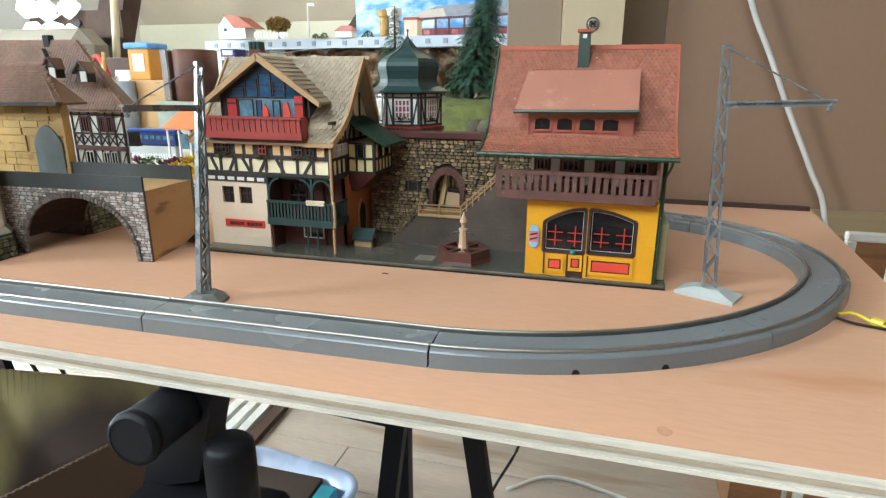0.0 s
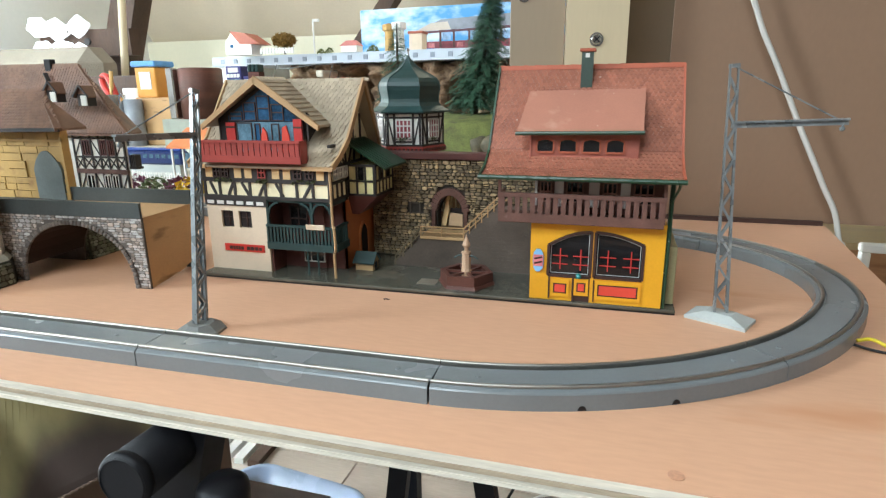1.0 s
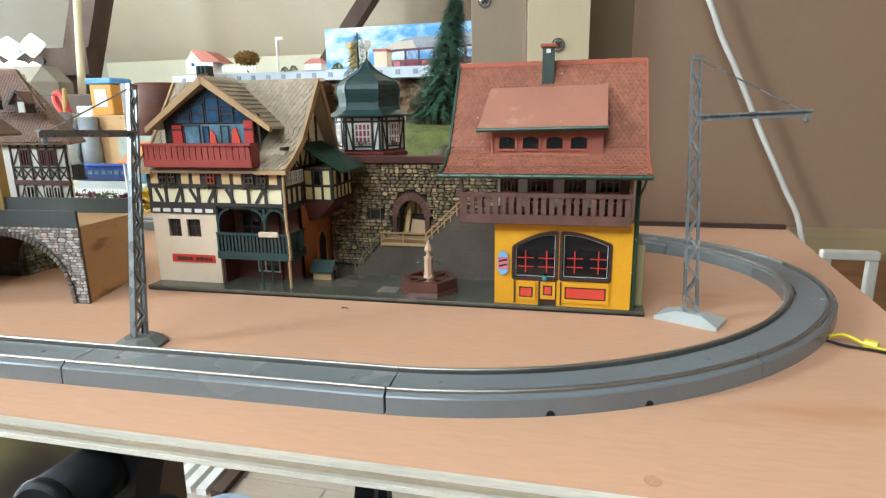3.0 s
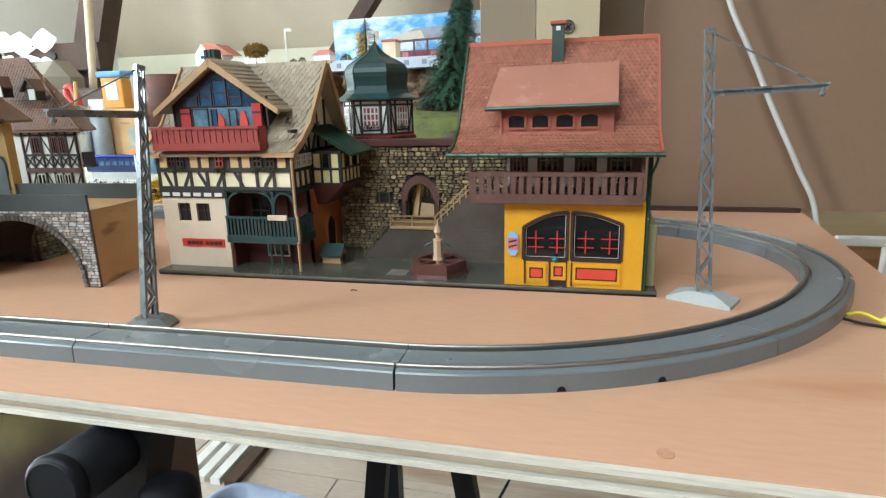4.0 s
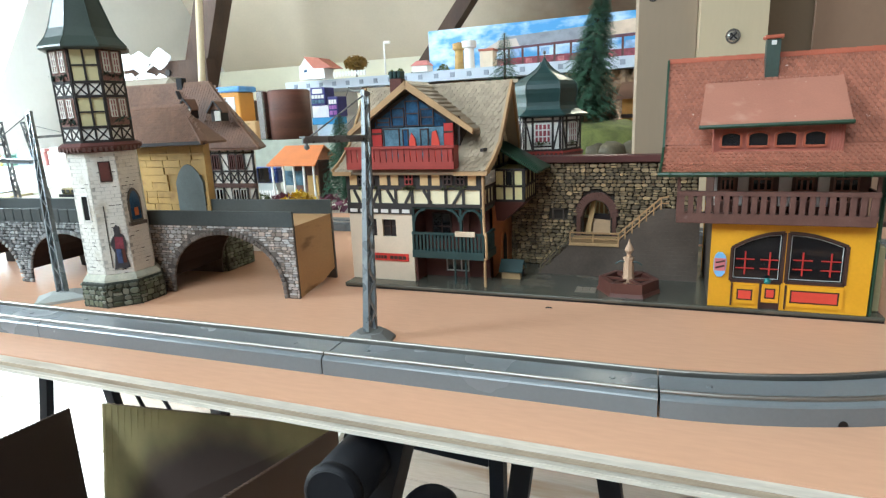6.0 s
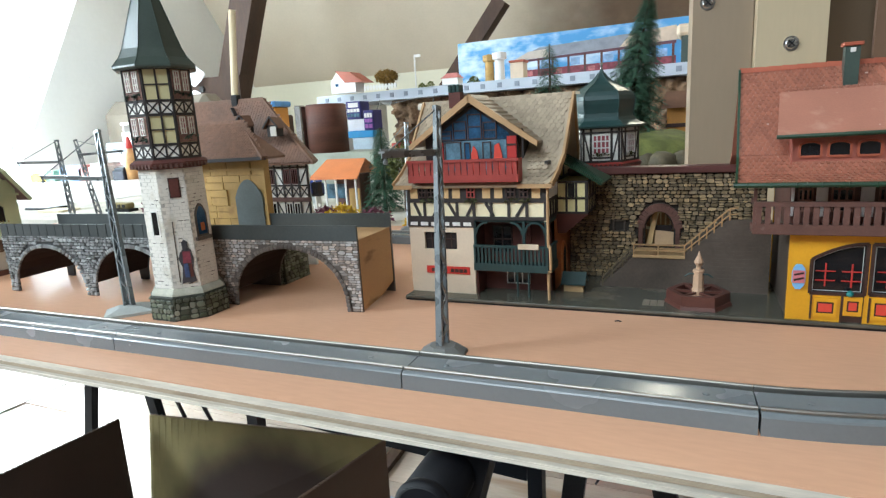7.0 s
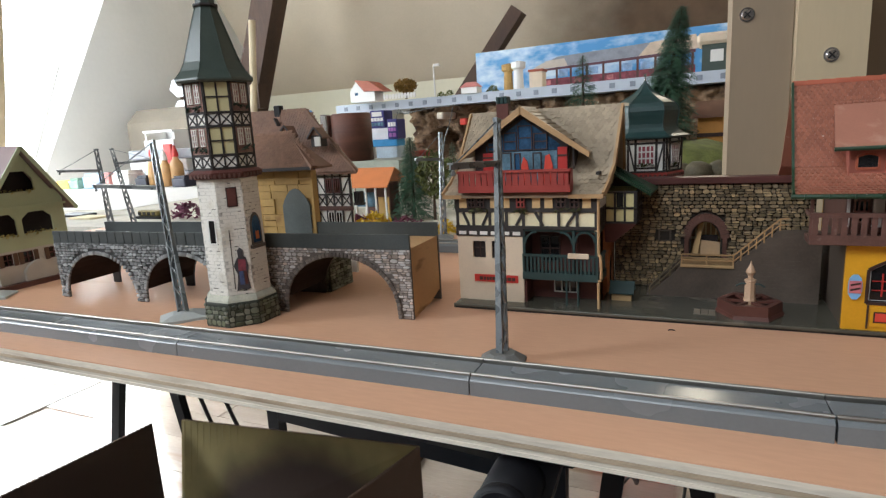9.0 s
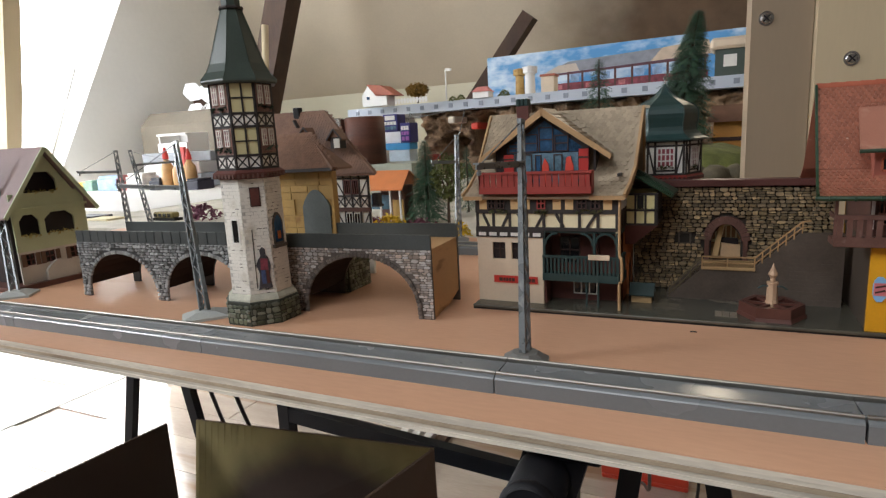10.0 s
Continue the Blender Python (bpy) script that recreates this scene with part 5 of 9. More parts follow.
    part("upper_wall", block(B(), 0.1287, 0.1905, 0.0790, 0.1360, 0.0446, 0.0700), M_BALCONY, sh, "dark brown upper floor")
    for u0, u1 in ((0.1315, 0.1375), (0.1445, 0.1530), (0.1620, 0.1690), (0.1765, 0.1860)):
        window_unit(fu, sh, u0, u1, 0.0520, 0.0672, wood, M_PANE, 3, 3, 0.0006, 0.0004)
    for u0, u1 in ((0.1290, 0.1302), (0.1388, 0.1432), (0.1555, 0.1605), (0.1705, 0.1750)):
        part("white_panel", fu.rect(B(), u0, u1, 0.050, 0.0672, 0, 0.0009), M_WHITE, sh)
    bm = B()
    for u in (0.1134, 0.1900):
        part("balcony_post", block(B(), u - 0.0007, u + 0.0007, 0.0655, 0.0668, 0.0460, 0.0690), M_BALCONY, sh)
    # corner boards and downpipe on the right
    bm = B()
    block(bm, 0.1926, 0.1946, 0.0722, 0.0742, 0.0042, 0.0650)
    part("corner_board", bm, M_GUTTER, sh, "dark green corner board")
    part("downpipe", tube(B(), bent([(0.1955, 0.0605, 0.0660), (0.1952, 0.0640, 0.0620), (0.1940, 0.0700, 0.0570), (0.1938, 0.0715, 0.0540), (0.1938, 0.0715, 0.040), (0.1938, 0.0715, 0.0042)], 5), 0.0006, 8), M_GUTTER, sh)
    part("side_annex", block(B(), 0.1930, 0.1988, 0.0780, 0.1320, 0.0042, 0.0330, 0.0004), surf("olive_side", (0.30, 0.27, 0.14), 0.6, var=0.15, scale=60), sh, "low pale olive annex along the side")
    # bell-cast roof
    yr, zr = 0.0998, 0.1155
    prof = [(0.0590, 0.0668), (0.0665, 0.0695), (0.0745, 0.0762), (yr, zr)]
    a0, a1, b0, b1 = 0.1050, 0.1970, 0.1065, 0.1962
    for sgn in (-1, 1):
        bm = B()
        rows = []
        for k, (y, z) in enumerate(prof):
            t = k / 3
            yy = yr + sgn * (yr - y)
            u0, u1 = a0 + (b0 - a0) * t, a1 + (b1 - a1) * t
            rows.append([bm.verts.new(p) for p in ((u0, yy, z), (u1, yy, z), (u1, yy, z - 0.0014), (u0, yy, z - 0.0014))])
        for a, b in zip(rows, rows[1:]):
            for i in range(4):
                bm.faces.new((a[i], a[(i + 1) % 4], b[(i + 1) % 4], b[i]))
        bm.faces.new(rows[0][::-1])
        bm.faces.new(rows[-1])
        rf = part("roof", bm, M_ROOFRED, sh, "weathered red roof with scalloped tiles")
        if sgn < 0:
            front = rf
    for y, z, s in ((prof[0][0], prof[0][1], 1),):
        g = part("gutter", tube(B(), [(a0 - 0.001, y - 0.0004, z - 0.0006), (a1 + 0.001, y - 0.0004, z - 0.0006)], 0.0011, 8), M_GUTTER, sh, "dark green gutter")
        bm = B()
        for i in range(10):
            x = a0 + 0.004 + 0.0094 * i
            part("gutter_bracket", block(B(), x, x + 0.0006, y - 0.0017, y + 0.0004, z - 0.0017, z + 0.0005), M_GUTTER, g)
    for xa, xb in ((a0, b0), (a1, b1)):
        bm = B()
        for k in range(3):
            (ya, za), (yb, zb) = prof[k], prof[k + 1]
            stick(bm, (xa + (xb - xa) * k / 3, ya, za + 0.0002), (xa + (xb - xa) * (k + 1) / 3, yb, zb + 0.0002), 0.0010, 0.0022)
        part("verge_board", bm, M_GUTTER if xa == a0 else M_RIDGE, sh)
    cap = piece_mesh("ridge_cap", solid(B(), [(0, -0.0016, -0.001), (0, 0, 0.0014), (0, 0.0016, -0.001)], [(0.0062, -0.0014, -0.001), (0.0062, 0, 0.0011), (0.0062, 0.0014, -0.001)]), M_RIDGE)
    pieces("ridge_cap", [cap], [Matrix.Translation((b0 + (b1 - b0) * i / 15, yr, zr)) for i in range(15)], M_RIDGE, front)
    # shed dormer
    dz = Face((0, 0.0722, 0), (1, 0, 0), (0, -1, 0))
    dm = part("dormer", block(B(), 0.1268, 0.1772, 0.0722, 0.0860, 0.0735, 0.0868), M_DORMER, sh, "wide shed dormer with four arched windows")
    for i in range(4):
        u = 0.1300 + i * 0.0108
        w = part("dormer_window", dz.poly(B(), [(u, 0.0768), (u + 0.0082, 0.0768), (u + 0.0082, 0.0818), *reversed(arc(u, u + 0.0082, 0.0818, 0.0012))][:-1], 0, 0.0006), M_PANE, dm)
        bm = B()
        pts = [(u, 0.0768), (u + 0.0082, 0.0768), *reversed(arc(u, u + 0.0082, 0.0818, 0.0012))]
        for (p, q), (r, s) in zip(pts, pts[1:] + pts[:1]):
            dz.bar(bm, p, q, r, s, 0.0009, 0, 0.0010)
        part("window_frame", bm, M_RIDGE, w)
    for i in range(5):
        part("dormer_board", dz.rect(B(), 0.1725 + i * 0.001, 0.1730 + i * 0.001, 0.0745, 0.0860, 0, 0.0005), M_DORMER, dm)
    part("dormer_corner", dz.rect(B(), 0.1268, 0.1274, 0.0735, 0.0860, 0, 0.0012), M_DORMER, dm)
    q = [(0.1208, 0.0672, 0.0860), (0.1785, 0.0672, 0.0868), (0.1790, 0.0930, 0.1056), (0.1235, 0.0930, 0.1050)]
    part("dormer_roof", solid(B(), q, [(x, y + 0.0003, z - 0.0011) for x, y, z in q]), M_ROOFPLAIN, dm, "plain faded red dormer roof")
    part("gutter", tube(B(), [(0.1204, 0.0667, 0.0856), (0.1789, 0.0667, 0.0864)], 0.0009, 8), M_GUTTER, dm)
    caps = [Matrix.Translation((0.1265 + 0.0026 * i, 0.0930, 0.1053)) for i in range(20)]
    lump = piece_mesh("ridge_lump", block(B(), -0.0009, 0.0009, -0.0008, 0.0004, -0.0004, 0.0006, 0.0002), M_ROOFPLAIN)
    pieces("ridge_lump", [lump], caps, M_ROOFPLAIN, dm)
    # chimney
    cm = part("chimney", block(B(), 0.1480, 0.1536, 0.0930, 0.0985, 0.1030, 0.1222), M_SPIRE, sh, "slate grey chimney with a red cap")
    part("chimney_cap", block(B(), 0.1470, 0.1546, 0.0920, 0.0995, 0.1222, 0.1238, 0.0003), M_RIDGE, cm)
    part("chimney_gap", block(B(), 0.1498, 0.1518, 0.0926, 0.0930, 0.1196, 0.1215), M_WHITE, cm)
    part("chimney_flashing", block(B(), 0.1474, 0.1542, 0.0920, 0.0985, 0.1030, 0.1048), M_ROOFPLAIN, cm)
    tiles(front, M_ROOFRED, (1, 0, 0), lambda k: (a0 + (b0 - a0) * k + 0.0006, a1 + (b1 - a1) * k - 0.0004), [(0, y, z) for y, z in prof], 0.0022, 0.0020)
    set_back(1.0)


def stone_wall():
    sw = thing("courtyard_wall", (0.075, 0.131, 0.0042), "rubble stone courtyard wall with an arched gateway and red coping", "stone wall")
    f = Face((0, 0.130, 0), (1, 0, 0), (0, -1, 0))
    ou, ow = (0.0652, 0.0812), 0.0352
    bm = B()
    f.rect(bm, 0.0210, ou[0], 0.0042, 0.0672, -0.008, -0.0012)
    f.rect(bm, ou[1], 0.1280, 0.0042, 0.0672, -0.008, -0.0012)
    top = arc(ou[0], ou[1], 0.0352, 0.0098, 12)
    f.poly(bm, top + [(ou[1], 0.0672), (ou[0], 0.0672)], -0.008, -0.0012)
    f.rect(bm, ou[0], ou[1], 0.0042, 0.0225, -0.008, -0.0012)
    core = part("wall_core", bm, M_JOINT, sw, "dark mortar")
    part("coping", block(B(), 0.0205, 0.1285, 0.1275, 0.1400, 0.0672, 0.0712, 0.0005), M_COPING, sw, "dark red coping")
    def clear(u, v, hw, hh):
        k = (abs(u - 0.0732) + hw * 0.7 - 0.0028) / 0.0106
        gate = k < 1 and 0.0210 < v < 0.0352 + 0.0150 * math.sqrt(max(0, 1 - max(0, k) ** 2)) + 0.0012
        return not gate and not (abs(u - 0.0505) < 0.0040 + hw * 0.6 and abs(v - 0.0361) < 0.0040)

    rubble(f, (0.0214, 0.1276, 0.0046, 0.0668), clear, M_STONE, core, 5, (0.0018, 0.0050), (0.0017, 0.0031), (0.0003, 0.0014), 300, -0.0014)
    # arch ring
    bm = B()
    vm = piece_mesh("arch_stone", block(B(), -0.0013, 0.0013, -0.0024, 0.0024, -0.0005, 0.0022, 0.0003), M_BALCONY)
    pl = []
    for i in range(15):
        a = math.pi * (i + 0.5) / 15
        c = f.p(0.0732 - 0.0103 * math.cos(a), 0.0352 + 0.0122 * math.sin(a), -0.0012)
        pl.append(Matrix.Translation(c) @ pose(0, 0, 0, 90, 0, 0) @ pose(0, 0, 0, 0, 0, 90 - math.degrees(a)))
    for v in (0.0245, 0.0275, 0.0305, 0.0335):
        for u in (0.0629, 0.0835):
            pl.append(Matrix.Translation(f.p(u, v, -0.0012)) @ pose(0, 0, 0, 90, 0, 0))
    pieces("arch_stone", [vm], pl, M_BALCONY, core)
    bm.free()
    # niche
    part("niche", f.holed(B(), 0.0468, 0.0542, 0.0325, 0.0398, -0.0012, 0.0002, [(0.0478, 0.0532, 0.0333, 0.0390)]), M_STAIR, sw)
    # timber things behind the gateway
    bk = part("gate_back", block(B(), 0.058, 0.090, 0.146, 0.1475, 0.0042, 0.052), M_RAKE, sw, "tan boards behind the gateway")
    bm = B()
    for i in range(8):
        stick(bm, (0.062 + i * 0.0028, 0.1455, 0.032), (0.062 + i * 0.0028, 0.1455, 0.044), 0.0008, 0.0012)
    stick(bm, (0.060, 0.1452, 0.0325), (0.086, 0.1452, 0.0325), 0.001, 0.0016)
    stick(bm, (0.060, 0.1452, 0.0425), (0.086, 0.1452, 0.0425), 0.001, 0.0014)
    stick(bm, (0.0675, 0.141, 0.024), (0.0720, 0.141, 0.044), 0.0016, 0.0022)
    part("gate_fence", bm, M_CREAM, bk)
    part("gate_plank", solid(B(), [(0.0655, 0.1368, 0.0240), (0.0690, 0.1368, 0.0240), (0.0722, 0.1368, 0.0455), (0.0700, 0.1368, 0.0455)], [(0.0655, 0.1376, 0.0240), (0.0690, 0.1376, 0.0240), (0.0722, 0.1376, 0.0455), (0.0700, 0.1376, 0.0455)]), M_TAN, bk, "tan slanting plank")
    part("gate_void", block(B(), 0.0700, 0.0800, 0.1412, 0.1420, 0.0310, 0.0350), M_DARKROOM, bk)
    part("gate_board", solid(B(), [(0.0705, 0.1370, 0.0240), (0.0815, 0.1370, 0.0240), (0.0815, 0.1395, 0.0310), (0.0705, 0.1395, 0.0322)], [(0.0705, 0.1380, 0.0240), (0.0815, 0.1380, 0.0240), (0.0815, 0.1405, 0.0310), (0.0705, 0.1405, 0.0322)]), M_RAKE, bk)


def courtyard_stairs():
    st = thing("courtyard_stairs", (0.09, 0.116, 0.0042), "grey stairs with tan handrails up to the gateway and balcony", "stairs")
    # landing in front of the gateway
    part("landing", block(B(), 0.0605, 0.0880, 0.1085, 0.1288, 0.0220, 0.0238, 0.0002), M_LANDING, st, "tan landing slab")
    part("landing_wall", block(B(), 0.0605, 0.0880, 0.1095, 0.1285, 0.0042, 0.0220), M_STAIR, st)
    # flank of the upper flight, with scored courses
    f = Face((0, 0.1095, 0), (1, 0, 0), (0, -1, 0))
    fl = part("flight_flank", f.poly(B(), [(0.0880, 0.0042), (0.1287, 0.0042), (0.1287, 0.0440), (0.1080, 0.0440), (0.0880, 0.0250)], -0.0015, 0), M_STAIR, st, "dark grey scored flank wall")
    part("flight_flank", f.poly(B(), [(0.0424, 0.0042), (0.0605, 0.0042), (0.0605, 0.0220)], -0.0015, 0), M_STAIR, st)
    rnd = random.Random(11)
    for i in range(17):
        v = 0.0060 + i * 0.0022
        u = 0.0900
        while u < 0.1285:
            w = rnd.uniform(0.006, 0.016)
            lim = 0.0225 if u < 0.088 else 0.0250 + max(0, (u - 0.088)) * 0.95
            if v < lim - 0.001 and u + w < 0.1292:
                part("flank_stone", f.rect(B(), u, min(u + w - 0.0004, 0.1286), v, v + 0.0015, 0, 0.0001 + rnd.uniform(0, 0.0002)), M_STAIR, fl)
            u += w
    for i in range(8):
        x = 0.0880 + 0.0026 * i
        part("step", block(B(), x, 0.1100, 0.1110, 0.1285, 0.0238 + 0.0025 * i, 0.0238 + 0.0025 * (i + 1)), M_STAIR, st)
    for i in range(7):
        x = 0.0605 - 0.0026 * (i + 1)
        part("step", block(B(), x, 0.0605, 0.1110, 0.1285, 0.0042, 0.0222 - 0.0026 * (i + 1) + 0.0026), M_STAIR, st)
    # handrails
    def rail(pts, posts, m=M_RAILTAN, label="tan handrail"):
        bm = B()
        for a, b in zip(pts, pts[1:]):
            stick(bm, a, b, 0.0008, 0.0008)
            stick(bm, Vector(a) - Vector((0, 0, 0.0032)), Vector(b) - Vector((0, 0, 0.0032)), 0.0006, 0.0006)
        for p in posts:
            stick(bm, p, (p[0], p[1], p[2] - 0.0062), 0.0007, 0.0007)
        part("handrail", bm, m, st, label)

    rail([(0.0440, 0.1093, 0.0100), (0.0605, 0.1093, 0.0285)], [(0.0440 + 0.0055 * i, 0.1093, 0.0100 + 0.0062 * i) for i in range(3)], M_RAILSHADE, "lower flight handrail, painted dark olive for its shade")
    rail([(0.0610, 0.1093, 0.0295), (0.0875, 0.1093, 0.0295), (0.1090, 0.1093, 0.0500), (0.1130, 0.1093, 0.0505)],
         [(0.0610, 0.1093, 0.0295), (0.0740, 0.1093, 0.0295), (0.0875, 0.1093, 0.0295)] + [(0.0875 + 0.0036 * i, 0.1093, 0.0295 + 0.0034 * i) for i in range(1, 7)])


def fountain():
    fo = thing("fountain", (0.0948, 0.0868, 0.0042), "brown hexagonal model fountain with a tan column", "fountain")
    c = (0.0948, 0.0868)
    bm = B()
    solid(bm, ring(c, 0.0162, 6, 0.0042), ring(c, 0.0155, 6, 0.0060))
    part("step", bm, M_FOUNTAIN, fo)
    o, i_ = ring(c, 0.0152, 6, 0.0060), ring(c, 0.0124, 6, 0.0060)
    o2, i2 = ring(c, 0.0150, 6, 0.0112), ring(c, 0.0120, 6, 0.0112)
    for k in range(6):
        l = (k + 1) % 6
        part("basin_side", solid(B(), [o[k], o[l], i_[l], i_[k]], [o2[k], o2[l], i2[l], i2[k]]), M_FOUNTAIN, fo)
    part("water", lathe(B(), c, [(0.0123, 0.0061), (0.0123, 0.0085)], 6), M_DARKROOM, fo)
    bm = B()
    for k in range(6):
        a = math.pi * k / 3
        part("spoke", stick(B(), (c[0], c[1], 0.0102), (c[0] + 0.0138 * math.cos(a), c[1] + 0.0138 * math.sin(a), 0.0108), 0.0016, 0.0012), M_FOUNTAIN, fo)
    part("column", lathe(B(), c, [(0.0031, 0.0085), (0.0030, 0.0118), (0.0026, 0.0124), (0.0025, 0.0208), (0.0028, 0.0213), (0.0027, 0.0221), (0.0012, 0.0224), (0.0012, 0.0240), (0.0023, 0.0258), (0.0021, 0.0268), (0.0006, 0.0300), (0.0002, 0.0318)], 8), M_FOUNTTAN, fo, "tan faceted column with a flame finial")
    for s in (-1, 1):
        part("spout", tube(B(), bent([(c[0], c[1] - 0.001, 0.0195), (c[0] + s * 0.004, c[1] - 0.001, 0.0200), (c[0] + s * 0.0066, c[1] - 0.001, 0.0185)], 4), 0.0004, 6), M_ONION, fo)
    kn = thing("dog_kennel", (0.0305, 0.098, 0.0042), "small green-roofed model kennel on the courtyard plate", "kennel")
    part("body", block(B(), 0.0245, 0.0355, 0.0935, 0.1020, 0.0042, 0.0092), M_LANDING, kn)
    bm = B()
    for s in (-1, 1):
        q = [(0.0232, 0.0978 + s * 0.0058, 0.0084), (0.0368, 0.0978 + s * 0.0058, 0.0084), (0.0368, 0.0978, 0.0142), (0.0232, 0.0978, 0.0142)]
        solid(bm, q, [(x, y, z + 0.0008) for x, y, z in q])
    part("roof", bm, M_GREENWOOD, kn, "dark green roof")
    part("gable", solid(B(), [(0.0355, 0.0935, 0.0092), (0.0355, 0.1020, 0.0092), (0.0355, 0.0978, 0.0137)], [(0.0360, 0.0935, 0.0092), (0.0360, 0.1020, 0.0092), (0.0360, 0.0978, 0.0137)]), M_LANDING, kn)
    part("entrance", block(B(), 0.0356, 0.0361, 0.0962, 0.0994, 0.0044, 0.0088), M_DARKROOM, kn)


def onion_turret():
    c = (0.0345, 0.1690)
    tu = thing("onion_turret", (c[0], c[1], 0.0042), "white timbered turret with a dark green onion dome", "model tower")
    R = 0.0232
    tn = radians(-82) + math.pi / 6
    part("shaft", lathe(B(), c, [(0.0215, 0.0042), (0.0215, 0.0690)], 6, tn), M_STONE, tu)
    bb = part("base_band", lathe(B(), c, [(0.0238, 0.0686), (0.0248, 0.0694), (0.0248, 0.0720), (0.0235, 0.0728)], 6, tn), M_RED, tu, "red base band")
    bd = part("body", lathe(B(), c, [(R, 0.0728), (R, 0.0945)], 6, tn), M_TURRET, tu, "white walls with dark timber")
    ap, half = R * math.cos(math.pi / 6), R / 2
    tooth = piece_mesh("band_tooth", block(B(), -0.0008, 0.0008, -0.0008, 0.0008, -0.0006, 0.0006), M_COPING)
    teeth = []
    for k in range(6):
        a = tn + math.pi / 6 + k * math.pi / 3
        n = Vector((math.cos(a), math.sin(a), 0))
        if n.y > 0.3:
            continue
        side = Vector((-n.y, n.x, 0))
        f = Face(Vector((c[0], c[1], 0)) + n * ap, side, n)
        teeth += [frame_of(f.p(u * 0.0028, 0.0707, 0.0014), side, (0, 0, 1)) for u in range(-4, 5)]
        for v in (0.0734, 0.0912, 0.0940):
            part("timber", f.rect(B(), -half, half, v - 0.0006, v + 0.0006, -0.0003, 0.0006), M_TIMBER, bd)
        for u in (-half + 0.0009, half - 0.0009, -0.0062, 0.0062):
            part("timber", f.rect(B(), u - 0.0007, u + 0.0007, 0.0734, 0.0940, -0.0003, 0.0005), M_TIMBER, bd)
        for s in (-1, 1):
            part("timber", f.bar(B(), s * 0.0066, 0.0740, s * (half - 0.0012), 0.0912, 0.0010, -0.0003, 0.0004), M_TIMBER, bd)
        part("timber", f.rect(B(), -0.0062, 0.0062, 0.0752, 0.0762, -0.0003, 0.0005), M_TIMBER, bd)
        window_unit(f, bd, -0.0051, 0.0051, 0.0778, 0.0900, M_WHITE, M_PINKPANE, 4, 3, 0.0003, 0.0004)
        tuft_row(f.p(-0.0050, 0.0775, 0.0012), f.p(0.0050, 0.0775, 0.0012), 10, 0.0016, M_FLOWER, bd)
    pieces("band_tooth", [tooth], teeth, M_COPING, bb)
    part("eave", lathe(B(), c, [(0.0238, 0.0938), (0.0278, 0.0944), (0.0279, 0.0952), (0.0249, 0.0964), (0.0217, 0.0984), (0.0198, 0.1010)], 6, tn), M_ONION, tu, "dark green flared eave")
    prof = [(r * 0.925, z) for r, z in ((0.0217, 0.1006), (0.0213, 0.1030), (0.0217, 0.1058), (0.0224, 0.1085), (0.0226, 0.1110), (0.0219, 0.1136), (0.0200, 0.1160), (0.0158, 0.1183), (0.0106, 0.1207), (0.0066, 0.1232), (0.0039, 0.1257), (0.0020, 0.1282), (0.0006, 0.1306))]
    dm = part("dome", lathe(B(), c, prof, 6, tn), M_ONION, tu, "dark green ribbed onion dome")
    part("finial", lathe(B(), c, [(0.0006, 0.1306), (0.0005, 0.1330), (0.0010, 0.1334), (0.0010, 0.1342), (0.0003, 0.1350)], 8), M_STEEL, tu, "pale finial")
    for k in range(6):
        a = tn + k * math.pi / 3
        part("dome_rib", tube(B(), [(c[0] + (r + 0.0001) * math.cos(a), c[1] + (r + 0.0001) * math.sin(a), z) for r, z in prof[:-1]], 0.0004, 5), M_ONION, dm)
        if math.sin(a + math.pi / 6) < 0.3:
            n = Vector((math.cos(a + math.pi / 6), math.sin(a + math.pi / 6), 0))
            side = Vector((-n.y, n.x, 0))
            for r, z, us in ((0.0197, 0.1030, (-0.005, 0.005)), (0.0209, 0.1105, (-0.005, 0.005)), (0.0185, 0.1160, (0.0,))):
                for u in us:
                    p = Vector((c[0], c[1], z)) + n * (r * math.cos(math.pi / 6) + 0.0001) + side * u
                    part("sheet_seam", stick(B(), p - side * 0.0022, p + side * 0.0022, 0.0004, 0.0003), M_ONION, dm)




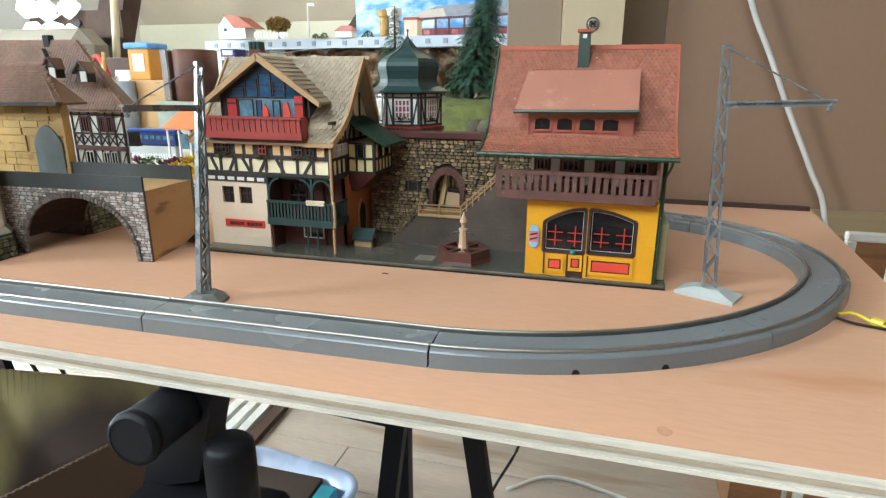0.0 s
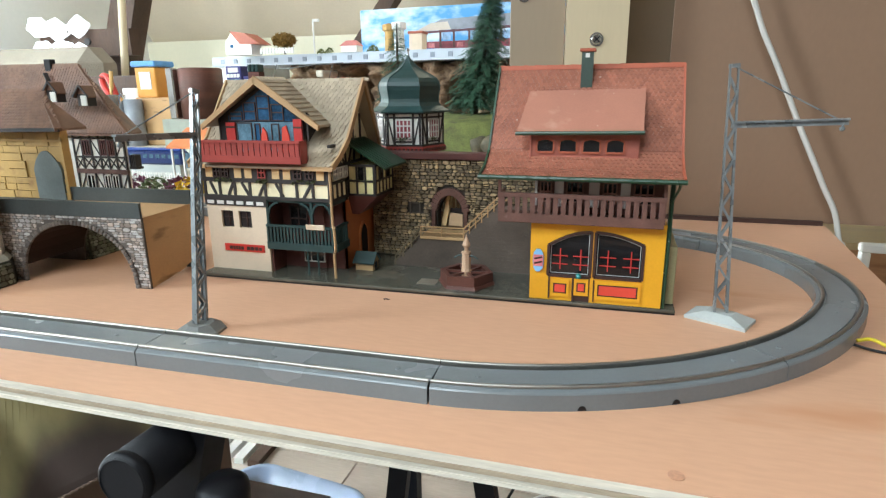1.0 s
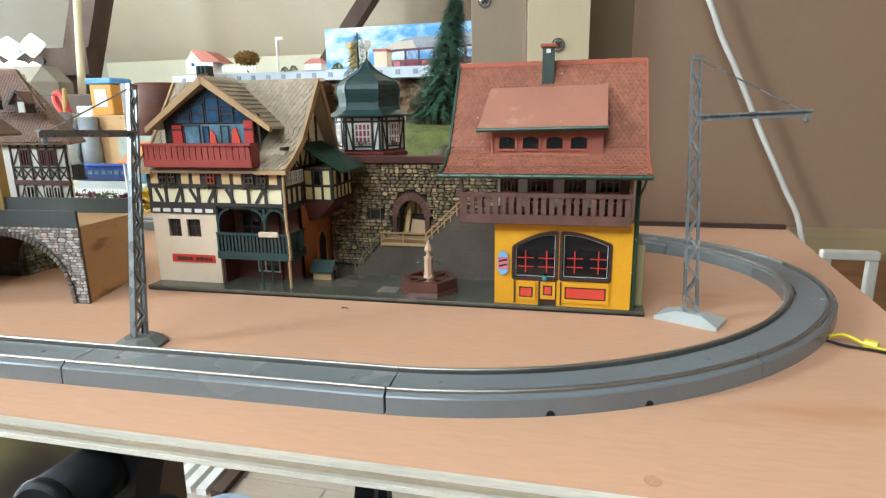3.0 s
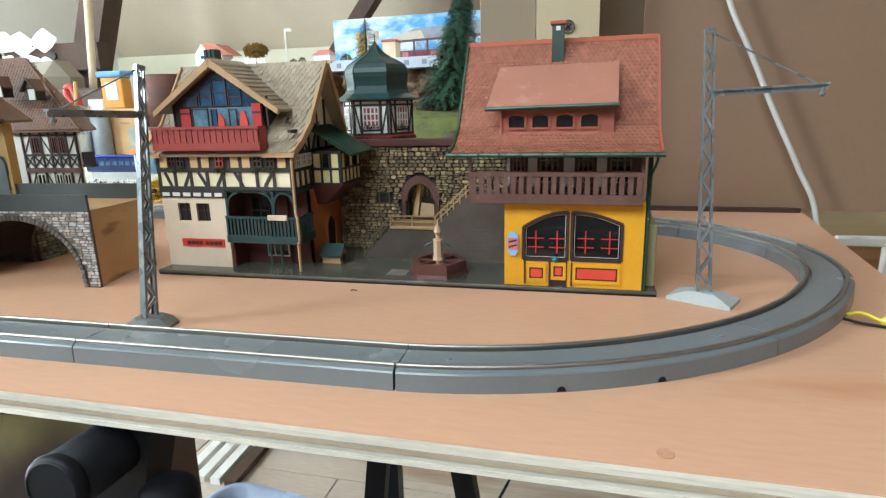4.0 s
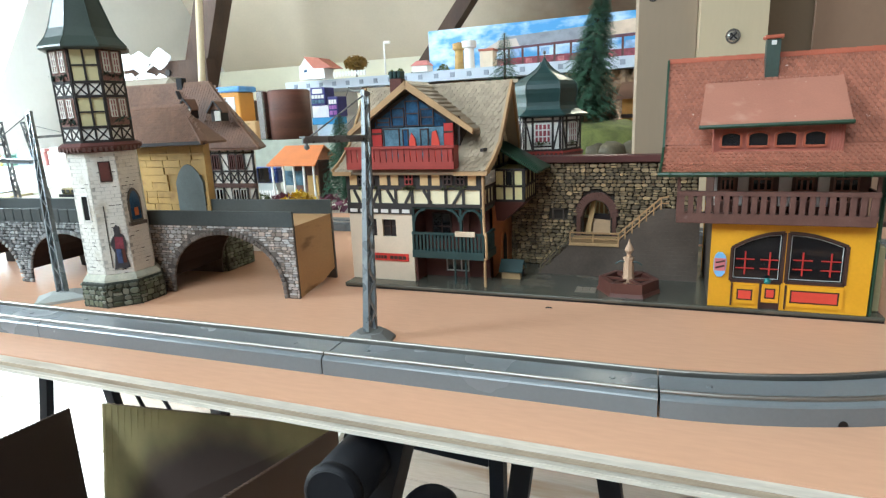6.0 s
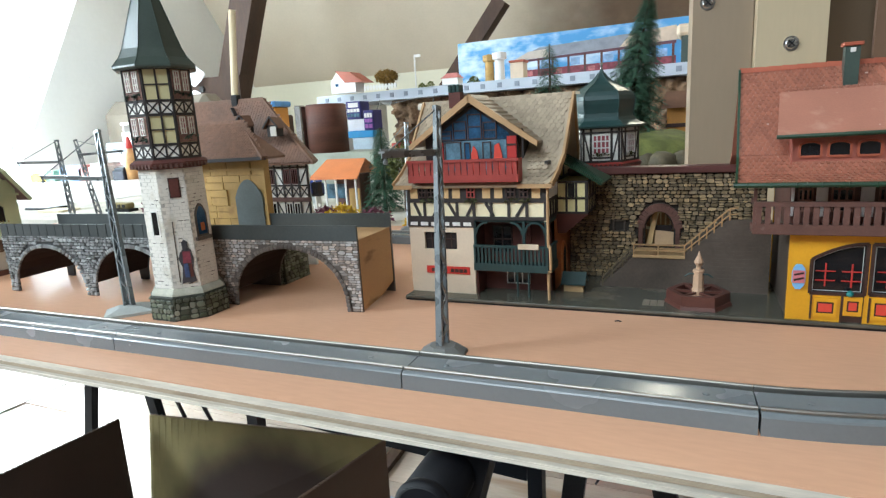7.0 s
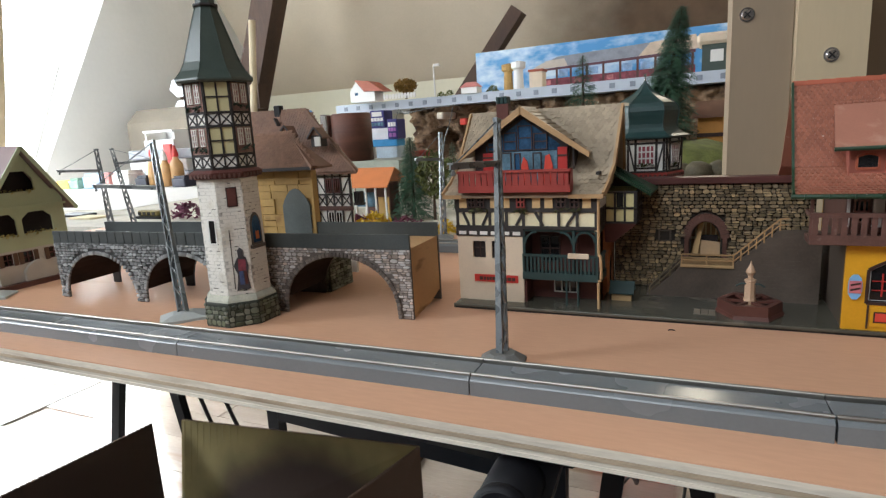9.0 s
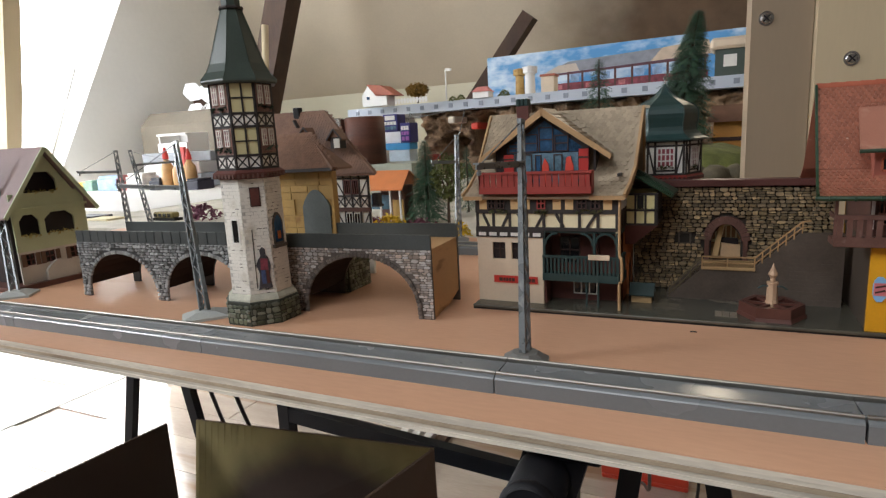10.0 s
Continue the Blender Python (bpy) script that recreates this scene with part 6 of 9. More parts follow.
# ---- bridge and gate tower ----
def bridge():
    L, R = Vector((-0.3600, 0.0212, 0)), Vector((-0.0763, 0.0385, 0))
    u = (R - L).normalized()
    br = thing("viaduct", ((L + R) / 2)[:], "model stone viaduct with three arches and slate parapets", "model bridge")
    f = Face(L, u, (u.y, -u.x, 0))
    W, D, H = (R - L).length, 0.0445, 0.0408

    def vault(a, b, rise, n=16):
        c, r = (a + b) / 2, (b - a) / 2
        return [(c - r * math.cos(math.pi * i / n), rise * math.sin(math.pi * i / n) ** 0.82) for i in range(n + 1)]

    v1, v2, v3 = vault(0.0068, 0.0757, 0.0335), vault(0.083, 0.152, 0.0345), vault(0.1990, 0.2757, 0.0365)
    for d in (0.0, -D + 0.0015):
        bm = B()
        f.poly(bm, [(0, 0), *v1, *v2, (0.166, 0), (0.166, H), (0, H)], d - 0.0015, d)
        left = part("spandrel", bm, M_BRIDGE2, br, "glossy embossed grey masonry")
        bm = B()
        f.poly(bm, [(0.166, 0), *v3, (W, 0), (W, H), (0.166, H)], d - 0.0015, d)
        right = part("spandrel", bm, M_BRIDGE, br, "printed grey-brown rubble masonry")
        if d == 0.0:
            def solid_wall(u, v, hw, hh):
                for a, b, rise in ((0.0068, 0.0757, 0.0335), (0.083, 0.152, 0.0345), (0.1990, 0.2757, 0.0365)):
                    for e in (u - hw, u, u + hw):
                        k = (e - a) / (b - a)
                        if 0 < k < 1 and v - hh < rise * math.sqrt(max(0, 1 - (2 * k - 1) ** 2)) ** 0.82 + 0.0014:
                            return False
                return True

            rubble(f, (0.1662, W, 0.0004, H), solid_wall, M_BRIDGESTONE, right, 21, (0.0016, 0.0052), (0.0013, 0.0027), (0.0001, 0.0005), 260)
            rubble(f, (0.0004, 0.1655, 0.0004, H), solid_wall, M_BRIDGEGLOSS, left, 22, (0.0018, 0.0050), (0.0015, 0.0030), (0.0004, 0.0014), 200)
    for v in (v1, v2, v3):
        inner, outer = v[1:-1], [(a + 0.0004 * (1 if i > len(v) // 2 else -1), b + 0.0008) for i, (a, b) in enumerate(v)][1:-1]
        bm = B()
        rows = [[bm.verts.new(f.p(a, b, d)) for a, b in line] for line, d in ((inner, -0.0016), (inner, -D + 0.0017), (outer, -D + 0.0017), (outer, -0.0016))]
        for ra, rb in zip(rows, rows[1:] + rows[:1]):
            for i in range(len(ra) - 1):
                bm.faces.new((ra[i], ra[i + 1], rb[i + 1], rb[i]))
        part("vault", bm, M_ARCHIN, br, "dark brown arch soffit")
    for v, vmat in ((v1, M_BRIDGEGLOSS), (v2, M_BRIDGEGLOSS), (v3, M_VOUSSOIR)):
        vm = piece_mesh("arch_stone", block(B(), -0.0011, 0.0011, -0.0009, 0.0018, -0.0006, 0.0012, 0.0004), vmat)
        pl = []
        for (a, b), (c, e) in zip(v, v[1:]):
            n = max(1, round(math.hypot(c - a, e - b) / 0.0026))
            for i in range(n):
                k = (i + 0.5) / n
                ang = math.degrees(math.atan2(e - b, c - a))
                pl.append(frame_of(f.p(a + (c - a) * k, b + (e - b) * k, 0), f.u, f.v) @ pose(0, 0, 0, 0, 0, ang))
        pieces("arch_stone", [vm], pl, vmat, br)
    part("deck_end", f.rect(B(), 0.200, W - 0.0006, H - 0.0022, H - 0.0002, -D + 0.002, -0.002), M_KRAFT, br, "bare card roadway at the open end")
    part("deck", f.rect(B(), 0.0, 0.1998, H - 0.0022, H - 0.0002, -D + 0.002, -0.002), M_PARAPET, br)
    fp = part("parapet", f.rect(B(), 0.163, W, H, 0.0492, -0.0012, 0.0004), M_PARAPET, br, "dark slate parapet")
    me = piece_mesh("parapet_slab", block(B(), 0.0001, 0.0076, -0.0007, 0.0007, 0, 0.0084, 0.0003), M_PARAPET)
    pieces("parapet_slab", [me], [frame_of(f.p(0.0078 * i, H, -0.0006), f.u, -f.n) for i in range(21)], M_PARAPET, br)
    for u0, u1 in ((0.0, 0.125), (0.197, W)):
        part("parapet", f.rect(B(), u0, u1, H, 0.0492, -D, -D + 0.0014), M_PARAPET, br)
    part("end_panel", solid(B(), [f.p(W - 0.0006, 0.0, -0.0018), f.p(W - 0.0006, 0.0025, -0.028), f.p(W - 0.0006, 0.007, -D + 0.001), f.p(W - 0.0006, H, -D + 0.001), f.p(W - 0.0006, H, -0.0018)], [f.p(W - 0.0014, 0.0, -0.0018), f.p(W - 0.0014, 0.0025, -0.028), f.p(W - 0.0014, 0.007, -D + 0.001), f.p(W - 0.0014, H, -D + 0.001), f.p(W - 0.0014, H, -0.0018)]), M_KRAFT, br, "bare brown card end panel")


def rear_plinth():
    rp = thing("rear_plinth", (-0.197, 0.09, 0), "mossy rubble footing of the gatehouse behind the viaduct", "model wall")
    fo = part("footing", block(B(), -0.233, -0.1606, 0.0782, 0.1060, 0, 0.0352, 0.0008), M_PLINTH, rp)
    rubble(Face((0, 0.0782, 0), (1, 0, 0), (0, -1, 0)), (-0.2325, -0.1611, 0.0004, 0.0348), lambda *a: True, M_PLINTHSTONE, fo, 31, (0.0022, 0.0058), (0.0018, 0.0036), (0.0003, 0.0010))
    rubble(Face((-0.1606, 0.0782, 0), (0, 1, 0), (1, 0, 0)), (0.0006, 0.0272, 0.0004, 0.0348), lambda *a: True, M_PLINTHSTONE, fo, 32, (0.0022, 0.0058), (0.0018, 0.0036), (0.0003, 0.0010))


def gate_tower():
    c = (-0.1830, 0.0183)
    tw = thing("gate_tower", (c[0], c[1], 0), "white octagonal gate tower with timbered top and green spire", "model tower")
    t8 = math.pi / 8
    pb = part("plinth", lathe(B(), c, [(0.0226, 0), (0.0222, 0.0135), (0.0214, 0.0142)], 8, t8), M_PLINTH, tw, "mossy rubble plinth")
    part("plinth_slope", lathe(B(), c, [(0.0214, 0.0142), (0.0212, 0.0152), (0.0190, 0.0178)], 8, t8), M_PLINTHTOP, tw, "pale mossy sloping plinth top")
    r0, r1 = 0.0184, 0.0177
    sh = part("shaft", lathe(B(), c, [(r0, 0.0172), (r1, 0.0860)], 8, t8), M_TOWERJOINT, tw, "whitewashed brick shaft")
    lg = part("ledge", lathe(B(), c, [(0.0180, 0.0848), (0.0212, 0.0866), (0.0214, 0.0884), (0.0190, 0.0900)], 8, t8), M_BROWNRED, tw, "dark brown ledge")
    dm = piece_mesh("ledge_tooth", block(B(), -0.0006, 0.0006, -0.0010, 0.0008, -0.0011, 0.0011), M_BALCONY)
    u0, u1 = 0.0173, 0.0177
    up = part("upper_floor", lathe(B(), c, [(u0, 0.0900), (u1, 0.1385)], 8, t8), M_TOWERC, tw, "cream infill of the timbered floors")
    rnd = random.Random(3)
    teeth = []
    for k in (4, 5, 6, 7, 0):
        a = k * math.pi / 4
        n = Vector((math.cos(a), math.sin(a), 0))
        side = Vector((-n.y, n.x, 0))
        lean = (r0 - r1) / 0.0688 * math.cos(t8)
        fw = Face(Vector((c[0], c[1], 0)) + n * (r0 * math.cos(t8) + 0.0172 * lean), side, n)
        fw.v = Vector((0, 0, 1)) - n * lean
        half = r1 * math.sin(t8)
        ph = 0.0222 * math.sin(t8)
        rubble(Face(Vector((c[0], c[1], 0)) + n * 0.0223 * math.cos(t8), side, n), (-ph, ph, 0.0004, 0.0132), lambda *a: True, M_PLINTHSTONE, pb, 40 + k, (0.0020, 0.0056), (0.0020, 0.0042), (0.0002, 0.0009), 60)
        for i in range(6):
            teeth.append(frame_of(Vector((c[0], c[1], 0.0866)) + n * 0.0208 * math.cos(t8) + side * (i - 2.5) * 0.0026, side, n))
        bm = B()
        for i in range(33):
            v = 0.0182 + 0.0020 * i
            u = -half + (0.0016 if i % 2 else 0.0)
            while u < half - 0.001:
                w = min(0.0044, half - u)
                fw.rect(bm, u + 0.00014, u + w - 0.00014, v + 0.00012, v + 0.00188, -0.0004, 0.00006 + rnd.uniform(0, 0.00022))
                u += 0.0044
        part("brick_relief", bm, M_TOWERW, sh)["kind"] = "stuff"
        # a few open joints
        for _ in range(14):
            v = 0.0182 + 0.0020 * rnd.randrange(33)
            w = rnd.uniform(0.0012, 0.0030)
            uu = rnd.uniform(-half + 0.0006, half - 0.0006 - w)
            part("brick_joint", fw.poly(B(), [(uu, v - 0.00018), (uu + w, v - 0.00018), (uu + w, v + 0.00018), (uu, v + 0.00018)], -0.0004, 0.00034), M_STAIR, sh)
        f = Face(Vector((c[0], c[1], 0)) + n * (0.0175 * math.cos(t8) + 0.00025), side, n)
        hf = 0.0176 * math.sin(t8)
        for v in (0.0906, 0.0980, 0.1138, 0.1210, 0.1378):
            part("timber", f.rect(B(), -hf, hf, v - 0.0007, v + 0.0007, -0.0009, 0.0005), M_TIMBER, up)
        for s in (-1, 1):
            part("timber", f.rect(B(), s * hf - 0.0007, s * hf + 0.0007, 0.0900, 0.1385, -0.0009, 0.0003), M_TIMBER, up)
        for v0, v1 in ((0.0906, 0.0980), (0.1138, 0.1210)):
            part("brace_panel", f.rect(B(), -hf + 0.0007, hf - 0.0007, v0, v1, -0.0009, 0.0001), M_TURRET, up, "white panel")
            for a0, a1 in ((-hf, 0), (0, hf)):
                part("brace", f.bar(B(), a0, v0, a1, v1, 0.0008, -0.0006, 0.0003), M_TIMBER, up)
                part("brace", f.bar(B(), a1, v0, a0, v1, 0.0008, -0.0006, 0.00035), M_TIMBER, up)
            part("timber", f.rect(B(), -0.0005, 0.0005, v0, v1, -0.0006, 0.0004), M_TIMBER, up)
        for v0, v1 in ((0.0988, 0.1130), (0.1218, 0.1370)):
            if k % 2:
                part("timber", f.rect(B(), -0.0005, 0.0005, v0, v1, -0.0008, 0.0004), M_TIMBER, up)
                part("timber", f.rect(B(), -hf, hf, (v0 + v1) / 2 - 0.0004, (v0 + v1) / 2 + 0.0004, -0.0008, 0.00035), M_TIMBER, up)
            else:
                part("window_wall", f.rect(B(), -hf + 0.0007, hf - 0.0007, v0, v1, -0.0006, 0.0002), M_WINDOWWALL, up)
                for s in (-1, 1):
                    window_unit(f, up, s * 0.0029 - 0.0018, s * 0.0029 + 0.0018, v0 + 0.0042, v1 - 0.0006, M_TURRET, M_PINKPANE, 2, 3, 0.0002, 0.0003, 0.0005)
                tuft_row(f.p(-hf + 0.001, v0 + 0.0024, 0.0006), f.p(hf - 0.001, v0 + 0.0024, 0.0008), 15, 0.0020, M_TUFT, up)
        if k == 7:
            w = part("shaft_window", fw.rect(B(), -0.0018, 0.0040, 0.0690, 0.0800, -0.0004, 0.0005), M_FRAME, sh)
            part("shutter", fw.rect(B(), -0.0012, 0.0034, 0.0697, 0.0793, 0.0005, 0.0008), M_BROWNRED, w, "red-brown shutter")
            # faded mural: plain dark and coloured patches
            mu = part("mural", fw.poly(B(), [(-0.0022, 0.0205), (0.0006, 0.0212), (0.0028, 0.0205), (0.0056, 0.0212), (0.0046, 0.0285), (0.0056, 0.0345), (0.0046, 0.0395), (0.0032, 0.0405), (0.0034, 0.0440), (0.0018, 0.0455), (0.0002, 0.0440), (0.0004, 0.0402), (-0.0010, 0.0385), (-0.0024, 0.0350), (-0.0008, 0.0300), (-0.0014, 0.0250)], -0.0004, 0.0007), surf("mural_dark", (0.06, 0.055, 0.06), 0.6, var=0.5, scale=300), sh, "faded dark painted figure")
            part("mural_patch", fw.poly(B(), [(-0.0002, 0.0322), (0.0040, 0.0318), (0.0042, 0.0385), (0.0002, 0.0390)], 0.0007, 0.0009), surf("mural_red", (0.25, 0.05, 0.07), 0.6, var=0.4, scale=300), mu)
            part("mural_patch", fw.poly(B(), [(0.0000, 0.0240), (0.0024, 0.0238), (0.0022, 0.0318), (0.0000, 0.0320)], 0.0007, 0.0009), surf("mural_blue", (0.07, 0.10, 0.22), 0.6, var=0.4, scale=300), mu)
            part("mural_patch", fw.poly(B(), [(0.0028, 0.0240), (0.0044, 0.0240), (0.0042, 0.0315), (0.0028, 0.0316)], 0.0007, 0.0009), M_BROWNRED, mu)
            part("mural_staff", fw.bar(B(), -0.0030, 0.0215, -0.0026, 0.0560, 0.0005, -0.0004, 0.0004), M_STAIR, sh)
        if k == 6:
            w = part("shaft_window", fw.holed(B(), -0.0020, 0.0038, 0.0478, 0.0625, -0.0004, 0.0006, [(-0.0013, 0.0031, 0.0486, 0.0617)]), M_TURRET, sh)
            part("pane", fw.rect(B(), -0.0012, 0.0030, 0.0488, 0.0616, -0.0002, 0.0003), M_PANE, w)
        if k == 0:
            a2 = [(-0.0042, 0.0455), (0.0042, 0.0455), *reversed(arc(-0.0042, 0.0042, 0.0585, 0.0060))]
            w = part("shaft_window", fw.poly(B(), a2, -0.0004, 0.0008), M_STAIR, sh, "arched stained window")
            part("pane", fw.poly(B(), [(-0.0031, 0.0470), (0.0031, 0.0470), *reversed(arc(-0.0031, 0.0031, 0.0580, 0.0048))], 0.0008, 0.0010), M_BLUE, w)
            part("pane", fw.rect(B(), -0.0012, 0.0014, 0.0490, 0.0535, 0.0010, 0.0012), surf("stained_orange", (0.45, 0.12, 0.03), 0.3), w)
            part("sill", fw.rect(B(), -0.0054, 0.0054, 0.0438, 0.0458, -0.0004, 0.0018), M_STAIR, w)
    pieces("ledge_tooth", [dm], teeth, M_BALCONY, lg)
    prof = [(0.0214, 0.1374), (0.0222, 0.1384), (0.0220, 0.1394), (0.0182, 0.1438), (0.0158, 0.1485), (0.0133, 0.1560), (0.0107, 0.1640), (0.0078, 0.1725), (0.0057, 0.1785)]
    sp = part("spire", lathe(B(), c, prof, 8, t8), M_SPIRE, tw, "dark green sheet-metal spire")
    for k in range(8):
        a = t8 + k * math.pi / 4
        part("spire_rib", tube(B(), [(c[0] + r * math.cos(a), c[1] + r * math.sin(a), z) for r, z in prof[2:]], 0.00035, 5), M_SPIRE, sp)
    part("spire_collar", lathe(B(), c, [(0.0068, 0.1783), (0.0071, 0.1790), (0.0068, 0.1798)], 8, t8), M_TIMBER, tw)
    part("lantern", lathe(B(), c, [(0.0054, 0.1798), (0.0054, 0.1900), (0.0072, 0.1905), (0.0028, 0.1960), (0.0003, 0.2040)], 8, t8), M_SPIRE, tw)


def gatehouse():
    gh = thing("gatehouse", (-0.20, 0.10, 0.0), "yellow gatehouse with brown roofs standing on the viaduct", "model house")
    zb = 0.0406
    f = Face((0, 0.0520, 0), (1, 0, 0), (0, -1, 0))
    set_back(1.085)
    part("gate_block", block(B(), -0.2250, -0.1480, 0.0521, 0.0560, zb, 0.0860), M_GATEY, gh, "ochre ashlar gate front")
    rnd = random.Random(9)
    v = zb
    for h in (0.0092, 0.0080, 0.0100, 0.0090, 0.0078):
        u = -0.2250
        while u < -0.1485:
            w = min(rnd.choice((0.0085, 0.0105, 0.0135)), -0.1480 - u)
            if not (-0.1735 < u + w / 2 < -0.1500 and v < 0.067):
                hh = h if rnd.random() < 0.7 else h * 0.52
                for v0, v1 in ((v, v + hh), (v + hh, v + h)):
                    if v1 - v0 > 0.001:
                        part("ashlar", f.rect(B(), u + 0.0002, u + w - 0.0002, v0 + 0.0002, v1 - 0.0002, -0.0002, 0.0005 + rnd.uniform(0, 0.0007)), M_GATEY, gh)
            u += w
        v += h
    bm = B()
    pts = [(-0.1720, zb), (-0.1510, zb), *reversed(arc(-0.1720, -0.1510, 0.0632, 0.0110))]
    dr = part("gate_door", f.poly(bm, pts, -0.0002, 0.0016), M_GATEDOOR, gh, "grey-blue arched gate")
    # thin raised bands at the corner and over the arch
    part("corner_band", f.rect(B(), -0.1496, -0.1478, zb, 0.0850, 0, 0.0013), M_GATEY, gh)
    part("string_course", f.rect(B(), -0.2250, -0.1478, 0.0794, 0.0808, 0, 0.0015), M_GATEY, gh)
    # rear house with a timbered wall
    set_back(1.25)
    hb = part("rear_house", block(B(), -0.2150, -0.1268, 0.0585, 0.0606, 0.0200, 0.0825), M_TURRET, gh, "white timbered rear wall")
    f2 = Face((0, 0.0585, 0), (1, 0, 0), (0, -1, 0))
    bm = B()
    u0, u1 = -0.1640, -0.1262
    for v in (0.0416, 0.0472, 0.0690, 0.0800):
        f2.rect(bm, u0, u1 + 0.0003, v - 0.0005, v + 0.0005, -0.0005, 0.0007)
    us = (-0.1640, -0.1580, -0.1510, -0.1448, -0.1390, -0.1332, -0.1268)
    for u in us:
        f2.rect(bm, u - 0.0005, u + 0.0005, zb, 0.0815, -0.0005, 0.0006)
    for a, b in zip(us, us[1:]):
        for v0, v1 in ((0.0416, 0.0470), (0.0618, 0.0690)):
            f2.bar(bm, a, v0, b, v1, 0.0006, -0.0005, 0.0004)
            f2.bar(bm, b, v0, a, v1, 0.0006, -0.0005, 0.00045)
    for a, b, s in ((us[2], us[3], -1), (us[5], us[6], 1), (us[0], us[1], 1)):
        for v0, v1 in ((0.0474, 0.0592), (0.0692, 0.0798)):
            f2.bar(bm, (a, b)[s < 0], v0, (b, a)[s < 0], v1, 0.0006, -0.0005, 0.0004)
    part("timber_frame", bm, M_TIMBER, hb)
    part("floor_beam", f2.rect(B(), u0, u1 + 0.0004, 0.0592, 0.0618, -0.0005, 0.0012), M_BALCONY, hb, "brown floor beam")
    for a, b in (us[1:3], us[3:5], us[4:6]):
        window_unit(f2, hb, a + 0.0007, b - 0.0007, 0.0482, 0.0582, M_TURRET, M_PANE, 2, 1, 0.0, 0.0002, 0.00035)
        window_unit(f2, hb, a + 0.0005, b - 0.0005, 0.0700, 0.0790, M_BROWNRED, M_PANE, 3, 1, 0.0, 0.0003, 0.0006)
    bm = B()
    for i in range(4):
        block(bm, -0.1250 + i * 0.0012, -0.1243 + i * 0.0012, 0.0590, 0.0635, 0.0635, 0.0705)
    block(bm, -0.1255, -0.1198, 0.0588, 0.0637, 0.0622, 0.0636)
    part("side_balcony", bm, M_TIMBER, hb)

    def slope(name, q0, q1, q2, q3, label="", mid=0.0, tw=0.0021, th=0.0021, limit=90):
        """A tiled slope: q0, q1 along the eave, q3, q2 along the top; mid lowers its middle for a flared eave."""
        q0, q1, q2, q3 = map(Vector, (q0, q1, q2, q3))
        e, t = (q0 + q1) / 2, (q3 + q2) / 2
        u = (q1 - q0).normalized()
        down = Vector((0, 0, -mid))
        m0, m1 = q0 + (q3 - q0) * 0.4 + down, q1 + (q2 - q1) * 0.4 + down
        bm = B()
        th2 = Vector((0, 0, -0.0012))
        solid(bm, [q0, q1, m1, m0], [q0 + th2, q1 + th2, m1 + th2, m0 + th2])
        solid(bm, [m0, m1, q2, q3], [m0 + th2, m1 + th2, q2 + th2, q3 + th2])
        ob = part(name, bm, M_ROOFBROWN, gh, label)

        def spans(k):
            a, b = q0 + (q3 - q0) * k, q1 + (q2 - q1) * k
            return (a - q0).dot(u), (b - q0).dot(u)

        def flat(p):
            return p - u * (p - q0).dot(u)

        if tw:
            tiles(ob, M_ROOFBROWN, u, spans, [flat(q0), flat(m0), flat(q3)], tw, th, limit)
        return ob

    set_back(1.095)
    slope("lower_roof", (-0.2320, 0.0420, 0.0864), (-0.1385, 0.0420, 0.0876), (-0.1650, 0.0585, 0.1045), (-0.2320, 0.0585, 0.1080), "brown tiled lower roof", 0.0, 0.0021, 0.0021, 300)
    slope("lower_roof_end", (-0.1385, 0.0420, 0.0876), (-0.1385, 0.0600, 0.0876), (-0.1645, 0.0600, 0.1045), (-0.1650, 0.0585, 0.1045), "", 0.0, 0, 0)
    part("lower_fascia", stick(B(), (-0.2320, 0.0416, 0.0858), (-0.1381, 0.0416, 0.0870), 0.0008, 0.0020), M_TIMBER, gh)
    part("end_fascia", stick(B(), (-0.1383, 0.0412, 0.0872), (-0.1648, 0.0582, 0.1054), 0.0034, 0.0024), M_ROOFBROWN, gh)
    set_back(1.26)
    mr = slope("main_roof", (-0.2440, 0.0530, 0.0830), (-0.1180, 0.0530, 0.0830), (-0.1590, 0.0660, 0.1208), (-0.2520, 0.0660, 0.1221), "steep brown tiled main roof", 0.0016, 0.0021, 0.0021, 300)
    slope("main_roof_end", (-0.1180, 0.0530, 0.0830), (-0.1330, 0.0790, 0.0830), (-0.1590, 0.0664, 0.1208), (-0.1590, 0.0660, 0.1208), "", 0.0, 0, 0)
    slope("main_roof_rear", (-0.1330, 0.0790, 0.0830), (-0.2440, 0.0790, 0.0830), (-0.2520, 0.0664, 0.1221), (-0.1590, 0.0664, 0.1208), "", 0.0, 0, 0)
    cap = piece_mesh("ridge_cap", solid(B(), [(0.0001, -0.0011, -0.001), (0.0001, 0, 0.0010), (0.0001, 0.0011, -0.001)], [(0.0024, -0.0009, -0.001), (0.0024, 0, 0.0007), (0.0024, 0.0009, -0.001)]), M_ROOFBROWN)
    pieces("ridge_cap", [cap], [Matrix.Translation((-0.2520 + 0.0025 * i, 0.0662, 0.1226 - 0.000016 * i)) for i in range(37)], M_ROOFBROWN, mr)
    set_back(1.095)
    pieces("ridge_cap", [cap], [Matrix.Translation((-0.2320 + 0.0025 * i, 0.0588, 0.1084 - 0.00012 * i)) for i in range(27)], M_ROOFBROWN, mr)
    set_back(1.26)
